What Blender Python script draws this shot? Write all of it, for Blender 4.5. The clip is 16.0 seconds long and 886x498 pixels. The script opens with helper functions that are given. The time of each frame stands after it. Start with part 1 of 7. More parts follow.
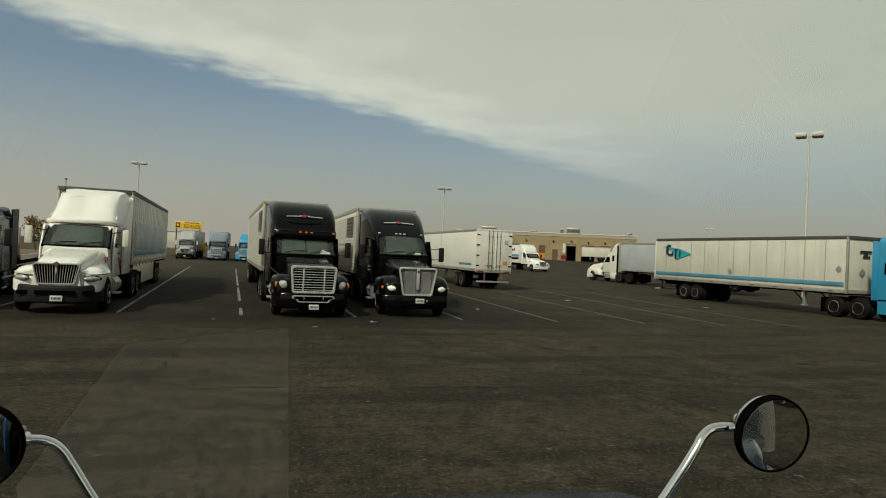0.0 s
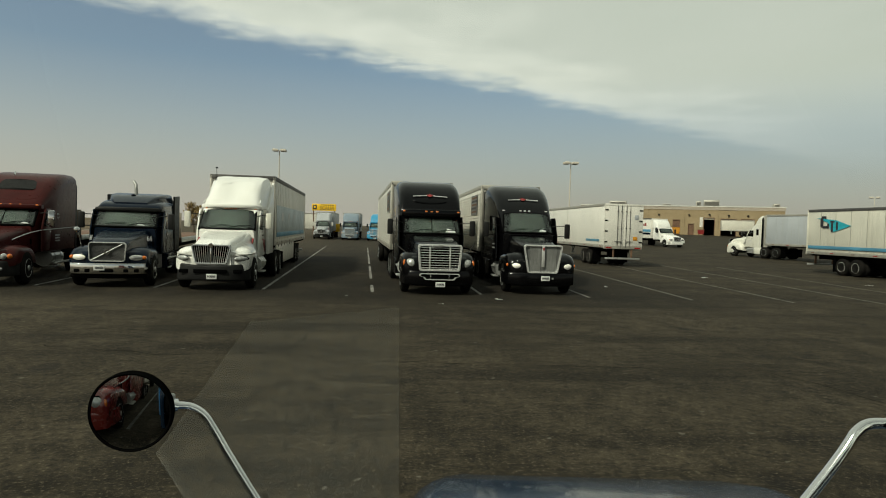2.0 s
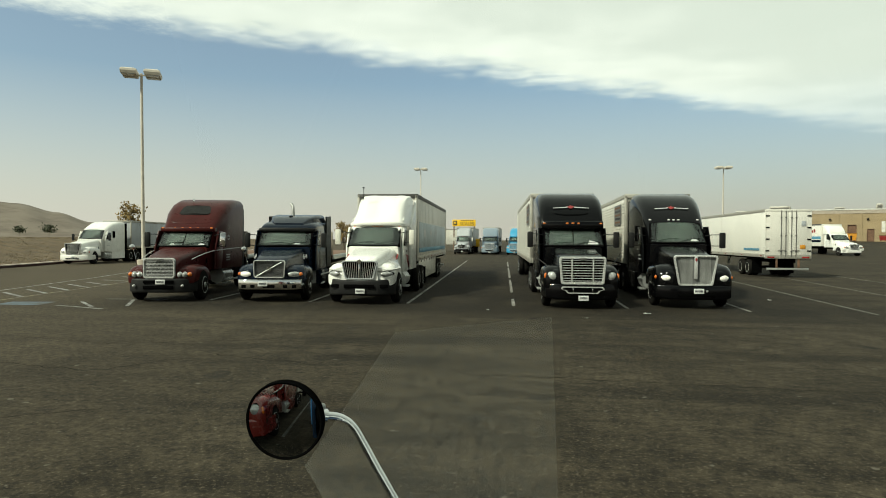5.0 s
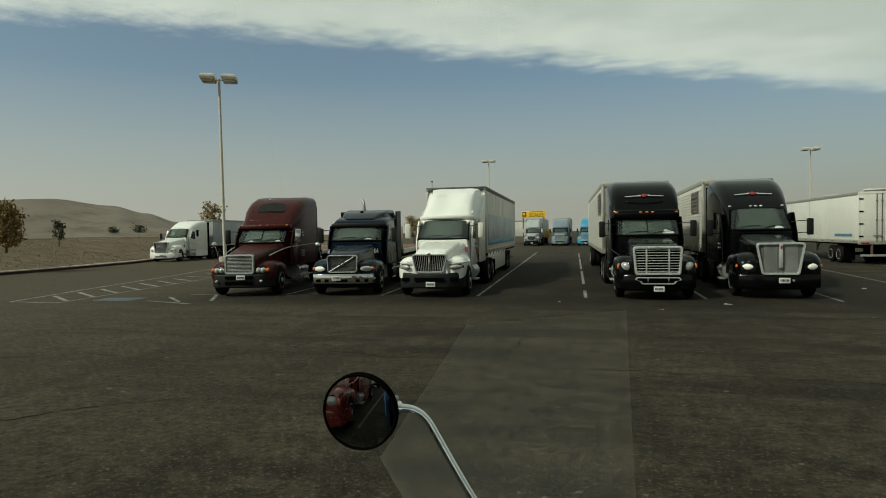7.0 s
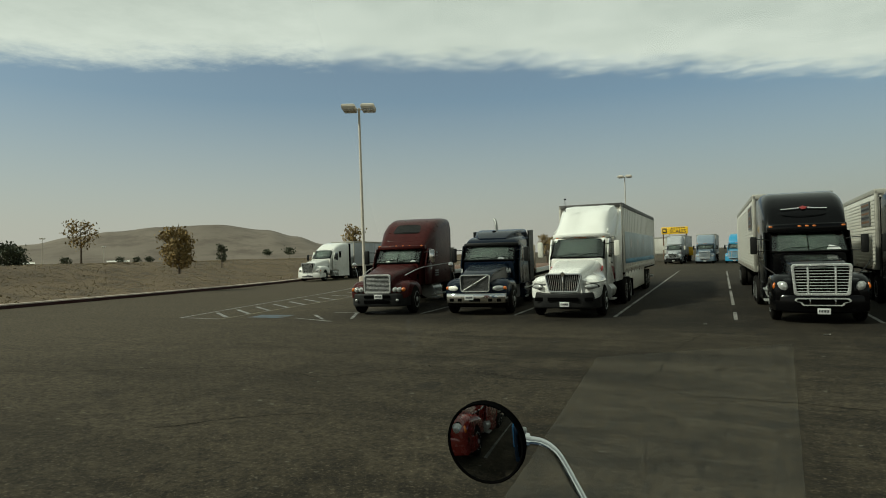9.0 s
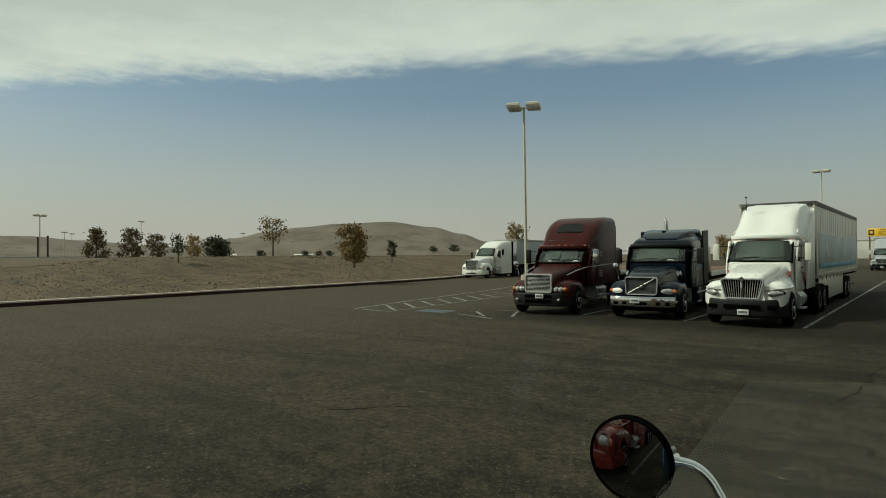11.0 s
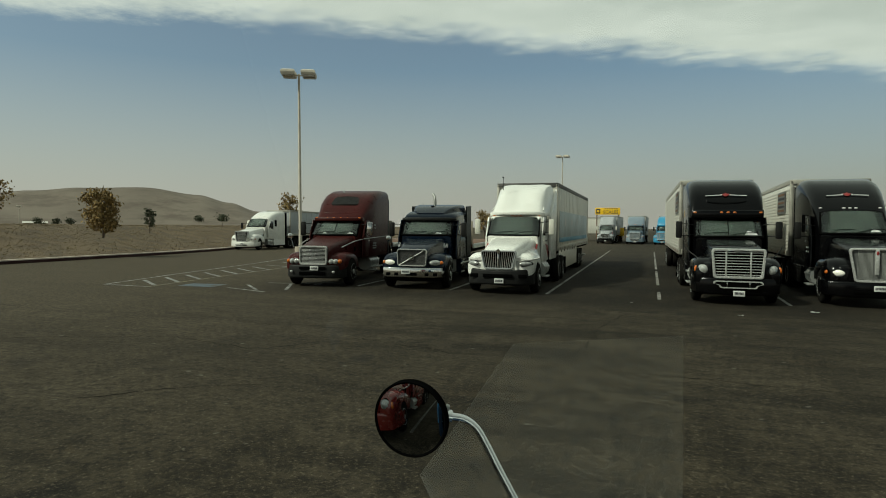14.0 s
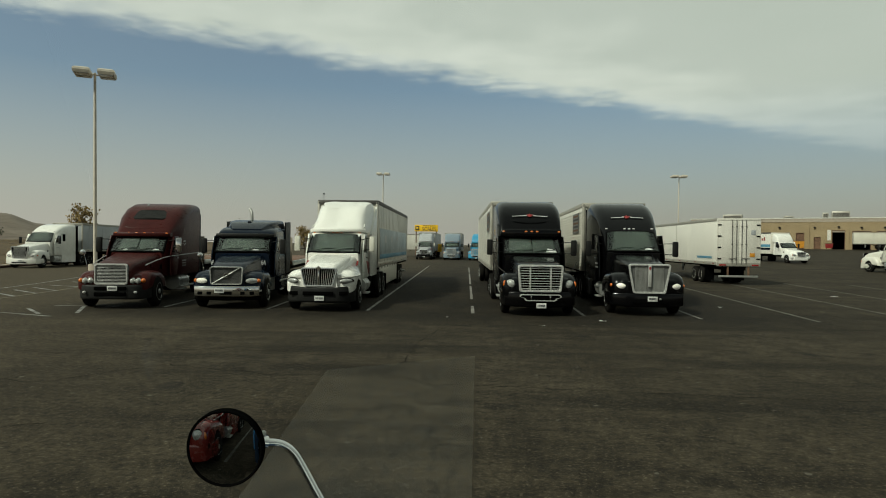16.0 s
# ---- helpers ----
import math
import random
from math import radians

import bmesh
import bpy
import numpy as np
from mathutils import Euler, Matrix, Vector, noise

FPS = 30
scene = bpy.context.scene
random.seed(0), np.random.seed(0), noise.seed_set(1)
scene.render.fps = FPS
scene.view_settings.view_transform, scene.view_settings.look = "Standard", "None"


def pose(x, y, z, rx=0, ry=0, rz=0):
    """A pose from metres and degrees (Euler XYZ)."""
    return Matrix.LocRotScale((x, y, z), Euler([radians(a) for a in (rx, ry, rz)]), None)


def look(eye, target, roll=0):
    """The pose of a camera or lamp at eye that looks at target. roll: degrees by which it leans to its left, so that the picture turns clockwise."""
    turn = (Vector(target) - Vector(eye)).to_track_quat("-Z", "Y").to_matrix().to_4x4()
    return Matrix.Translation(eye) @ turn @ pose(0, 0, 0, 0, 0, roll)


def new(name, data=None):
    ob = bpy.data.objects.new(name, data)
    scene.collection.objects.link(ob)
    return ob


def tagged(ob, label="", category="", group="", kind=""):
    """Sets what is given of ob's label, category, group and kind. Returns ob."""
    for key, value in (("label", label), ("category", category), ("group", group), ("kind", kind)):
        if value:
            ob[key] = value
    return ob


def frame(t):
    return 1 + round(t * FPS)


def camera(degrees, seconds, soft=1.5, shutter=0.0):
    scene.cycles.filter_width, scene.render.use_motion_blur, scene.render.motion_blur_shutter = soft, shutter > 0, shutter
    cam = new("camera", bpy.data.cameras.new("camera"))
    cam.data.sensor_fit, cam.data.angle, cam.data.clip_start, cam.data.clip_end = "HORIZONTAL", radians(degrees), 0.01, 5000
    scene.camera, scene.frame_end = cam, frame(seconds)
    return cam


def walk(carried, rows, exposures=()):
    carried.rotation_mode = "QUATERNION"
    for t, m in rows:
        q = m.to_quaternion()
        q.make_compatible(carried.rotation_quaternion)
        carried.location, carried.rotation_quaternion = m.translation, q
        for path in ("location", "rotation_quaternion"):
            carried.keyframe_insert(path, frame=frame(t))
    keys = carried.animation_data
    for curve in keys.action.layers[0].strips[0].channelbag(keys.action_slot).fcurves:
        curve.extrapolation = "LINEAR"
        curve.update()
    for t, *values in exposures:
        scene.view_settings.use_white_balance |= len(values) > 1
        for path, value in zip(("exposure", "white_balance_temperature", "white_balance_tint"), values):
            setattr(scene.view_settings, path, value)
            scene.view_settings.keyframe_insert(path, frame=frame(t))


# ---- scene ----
cam = camera(70.9, 16.0, soft=1.0)
ROWS = [
    (0.0, -0.042, -0.144, 2.192, -17.46, 0.58, -2.67),
    (0.5, -0.023, -0.134, 2.196, -14.22, 0.09, -2.48),
    (1.0, -0.005, -0.128, 2.187, -11.42, -0.46, -1.98),
    (1.5, 0.004, -0.128, 2.194, -8.72, -1.01, -1.82),
    (2.0, 0.006, -0.117, 2.198, -6.02, -1.94, -1.72),
    (2.5, -0.002, -0.105, 2.196, -4.66, -1.15, -1.29),
    (3.0, -0.009, -0.084, 2.202, -2.70, -1.11, -0.61),
    (3.5, -0.008, -0.057, 2.182, 0.91, -1.31, 0.26),
    (4.0, -0.020, -0.018, 2.173, 3.03, -1.98, 0.47),
    (4.5, -0.021, 0.005, 2.167, 5.79, -0.68, 0.43),
    (4.7, -0.016, 0.003, 2.171, 6.32, -0.77, 0.05),
    (6.8, -0.015, -0.007, 2.174, 11.66, -0.73, 1.19),
    (7.0, -0.016, 0.002, 2.174, 13.18, -1.51, 0.85),
    (7.5, -0.028, 0.006, 2.184, 13.37, -2.68, 0.88),
    (8.0, -0.043, 0.023, 2.191, 15.18, -2.74, 1.26),
    (8.5, -0.037, 0.059, 2.185, 20.50, -2.57, 0.38),
    (9.0, -0.024, 0.100, 2.181, 25.33, 0.50, 1.49),
    (9.5, -0.003, 0.143, 2.186, 29.79, 1.03, 2.05),
    (10.0, -0.007, 0.162, 2.178, 34.00, 0.96, 1.31),
    (10.2, 0.032, 0.157, 2.195, 36.98, 1.28, 0.41),
    (12.3, 0.026, 0.099, 2.205, 41.47, -0.09, 0.47),
    (12.5, 0.023, 0.099, 2.201, 39.32, -0.14, 0.24),
    (13.0, 0.029, 0.089, 2.208, 29.22, -0.84, -0.09),
    (13.5, 0.026, 0.075, 2.214, 24.25, -1.56, -0.54),
    (14.0, 0.025, 0.042, 2.220, 19.68, -2.02, -0.46),
    (14.5, 0.035, 0.009, 2.234, 16.45, -1.44, -0.61),
    (15.0, 0.047, -0.029, 2.252, 11.37, -1.22, -0.39),
    (15.5, 0.052, -0.057, 2.257, 6.92, -0.91, 0.02),
    (16.0, 0.072, -0.079, 2.266, 3.36, -0.40, -0.73),
]
EXPOSURES = [(0.0, -0.11, -4), (1.5, -0.07, -5), (2.5, 0.25, -5), (3.5, 0.37, -6), (4.0, 0.6, -6), (4.5, 0.62, -7), (7.0, -0.11, -9), (7.5, 0.07, -9), (8.0, 0.05, -9), (8.5, 0.17, -9), (9.0, -0.01, -9), (9.5, -0.13, -9), (12.5, -0.05, -10), (13.0, -0.17, -10), (13.5, -0.07, -10), (14.5, -0.1, -10), (16.0, -0.07, -7)]
walk(cam, [(t, pose(x, y, z, 0, 0, yaw) @ pose(0, 0, 0, pitch) @ pose(0, 0, 0, 0, roll) @ pose(0, 0, 0, 90)) for t, x, y, z, yaw, pitch, roll in ROWS],
     [(t, e, 6640 if t < 2 else 6520 if t < 4 else 6480 if t < 5 else 6280 if t < 15 else 6380, tint) for t, e, tint in EXPOSURES])

# ---- world and sun ----
SUN_AT = Vector((-0.55, -0.50, 0.67)).normalized()
world = bpy.data.worlds.new("sky")
scene.world = world
world.use_nodes = True
wt = world.node_tree
wt.nodes.clear()


def wn(kind, **kw):
    n = wt.nodes.new(kind)
    for k, v in kw.items():
        if k == "op":
            n.operation = v
        elif k == "ins":
            for i, val in v.items():
                n.inputs[i].default_value = val
    return n


def wmath(op, a, b=None):
    n = wn("ShaderNodeMath", op=op)
    for i, v in enumerate((a, b)):
        if v is None:
            continue
        if isinstance(v, (int, float)):
            n.inputs[i].default_value = v
        else:
            wt.links.new(v, n.inputs[i])
    return n.outputs[0]


sky = wn("ShaderNodeTexSky")
sky.sky_type = "NISHITA"
sky.sun_disc = False
sky.sun_elevation = math.asin(SUN_AT.z)
sky.sun_rotation = math.atan2(SUN_AT.x, SUN_AT.y)
sky.air_density, sky.dust_density, sky.ozone_density = 1.0, 2.2, 1.2
coord = wn("ShaderNodeTexCoord")
sep = wn("ShaderNodeSeparateXYZ")
wt.links.new(coord.outputs["Generated"], sep.inputs[0])
zz = wmath("MAXIMUM", sep.outputs[2], 0.02)
px = wmath("DIVIDE", sep.outputs[0], zz)
py = wmath("DIVIDE", sep.outputs[1], zz)
comb = wn("ShaderNodeCombineXYZ")
wt.links.new(px, comb.inputs[0])
wt.links.new(py, comb.inputs[1])


def wnoise(scale, detail, rough=0.55):
    n = wn("ShaderNodeTexNoise")
    n.inputs["Scale"].default_value = scale
    n.inputs["Detail"].default_value = detail
    n.inputs["Roughness"].default_value = rough
    wt.links.new(comb.outputs[0], n.inputs["Vector"])
    return n.outputs["Fac"]


# cloud bank with a straight, frayed edge: cloud where y is below 4.05 + 0.66 x
edge = wmath("SUBTRACT", wmath("ADD", wmath("MULTIPLY", px, 0.66), 4.0), py)
fray = wmath("ADD", wmath("MULTIPLY", wmath("SUBTRACT", wnoise(1.6, 8, 0.6), 0.5), 0.9), wmath("MULTIPLY", wmath("SUBTRACT", wnoise(6.0, 8, 0.65), 0.5), 0.55))
cover = wn("ShaderNodeMapRange")
wt.links.new(wmath("ADD", edge, fray), cover.inputs[0])
cover.inputs[1].default_value, cover.inputs[2].default_value = -0.12, 0.50
cover.interpolation_type = "SMOOTHSTEP"
# brighter at the edge, greyer inside
shade = wn("ShaderNodeValToRGB")
wt.links.new(wmath("ADD", wmath("MULTIPLY", edge, 0.1), wmath("MULTIPLY", wmath("SUBTRACT", wnoise(1.3, 8, 0.62), 0.5), 0.36)), shade.inputs[0])
ce = shade.color_ramp.elements
while len(ce) < 4:
    ce.new(0.5)
for e, (p, c) in zip(ce, ((0.0, (0.74, 0.72, 0.67)), (0.14, (0.56, 0.56, 0.52)), (0.38, (0.50, 0.51, 0.465)), (0.62, (0.17, 0.175, 0.17)))):
    e.position, e.color = p, (*c, 1)
bg_sky, bg_cloud = wn("ShaderNodeBackground"), wn("ShaderNodeBackground")
# haze near the horizon
haze = wn("ShaderNodeMapRange")
wt.links.new(sep.outputs[2], haze.inputs[0])
haze.inputs[1].default_value, haze.inputs[2].default_value, haze.inputs[3].default_value, haze.inputs[4].default_value = 0.0, 0.24, 0.9, 0.12
hmix = wn("ShaderNodeMixRGB")
wt.links.new(haze.outputs[0], hmix.inputs[0])
wt.links.new(sky.outputs[0], hmix.inputs[1])
hazecol = wn("ShaderNodeMixRGB")
sunside = wn("ShaderNodeMapRange")
wt.links.new(sep.outputs[0], sunside.inputs[0])
sunside.inputs[1].default_value, sunside.inputs[2].default_value = 0.35, -0.75
wt.links.new(sunside.outputs[0], hazecol.inputs[0])
hazecol.inputs[1].default_value, hazecol.inputs[2].default_value = (4.2, 3.72, 3.35, 1), (5.9, 5.25, 4.85, 1)
wt.links.new(hazecol.outputs[0], hmix.inputs[2])
wt.links.new(hmix.outputs[0], bg_sky.inputs[0])
bg_sky.inputs[1].default_value = 0.092
wt.links.new(shade.outputs[0], bg_cloud.inputs[0])
bg_cloud.inputs[1].default_value = 1.0
mixw = wn("ShaderNodeMixShader")
# the bank dissolves into haze low over the horizon
low_fade = wn("ShaderNodeMapRange")
wt.links.new(sep.outputs[2], low_fade.inputs[0])
low_fade.inputs[1].default_value, low_fade.inputs[2].default_value = 0.075, 0.24
low_fade.interpolation_type = "SMOOTHSTEP"
wt.links.new(wmath("MULTIPLY", cover.outputs[0], low_fade.outputs[0]), mixw.inputs[0])
wt.links.new(bg_sky.outputs[0], mixw.inputs[1])
wt.links.new(bg_cloud.outputs[0], mixw.inputs[2])
outw = wn("ShaderNodeOutputWorld")
wt.links.new(mixw.outputs[0], outw.inputs[0])

sun = new("sun", bpy.data.lights.new("sun", "SUN"))
sun.data.energy, sun.data.angle, sun.data.color = 3.4, radians(4.0), (1.0, 0.93, 0.82)
sun.matrix_world = look(SUN_AT * 100, (0, 0, 0))

# ---- materials ----
def nodes_of(name):
    m = bpy.data.materials.new(name)
    m.use_nodes = True
    return m, m.node_tree, m.node_tree.nodes["Principled BSDF"]


def tex_noise(nt, scale, detail=5, rough=0.55, stretch=None, src="Object"):
    tc = nt.nodes.new("ShaderNodeTexCoord")
    n = nt.nodes.new("ShaderNodeTexNoise")
    n.inputs["Scale"].default_value, n.inputs["Detail"].default_value, n.inputs["Roughness"].default_value = scale, detail, rough
    if stretch:
        mp = nt.nodes.new("ShaderNodeMapping")
        mp.inputs["Scale"].default_value = stretch[:3]
        if len(stretch) > 3:
            mp.inputs["Rotation"].default_value = (0, 0, radians(stretch[3]))
        nt.links.new(tc.outputs[src], mp.inputs[0])
        nt.links.new(mp.outputs[0], n.inputs["Vector"])
    else:
        nt.links.new(tc.outputs[src], n.inputs["Vector"])
    return n.outputs["Fac"]


def ramp(nt, fac, stops):
    r = nt.nodes.new("ShaderNodeValToRGB")
    nt.links.new(fac, r.inputs[0])
    el = r.color_ramp.elements
    while len(el) < len(stops):
        el.new(0.5)
    for e, (p, c) in zip(el, stops):
        e.position, e.color = p, (*c, 1)
    return r.outputs[0]


def blend(nt, fac, a, b, kind="MIX"):
    n = nt.nodes.new("ShaderNodeMixRGB")
    n.blend_type = kind
    for i, v in ((0, fac), (1, a), (2, b)):
        if isinstance(v, (int, float)):
            n.inputs[i].default_value = v
        elif isinstance(v, tuple):
            n.inputs[i].default_value = (*v, 1)
        else:
            nt.links.new(v, n.inputs[i])
    return n.outputs[0]


def bump(nt, bsdf, height, strength=0.3, dist=0.02):
    b = nt.nodes.new("ShaderNodeBump")
    b.inputs["Strength"].default_value, b.inputs["Distance"].default_value = strength, dist
    nt.links.new(height, b.inputs["Height"])
    nt.links.new(b.outputs[0], bsdf.inputs["Normal"])


def scaled(c, k):
    return tuple(min(1, v * k) for v in c)


def mat(name, col, rough=0.5, metal=0.0, vary=0.18, scale=3.0, fine=40.0, coat=0.0, dust=0.0, relief=0.0, spec=0.5):
    """A plain surface with broad and fine variation, and dust where it is given."""
    m, nt, b = nodes_of(name)
    broad = ramp(nt, tex_noise(nt, scale, 4), [(0.3, scaled(col, 1 - vary)), (0.7, scaled(col, 1 + vary))])
    c = blend(nt, ramp(nt, tex_noise(nt, fine, 3), [(0.35, (0, 0, 0)), (0.65, (0.35, 0.35, 0.35))]), broad, scaled(col, 1 - vary * 1.4))
    if dust:
        c = blend(nt, ramp(nt, tex_noise(nt, 1.7, 6, 0.65), [(0.42, (0, 0, 0)), (0.8, (dust, dust, dust))]), c, (0.30, 0.26, 0.20))
    nt.links.new(c, b.inputs["Base Color"])
    rr = ramp(nt, tex_noise(nt, scale * 2.3, 5), [(0.3, (rough * 0.8,) * 3), (0.7, (min(1, rough * 1.25),) * 3)])
    nt.links.new(rr, b.inputs["Roughness"])
    b.inputs["Metallic"].default_value = metal
    b.inputs["Coat Weight"].default_value = coat
    b.inputs["Specular IOR Level"].default_value = spec
    b.inputs["Coat Roughness"].default_value = 0.08
    if relief:
        bump(nt, b, tex_noise(nt, fine, 4), relief, 0.01)
    return m


def glow(name, col, strength):
    m, nt, b = nodes_of(name)
    b.inputs["Base Color"].default_value = (*col, 1)
    b.inputs["Roughness"].default_value = 0.15
    b.inputs["Emission Color"].default_value = (*col, 1)
    b.inputs["Emission Strength"].default_value = strength
    return m


def asphalt_material():
    m, nt, b = nodes_of("asphalt")
    base = ramp(nt, tex_noise(nt, 0.16, 6, 0.6), [(0.3, (0.033, 0.027, 0.0175)), (0.55, (0.054, 0.044, 0.029)), (0.75, (0.076, 0.063, 0.043))])
    # long dark drag marks across the drive lane
    marks = ramp(nt, tex_noise(nt, 1.0, 7, 0.66, (0.12, 0.75, 1, 8)), [(0.46, (0, 0, 0)), (0.62, (0.85, 0.85, 0.85))])
    c = blend(nt, marks, base, (0.0125, 0.0102, 0.0068))
    marks2 = ramp(nt, tex_noise(nt, 1.0, 6, 0.65, (1.2, 0.14, 1, -20)), [(0.5, (0, 0, 0)), (0.68, (0.6, 0.6, 0.6))])
    c = blend(nt, marks2, c, (0.0145, 0.012, 0.008))
    pale = ramp(nt, tex_noise(nt, 0.55, 6, 0.65), [(0.52, (0, 0, 0)), (0.72, (0.5, 0.5, 0.5))])
    c = blend(nt, pale, c, (0.092, 0.076, 0.052))
    drip = ramp(nt, tex_noise(nt, 0.9, 2, 0.4), [(0.66, (0, 0, 0)), (0.72, (0.8, 0.8, 0.8))])
    c = blend(nt, drip, c, (0.009, 0.0085, 0.008))
    rust = ramp(nt, tex_noise(nt, 0.33, 3, 0.5, (1, 1, 1, 35)), [(0.66, (0, 0, 0)), (0.8, (0.4, 0.4, 0.4))])
    c = blend(nt, rust, c, (0.06, 0.034, 0.014))
    blotch = ramp(nt, tex_noise(nt, 2.2, 8, 0.72), [(0.36, (0.75, 0.75, 0.75)), (0.52, (0, 0, 0))])
    c = blend(nt, blotch, c, (0.0125, 0.0105, 0.0072))
    # older, paler surface towards the kerb
    co = nt.nodes.new("ShaderNodeTexCoord")
    sp = nt.nodes.new("ShaderNodeSeparateXYZ")
    nt.links.new(co.outputs["Object"], sp.inputs[0])
    edge_noise = nt.nodes.new("ShaderNodeMath")
    edge_noise.operation = "MULTIPLY_ADD"
    nt.links.new(tex_noise(nt, 0.2, 5, 0.6), edge_noise.inputs[0])
    edge_noise.inputs[1].default_value = 12.0
    nt.links.new(sp.outputs[0], edge_noise.inputs[2])
    old = nt.nodes.new("ShaderNodeMapRange")
    nt.links.new(edge_noise.outputs[0], old.inputs[0])
    old.inputs[1].default_value, old.inputs[2].default_value, old.inputs[3].default_value, old.inputs[4].default_value = 3.0, -14.0, 0.0, 0.62
    c = blend(nt, old.outputs[0], c, (0.115, 0.093, 0.064))
    # darker stalls under the parked row, patchy by noise
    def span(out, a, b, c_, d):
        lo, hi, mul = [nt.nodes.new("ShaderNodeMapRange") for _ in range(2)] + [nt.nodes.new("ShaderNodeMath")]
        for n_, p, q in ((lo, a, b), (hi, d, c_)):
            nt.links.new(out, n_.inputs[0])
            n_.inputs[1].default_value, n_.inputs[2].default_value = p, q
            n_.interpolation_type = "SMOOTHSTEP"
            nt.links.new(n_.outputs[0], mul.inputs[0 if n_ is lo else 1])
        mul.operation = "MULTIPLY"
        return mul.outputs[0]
    row_mask = nt.nodes.new("ShaderNodeMath")
    row_mask.operation = "MULTIPLY"
    nt.links.new(span(sp.outputs[0], -16, -11, 9, 14), row_mask.inputs[0])
    nt.links.new(span(sp.outputs[1], 16.0, 20, 40, 62), row_mask.inputs[1])
    row_dark = nt.nodes.new("ShaderNodeMath")
    row_dark.operation = "MULTIPLY"
    nt.links.new(row_mask.outputs[0], row_dark.inputs[0])
    nt.links.new(ramp(nt, tex_noise(nt, 0.45, 6, 0.62, (1, 0.45, 1)), [(0.32, (0.35, 0.35, 0.35)), (0.55, (1.0, 1.0, 1.0))]), row_dark.inputs[1])
    c = blend(nt, row_dark.outputs[0], c, (0.0095, 0.0078, 0.0056))
    # stone chips and pitting
    grit = ramp(nt, tex_noise(nt, 24, 4, 0.75), [(0.54, (0, 0, 0)), (0.66, (0.85, 0.85, 0.85))])
    c = blend(nt, grit, c, (0.135, 0.112, 0.078))
    pits = ramp(nt, tex_noise(nt, 9, 7, 0.8), [(0.38, (0.8, 0.8, 0.8)), (0.56, (0, 0, 0))])
    c = blend(nt, pits, c, (0.010, 0.009, 0.008))
    pebbles = ramp(nt, tex_noise(nt, 6, 2, 0.4), [(0.72, (0, 0, 0)), (0.76, (0.7, 0.7, 0.7))])
    c = blend(nt, pebbles, c, (0.12, 0.11, 0.09))
    nt.links.new(c, b.inputs["Base Color"])
    b.inputs["Roughness"].default_value = 0.9
    b.inputs["Specular IOR Level"].default_value = 0.1
    bump(nt, b, tex_noise(nt, 38, 5, 0.75), 0.7, 0.015)
    return m


def line_paint(name, col, worn=0.5):
    m, nt, b = nodes_of(name)
    wear = ramp(nt, tex_noise(nt, 1.4, 8, 0.7), [(worn - 0.12, (0, 0, 0)), (worn + 0.12, (1, 1, 1))])
    c = blend(nt, wear, col, (0.045, 0.04, 0.034))
    nt.links.new(c, b.inputs["Base Color"])
    b.inputs["Roughness"].default_value = 0.8
    return m


def dirt_material():
    m, nt, b = nodes_of("dry_dirt")
    c = ramp(nt, tex_noise(nt, 0.12, 7, 0.65), [(0.3, (0.078, 0.052, 0.026)), (0.55, (0.108, 0.074, 0.039)), (0.75, (0.140, 0.100, 0.056))])
    tuft = ramp(nt, tex_noise(nt, 0.9, 6, 0.62, (0.5, 1, 1)), [(0.46, (0, 0, 0)), (0.58, (0.85, 0.85, 0.85))])
    c = blend(nt, tuft, c, (0.052, 0.035, 0.018))
    pebble = ramp(nt, tex_noise(nt, 5, 3, 0.6), [(0.6, (0, 0, 0)), (0.75, (0.6, 0.6, 0.6))])
    c = blend(nt, pebble, c, (0.19, 0.155, 0.105))
    nt.links.new(c, b.inputs["Base Color"])
    b.inputs["Roughness"].default_value = 0.95
    bump(nt, b, tex_noise(nt, 3, 6, 0.7), 0.8, 0.12)
    return m


def hill_material():
    m, nt, b = nodes_of("dry_grass_hill")
    c = ramp(nt, tex_noise(nt, 0.006, 7, 0.65), [(0.3, (0.115, 0.093, 0.072)), (0.6, (0.155, 0.128, 0.10)), (0.8, (0.19, 0.158, 0.122))])
    gully = ramp(nt, tex_noise(nt, 0.011, 7, 0.68, (1, 1, 0.35)), [(0.46, (0, 0, 0)), (0.62, (0.8, 0.8, 0.8))])
    c = blend(nt, gully, c, (0.080, 0.060, 0.045))
    nt.links.new(c, b.inputs["Base Color"])
    b.inputs["Roughness"].default_value = 1.0
    return m


def glass_material(name, tint):
    m, nt, b = nodes_of(name)
    b.inputs["Base Color"].default_value = (*tint, 1)
    b.inputs["Roughness"].default_value = 0.06
    b.inputs["Transmission Weight"].default_value = 1.0
    b.inputs["IOR"].default_value = 1.5
    return m


def trailer_skin(name, col, dirt=0.35):
    """White sheet with rain streaks and road grime."""
    m, nt, b = nodes_of(name)
    c = ramp(nt, tex_noise(nt, 0.8, 4), [(0.3, scaled(col, 0.9)), (0.7, scaled(col, 1.06))])
    streak = ramp(nt, tex_noise(nt, 1.0, 5, 0.6, (9, 9, 0.25)), [(0.5, (0, 0, 0)), (0.75, (dirt, dirt, dirt))])
    c = blend(nt, streak, c, (0.33, 0.30, 0.25))
    spot = ramp(nt, tex_noise(nt, 2.3, 8, 0.7), [(0.55, (0, 0, 0)), (0.8, (dirt, dirt, dirt))])
    c = blend(nt, spot, c, (0.36, 0.33, 0.28))
    nt.links.new(c, b.inputs["Base Color"])
    b.inputs["Roughness"].default_value = 0.42
    return m


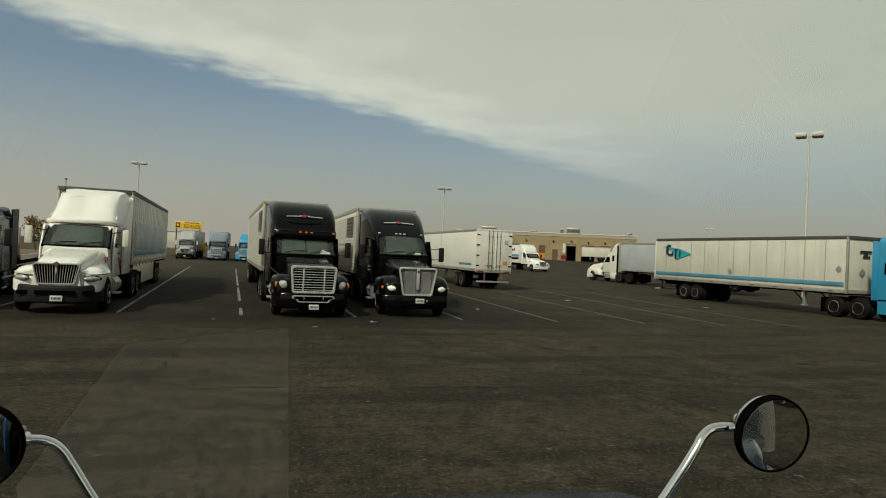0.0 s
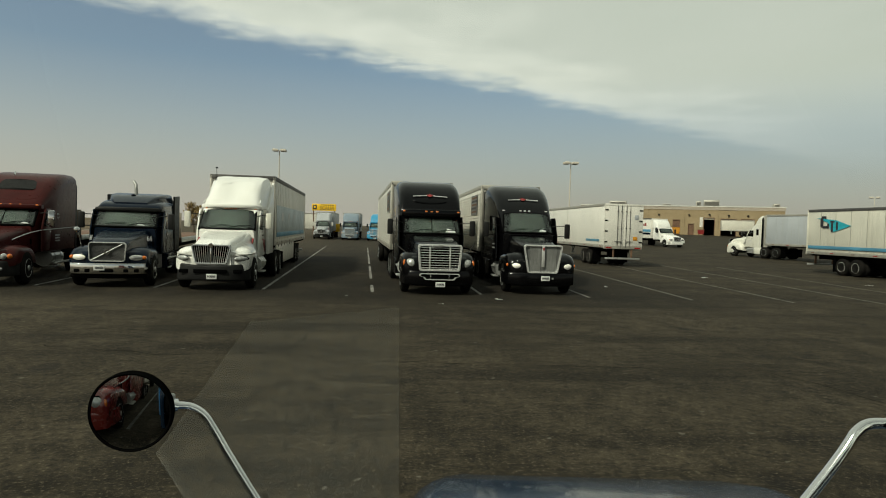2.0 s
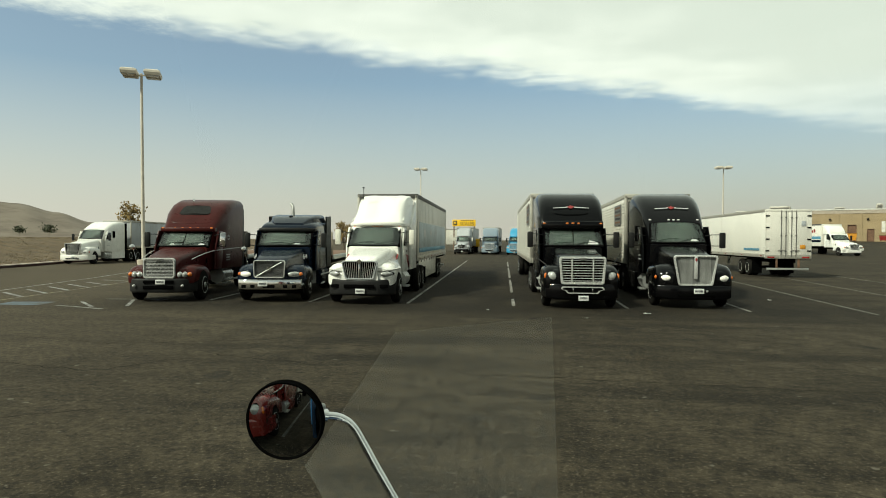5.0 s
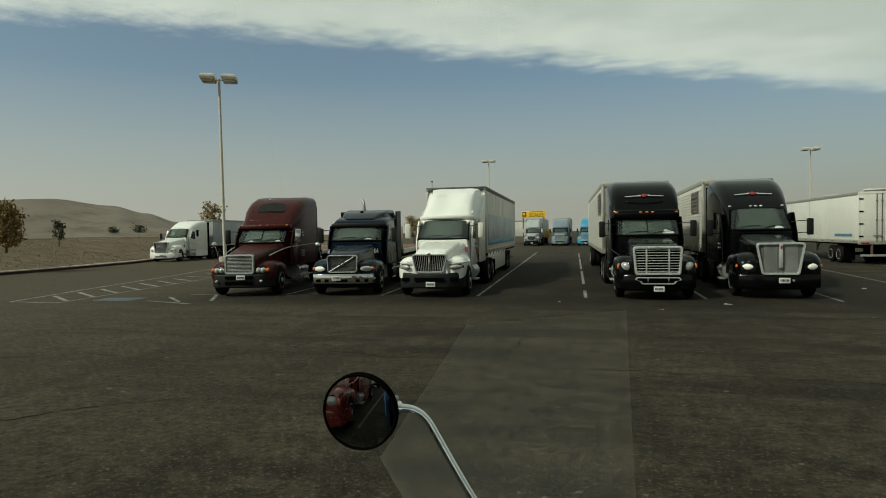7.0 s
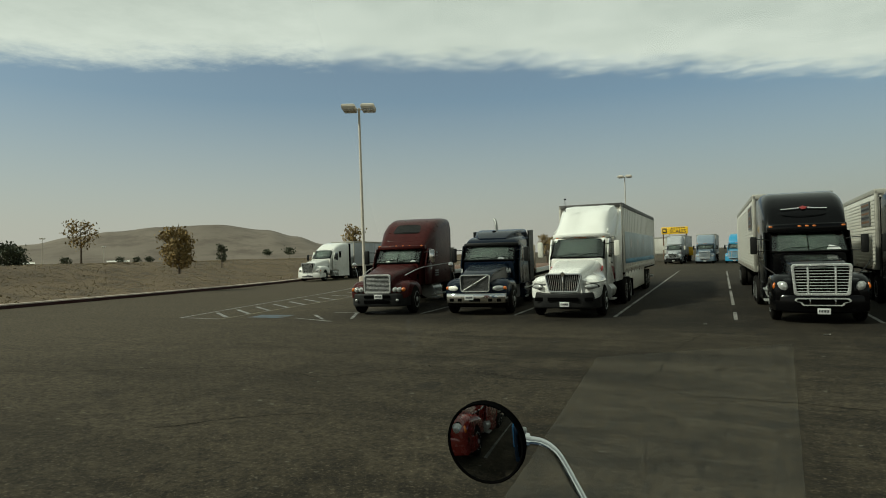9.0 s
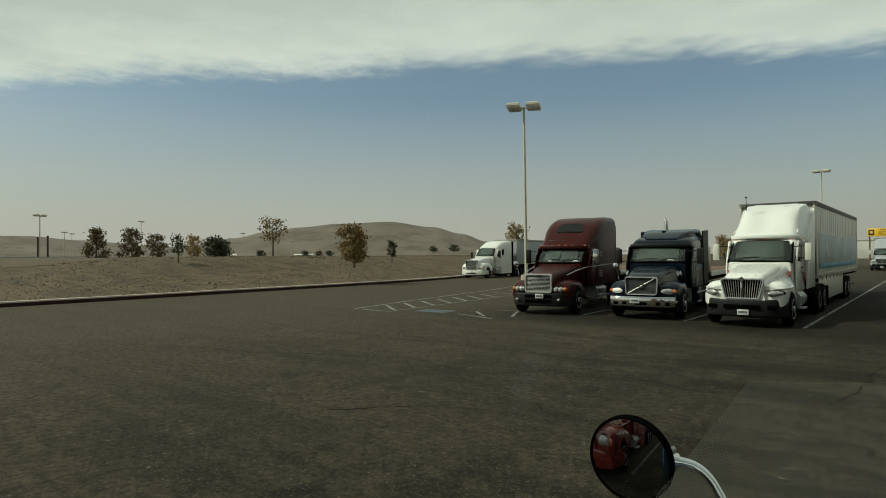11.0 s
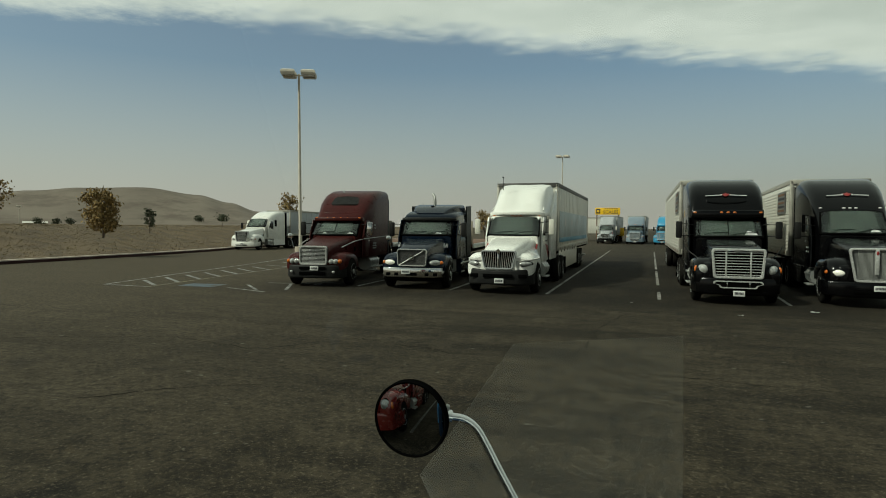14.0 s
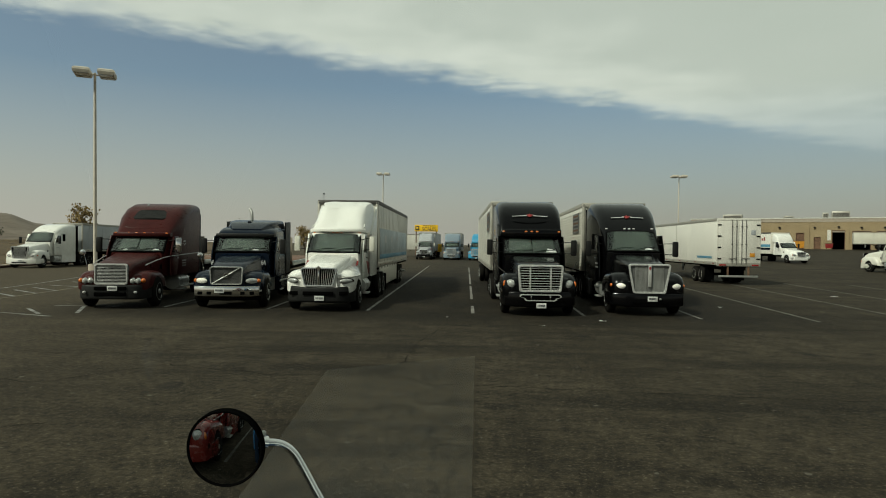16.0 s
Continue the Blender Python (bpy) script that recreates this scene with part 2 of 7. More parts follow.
M = {}
M["asphalt"] = asphalt_material()
M["line"] = line_paint("worn_white_line", (0.26, 0.25, 0.23), 0.52)
M["line_faint"] = line_paint("nearly_worn_off_white_line", (0.17, 0.16, 0.14), 0.47)
M["hatch"] = line_paint("faded_white_hatching", (0.25, 0.25, 0.24), 0.52)
M["hatch_yellow"] = line_paint("faded_yellow_line", (0.16, 0.14, 0.07), 0.5)
M["bluepad"] = line_paint("faded_blue_pad", (0.085, 0.13, 0.175), 0.48)
M["crack"] = mat("crack_fill", (0.011, 0.0095, 0.007), 0.95, spec=0.05)
M["dirt"] = dirt_material()
M["hill"] = hill_material()
M["kerb"] = mat("kerb_concrete", (0.58, 0.49, 0.42), 0.9, scale=0.5, vary=0.25, relief=0.3)
M["redkerb"] = mat("red_kerb_paint", (0.030, 0.005, 0.005), 0.8, scale=0.4, vary=0.5)
M["concrete"] = mat("concrete", (0.36, 0.31, 0.25), 0.9, scale=1.5, relief=0.3)
M["white"] = mat("white_paint", (0.80, 0.79, 0.74), 0.3, vary=0.04, coat=0.5, dust=0.25)
M["cream"] = mat("cream_white_paint", (0.66, 0.64, 0.56), 0.35, vary=0.05, coat=0.4, dust=0.2)
M["black"] = mat("black_paint", (0.0015, 0.0015, 0.0019), 0.15, vary=0.2, coat=0.04, dust=0.002, spec=0.22)
M["maroon"] = mat("maroon_paint", (0.044, 0.0075, 0.007), 0.32, vary=0.22, coat=0.02, dust=0.012, spec=0.12)
M["navy"] = mat("navy_paint", (0.0018, 0.0058, 0.0145), 0.2, vary=0.2, coat=0.05, dust=0.005, spec=0.22)
M["cyan"] = mat("sky_blue_paint", (0.030, 0.24, 0.42), 0.32, vary=0.08, coat=0.5, dust=0.05)
M["ownblue"] = mat("deep_blue_paint", (0.006, 0.020, 0.046), 0.22, vary=0.08, coat=0.5, dust=0.02)
M["ownstripe"] = mat("light_blue_stripe", (0.04, 0.20, 0.45), 0.25, vary=0.05, coat=0.6)
M["red"] = mat("red_paint", (0.14, 0.012, 0.010), 0.25, vary=0.08, coat=0.7, dust=0.05)
M["steelblue"] = mat("grey_blue_paint", (0.17, 0.22, 0.27), 0.35, vary=0.08, coat=0.4, dust=0.15)
M["silver"] = mat("silver_paint", (0.40, 0.41, 0.42), 0.35, metal=0.2, vary=0.06)
M["chrome"] = mat("chrome", (0.70, 0.70, 0.69), 0.07, metal=1.0, vary=0.06)
M["bright"] = mat("bright_trim", (0.62, 0.62, 0.60), 0.24, metal=0.5, vary=0.08, scale=9)
M["alloy"] = mat("polished_alloy", (0.56, 0.56, 0.54), 0.42, metal=0.8, vary=0.12, scale=8)
M["steel"] = mat("galvanised_steel", (0.42, 0.42, 0.40), 0.5, metal=0.6, vary=0.15)
M["mesh"] = mat("grille_mesh", (0.16, 0.16, 0.155), 0.5, metal=0.5, vary=0.2, fine=150, relief=0.4)
M["darkmesh"] = mat("dark_grille_mesh", (0.03, 0.03, 0.03), 0.6, metal=0.2, vary=0.3, fine=150, relief=0.5)
M["plastic"] = mat("dark_plastic", (0.008, 0.008, 0.008), 0.55, vary=0.2, dust=0.02, spec=0.2)
M["greyplastic"] = mat("grey_bumper_plastic", (0.010, 0.010, 0.010), 0.6, vary=0.2, dust=0.02, spec=0.2)
M["chassis"] = mat("chassis_black", (0.004, 0.0038, 0.0035), 0.85, vary=0.3, dust=0.015, spec=0.02)
M["tyre"] = mat("tyre_rubber", (0.008, 0.0075, 0.007), 0.85, vary=0.25, dust=0.03, fine=60, relief=0.3, spec=0.04)
M["rubber"] = mat("black_rubber", (0.0025, 0.0025, 0.0025), 0.8, spec=0.0)
M["glass"] = glass_material("windscreen_glass", (0.55, 0.62, 0.58))
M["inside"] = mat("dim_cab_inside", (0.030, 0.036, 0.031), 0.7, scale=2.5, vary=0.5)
M["lens"] = mat("clear_lamp_lens", (0.50, 0.50, 0.48), 0.18, metal=0.35, vary=0.5, scale=11, fine=22, coat=0.6)
M["beam"] = glow("lit_headlamp", (0.80, 0.76, 0.68), 0.07)
M["amber"] = mat("amber_lens", (0.55, 0.13, 0.012), 0.2, coat=0.8)
M["marker"] = glow("amber_marker", (0.55, 0.16, 0.04), 0.08)
M["palemarker"] = mat("clear_marker", (0.65, 0.60, 0.62), 0.2)
M["redlens"] = mat("red_lens", (0.30, 0.012, 0.01), 0.25, coat=0.6)
M["plate"] = mat("number_plate_white", (0.62, 0.62, 0.60), 0.4)
M["ink"] = mat("dark_ink", (0.02, 0.02, 0.025), 0.6)
M["trailer"] = trailer_skin("white_trailer_sheet", (0.68, 0.655, 0.59), 0.25)
M["trailer_old"] = trailer_skin("old_white_trailer_sheet", (0.60, 0.575, 0.49), 0.45)
M["trailer_grey"] = trailer_skin("grey_trailer_sheet", (0.38, 0.40, 0.42), 0.4)
M["trailer_rib"] = trailer_skin("ribbed_white_sheet", (0.58, 0.56, 0.50), 0.5)
M["rail"] = mat("trailer_rail_alloy", (0.40, 0.38, 0.33), 0.5, metal=0.5, vary=0.2)
M["darkrail"] = mat("dark_roof_rail", (0.09, 0.085, 0.08), 0.6, metal=0.3, vary=0.3)
M["blueband"] = mat("blue_trailer_band", (0.08, 0.24, 0.36), 0.45, vary=0.25, scale=0.6)
M["picture"] = mat("faded_blue_picture", (0.40, 0.46, 0.49), 0.45, vary=0.30, scale=0.7)
M["teal"] = mat("teal_mark", (0.03, 0.34, 0.42), 0.5)
M["redmark"] = mat("red_mark", (0.22, 0.015, 0.015), 0.5)
M["whitemark"] = mat("white_mark", (0.48, 0.48, 0.48), 0.5)
M["orange"] = mat("orange_plate", (0.55, 0.24, 0.02), 0.5)
M["yellow"] = mat("yellow_sign", (0.78, 0.47, 0.015), 0.45, vary=0.06)
M["rusty"] = mat("rusty_steel", (0.16, 0.09, 0.055), 0.8, metal=0.2, vary=0.4)
M["wall"] = mat("tan_block_wall", (0.29, 0.22, 0.125), 0.85, scale=0.3, vary=0.12, fine=6)
M["roofwhite"] = mat("white_roof_edge", (0.62, 0.60, 0.54), 0.6)
M["dark"] = mat("dark_bay_inside", (0.012, 0.011, 0.010), 0.9, spec=0.1)
M["pole"] = mat("painted_lamp_pole", (0.56, 0.51, 0.43), 0.55, vary=0.12)
M["bark"] = mat("bark", (0.09, 0.065, 0.045), 0.9, fine=30, relief=0.5)


def leaf_material(name, a, b_):
    m, nt, b = nodes_of(name)
    g = nt.nodes.new("ShaderNodeNewGeometry")
    nt.links.new(ramp(nt, g.outputs["Random Per Island"], [(0.0, a), (1.0, b_)]), b.inputs["Base Color"])
    b.inputs["Roughness"].default_value = 0.75
    return m


M["leaf_olive"] = leaf_material("olive_leaves", (0.065, 0.050, 0.017), (0.18, 0.13, 0.045))
M["leaf_dry"] = leaf_material("drying_leaves", (0.10, 0.072, 0.022), (0.33, 0.215, 0.07))
M["leaf_dark"] = leaf_material("dark_green_leaves", (0.02, 0.028, 0.011), (0.06, 0.065, 0.026))
M["straw"] = leaf_material("dry_grass_blades", (0.12, 0.092, 0.045), (0.34, 0.26, 0.14))
M["leaf_gold"] = leaf_material("golden_leaves", (0.22, 0.14, 0.04), (0.38, 0.27, 0.09))
mm, mnt, mb = nodes_of("mirror_glass")
mb.inputs["Base Color"].default_value = (0.78, 0.80, 0.80, 1)
mb.inputs["Metallic"].default_value, mb.inputs["Roughness"].default_value = 1.0, 0.015
M["mirror"] = mm


def pane_material():
    """Clear glass: see-through, with gloss by angle."""
    m = bpy.data.materials.new("clear_pane")
    m.use_nodes = True
    nt = m.node_tree
    nt.nodes.clear()
    out = nt.nodes.new("ShaderNodeOutputMaterial")
    fres = nt.nodes.new("ShaderNodeFresnel")
    fres.inputs["IOR"].default_value = 1.62
    gloss = nt.nodes.new("ShaderNodeBsdfGlossy")
    gloss.inputs["Roughness"].default_value = 0.02
    nt.links.new(fres.outputs[0], gloss.inputs["Color"])
    clear = nt.nodes.new("ShaderNodeBsdfTransparent")
    both = nt.nodes.new("ShaderNodeAddShader")
    nt.links.new(clear.outputs[0], both.inputs[0])
    nt.links.new(gloss.outputs[0], both.inputs[1])
    nt.links.new(both.outputs[0], out.inputs["Surface"])
    return m


M["clear_pane"] = pane_material()
M["sheet"] = mat("pale_paper_sheet", (0.64, 0.64, 0.60), 0.8, vary=0.05)


# ---- mesh helpers ----
def mesh_of(name, bm, material, smooth=True, angle=38):
    bmesh.ops.recalc_face_normals(bm, faces=bm.faces[:])
    me = bpy.data.meshes.new(name)
    bm.to_mesh(me)
    bm.free()
    me.materials.append(M[material])
    if smooth:
        for p in me.polygons:
            p.use_smooth = True
        me.set_sharp_from_angle(angle=radians(angle))
    return me


def part(name, bm, material, parent=None, label="", m=None, smooth=True):
    ob = new(name, bm if isinstance(bm, bpy.types.Mesh) else mesh_of(name, bm, material, smooth))
    if parent is not None:
        ob.parent = parent
    if m is not None:
        ob.matrix_basis = m
    if label:
        tagged(ob, label)
    return ob


def thing(name, m, label, category, group="", kind=""):
    return tagged(placed(new(name), m), label, category, group, kind)


def placed(ob, m):
    ob.matrix_basis = m
    return ob


def box(bm, x0, x1, y0, y1, z0, z1, bev=0.0, m=None):
    vs = bmesh.ops.create_cube(bm, size=1)["verts"]
    for v in vs:
        v.co = Vector(((x0 + x1) / 2 + v.co.x * (x1 - x0), (y0 + y1) / 2 + v.co.y * (y1 - y0), (z0 + z1) / 2 + v.co.z * (z1 - z0)))
    if bev:
        es = list({e for v in vs for e in v.link_edges})
        r = bmesh.ops.bevel(bm, geom=es, offset=bev, segments=2, affect="EDGES", profile=0.5)
        vs = list({v for f in r["faces"] for v in f.verts} | {v for v in vs if v.is_valid})
    if m is not None:
        bmesh.ops.transform(bm, matrix=m, verts=vs)
    return bm


def boxes(*specs, bev=0.0):
    bm = bmesh.new()
    for s in specs:
        box(bm, *s, bev=bev)
    return bm


def rsec(w0, w1, z0, z1, r, rb=0.04, k=4):
    """Cross-section: half widths at the bottom and the top, heights, radii of the top and bottom corners."""
    r, rb = min(r, w1 * 0.98, (z1 - z0) * 0.49), min(rb, w0 * 0.9, (z1 - z0) * 0.49)
    pts = []
    for cx, cz, rad, a0 in ((w0 - rb, z0 + rb, rb, -90), (w1 - r, z1 - r, r, 0), (-w1 + r, z1 - r, r, 90), (-w0 + rb, z0 + rb, rb, 180)):
        for i in range(k + 1):
            a = radians(a0 + 90 * i / k)
            pts.append((cx + rad * math.cos(a), cz + rad * math.sin(a)))
    return pts


def skin(bm, rings, closed_ends=True):
    vs = [[bm.verts.new(p) for p in ring] for ring in rings]
    n = len(vs[0])
    for a, b in zip(vs, vs[1:]):
        for i in range(n):
            bm.faces.new((a[i], a[(i + 1) % n], b[(i + 1) % n], b[i]))
    if closed_ends:
        bm.faces.new(vs[0])
        bm.faces.new(vs[-1])
    return bm


def loft_y(secs, bm=None):
    """secs: (y, w0, w1, z0, z1, r[, rb])"""
    return skin(bm or bmesh.new(), [[(x, s[0], z) for x, z in rsec(*s[1:])] for s in secs])


def beam_x(secs, bm=None, r=0.06):
    """A bumper-like beam along x. secs: (x, y front, y back, z0, z1)"""
    rings = []
    for x, ya, yb, z0, z1 in secs:
        w = (yb - ya) / 2
        rings.append([(x, (ya + yb) / 2 + a, b) for a, b in rsec(w, w, z0, z1, r, r, 3)])
    return skin(bm or bmesh.new(), rings)


def slab_yz(profile, x0, x1, inset=0.05, bm=None):
    """A profile in y and z, extruded from x0 to x1, with the edge at x1 rounded by the inset."""
    cy = sum(p[0] for p in profile) / len(profile)
    cz = sum(p[1] for p in profile) / len(profile)
    s = 1 if x1 > x0 else -1

    def shrunk(d):
        out = []
        for y, z in profile:
            v = Vector((cy - y, cz - z))
            v = v.normalized() * min(d, v.length * 0.5)
            out.append((y + v.x, z + v.y))
        return out
    steps = 5 if inset > 0.1 else 2
    rings = [[(x0, y, z) for y, z in profile]]
    for k in range(steps + 1):
        a = math.pi / 2 * k / steps
        rings.append([(x1 - s * inset * (1 - math.sin(a)), y, z) for y, z in shrunk(inset * (1 - math.cos(a)))])
    return skin(bm or bmesh.new(), rings)


def tube(points, r, n=8, bm=None):
    bm = bm or bmesh.new()
    pts = [Vector(p) for p in points]
    rings = []
    for i, p in enumerate(pts):
        d = (pts[min(i + 1, len(pts) - 1)] - pts[max(i - 1, 0)]).normalized()
        a = d.cross(Vector((0, 0, 1)))
        a = a.normalized() if a.length > 0.05 else Vector((1, 0, 0))
        b = d.cross(a)
        rr = r[i] if isinstance(r, (list, tuple)) else r
        rings.append([p + (a * math.cos(t) + b * math.sin(t)) * rr for t in (2 * math.pi * k / n for k in range(n))])
    return skin(bm, rings)


def spline(points, steps=5):
    """Smooth curve through points."""
    p = [Vector(q) for q in points]
    p = [p[0]] + p + [p[-1]]
    out = []
    for i in range(1, len(p) - 2):
        for s in range(steps):
            t = s / steps
            out.append(0.5 * ((2 * p[i]) + (p[i + 1] - p[i - 1]) * t + (2 * p[i - 1] - 5 * p[i] + 4 * p[i + 1] - p[i + 2]) * t * t + (3 * p[i] - p[i - 1] - 3 * p[i + 1] + p[i + 2]) * t ** 3))
    return out + [p[-2]]


def lathe_x(profile, n=28, bm=None):
    """profile: (x, radius) turned about the x axis, closed."""
    bm = bm or bmesh.new()
    rings = [[(x, r * math.cos(2 * math.pi * k / n), r * math.sin(2 * math.pi * k / n)) for k in range(n)] for x, r in profile]
    return skin(bm, rings, True)


def lathe_z(profile, n=16, bm=None):
    bm = bm or bmesh.new()
    return skin(bm, [[(r * math.cos(2 * math.pi * k / n), r * math.sin(2 * math.pi * k / n), z) for k in range(n)] for z, r in profile])


def ellipsoid(c, s, rz=0, u=14, v=8, bm=None):
    bm = bm or bmesh.new()
    r = bmesh.ops.create_uvsphere(bm, u_segments=u, v_segments=v, radius=1)
    bmesh.ops.transform(bm, matrix=pose(*c, 0, 0, rz) @ Matrix.Diagonal((*s, 1)), verts=r["verts"])
    return bm


def ring_xz(outer, inner, y0, y1, bm=None):
    """A flat rim between two outlines of equal count in x and z."""
    bm = bm or bmesh.new()
    n = len(outer)
    ym = y0 + (y1 - y0) * 0.3
    rings = [[(x, y1, z) for x, z in outer], [(x, ym, z) for x, z in outer]]
    mid_o = [(o[0] * 0.8 + i[0] * 0.2, o[1] * 0.8 + i[1] * 0.2) for o, i in zip(outer, inner)]
    mid_i = [(o[0] * 0.2 + i[0] * 0.8, o[1] * 0.2 + i[1] * 0.8) for o, i in zip(outer, inner)]
    rings += [[(x, y0, z) for x, z in mid_o], [(x, y0, z) for x, z in mid_i], [(x, ym, z) for x, z in inner], [(x, y1, z) for x, z in inner]]
    vs = [[bm.verts.new(p) for p in q] for q in rings]
    for a, b in zip(vs, vs[1:] + vs[:1]):
        for i in range(n):
            bm.faces.new((a[i], a[(i + 1) % n], b[(i + 1) % n], b[i]))
    return bm


def outline(w0, w1, z0, z1, r, k=4):
    return rsec(w0, w1, z0, z1, r, r, k)


def text_mesh(name, body, size, material, depth=0.01):
    cu = bpy.data.curves.new(name, "FONT")
    cu.body, cu.size, cu.extrude, cu.align_x, cu.align_y = body, size, depth, "CENTER", "CENTER"
    tmp = bpy.data.objects.new(name, cu)
    me = bpy.data.meshes.new_from_object(tmp)
    bpy.data.objects.remove(tmp)
    me.materials.clear()
    me.materials.append(M[material])
    return me


# ---- ground ----
def ramp01(a, b, v):
    t = min(1, max(0, (v - a) / (b - a)))
    return t * t * (3 - 2 * t)


def ground_height(x, y):
    """Level lot that climbs gently towards the workshop."""
    return 0.0185 * max(0, y - 45) * ramp01(8, 40, x) if y < 260 else 0.0185 * 215 * ramp01(8, 40, x)


def ground_mesh():
    bm = bmesh.new()
    xs = [-4000, -1500, -500, -200, -80] + list(range(-40, 41, 4)) + [48, 56, 64, 80, 120, 200, 500, 1500, 4000]
    ys = [-800, -200, -60, 0, 20, 40] + list(range(48, 100, 4)) + [100, 110, 120, 130, 140, 150, 160, 200, 300, 800, 2000, 4800]
    vs = [[bm.verts.new((x, y, ground_height(x, y))) for x in xs] for y in ys]
    for a, b in zip(vs, vs[1:]):
        for i in range(len(xs) - 1):
            bm.faces.new((a[i], a[i + 1], b[i + 1], b[i]))
    return bm


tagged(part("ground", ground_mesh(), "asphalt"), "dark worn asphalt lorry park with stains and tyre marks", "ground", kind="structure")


def strip(points, width, z, name, material, label, category="road marking"):
    bm = bmesh.new()
    pts = [Vector((*p, z)) for p in points]
    L, R = [], []
    for i, p in enumerate(pts):
        d = (pts[min(i + 1, len(pts) - 1)] - pts[max(i - 1, 0)]).normalized()
        s = Vector((d.y, -d.x, 0)) * (width[i] if isinstance(width, list) else width) / 2
        L.append(bm.verts.new(p - s)), R.append(bm.verts.new(p + s))
    for i in range(len(pts) - 1):
        bm.faces.new((L[i], R[i], R[i + 1], L[i + 1]))
    return tagged(part(name, bm, material, smooth=False), label, category, kind="structure")


STALLS = [(-10.73, 20.67, -12.82, 46.22), (-7.11, 20.71, -8.59, 46.07), (-3.70, 20.80, -5.18, 64.62), (-0.12, 20.53, -0.97, 62.03), (3.51, 20.47, 3.74, 45.33), (7.15, 20.13, 8.10, 45.40), (10.69, 19.92, 12.13, 44.36), (14.21, 19.70, 16.20, 43.76), (17.64, 19.50, 20.16, 43.17), (20.95, 19.29, 23.96, 42.61)]
for k, (x0, y0, x1, y1) in enumerate(STALLS):
    pieces = ((0, 0.06), (0.13, 0.33), (0.37, 0.69), (0.73, 1.0)) if k == 3 else ((0, 1),)
    for a, b in pieces:
        strip([(x0 + (x1 - x0) * q, y0 + (y1 - y0) * q) for q in (a, (a + b) / 2, b)], 0.11, 0.005, "stall_line", "line_faint" if x0 > 7 else "line", "worn white painted parking line on asphalt")
# far lanes' short marks by the building
for x, y in ((22.3, 48.9), (26.9, 52.8), (35.3, 74.7), (29.3, 89.9)):
    strip([(x, y), (x + 3.2, y - 1.0), (x + 6.5, y - 2.2)], 0.13, 0.005, "lane_line", "hatch", "faded white lane line on asphalt")
# no-parking hatching
strip([(-19.48, 17.44), (-20.58, 21.63), (-22.70, 30.95), (-25.23, 40.05)], 0.13, 0.005, "hatch_border", "hatch", "faded white border line of hatched bay")
strip([(-17.39, 17.38), (-18.03, 21.69), (-18.79, 26.96), (-20.12, 33.12)], 0.13, 0.005, "hatch_border", "hatch_yellow", "faded yellowish border line of hatched bay")
strip([(-19.48, 17.44), (-17.39, 17.38)], 0.12, 0.009, "hatch_border", "hatch", "faded white end line of hatched bay")
for a, b in (((-19.54, 19.36), (-17.58, 17.90)), ((-19.75, 20.73), (-17.74, 19.26)), ((-19.96, 22.13), (-17.90, 20.64)), ((-20.17, 23.56), (-18.07, 22.04)), ((-20.38, 25.01), (-18.24, 23.47)), ((-20.60, 26.49), (-18.41, 24.92)), ((-20.83, 27.99), (-18.58, 26.40)), ((-21.06, 29.52), (-19.22, 28.92)), ((-21.91, 32.36), (-19.43, 30.55))):
    strip([a, b], 0.16, 0.013, "hatch_stripe", "hatch", "faded white diagonal stripe of hatched bay")
strip([(-16.79, 18.56), (-15.34, 18.75)], 1.0, 0.006, "painted_pad", "bluepad", "faded blue painted pad with pale wear")
for a, b in (((-14.65, 18.28), (-12.56, 17.58)), ((-14.67, 19.47), (-13.29, 18.09)), ((-14.49, 20.46), (-12.27, 20.66)), ((-13.40, 20.42), (-12.37, 18.51))):
    strip([a, b], 0.12, 0.006, "box_line", "hatch", "faded white box line on asphalt")


def crack(points, seed, w=0.026):
    rnd = random.Random(seed)
    pts = []
    for a, b in zip(points, points[1:]):
        n = max(2, int(math.dist(a, b) / 0.22))
        for i in range(n):
            t = i / n
            pts.append((a[0] + (b[0] - a[0]) * t + rnd.uniform(-0.05, 0.05), a[1] + (b[1] - a[1]) * t + rnd.uniform(-0.06, 0.06)))
    pts.append(points[-1])
    return strip(pts, [w * rnd.uniform(0.3, 1.2) for _ in pts], 0.004, "crack", "crack", "thin dark crack running across the asphalt", "crack")


crack([(-1.56, 10.64), (-1.39, 11.54), (-1.31, 12.87), (-1.32, 14.01), (-1.20, 15.39), (-0.88, 17.00)], 1)
crack([(-5.66, 11.04), (-3.28, 10.35), (-1.60, 10.64), (-0.97, 10.23), (-0.83, 9.93), (0.89, 9.92), (2.63, 9.75), (5.16, 9.60), (8.24, 9.28), (12.00, 9.01)], 2)
crack([(-14.88, 7.54), (-12.62, 8.20), (-11.29, 8.87), (-9.17, 9.83), (-6.93, 9.37), (-5.66, 11.04)], 3)
crack([(6.37, 9.42), (6.82, 8.18), (6.94, 7.06)], 4, 0.026)
crack([(-8.22, 11.79), (-5.55, 12.77), (-2.77, 12.35)], 5, 0.024)
crack([(-17.99, 12.09), (-14.42, 11.54), (-11.41, 12.55), (-8.22, 11.79)], 6, 0.024)
crack([(-7.01, 5.90), (-6.10, 6.82), (-5.24, 7.29)], 7, 0.026)

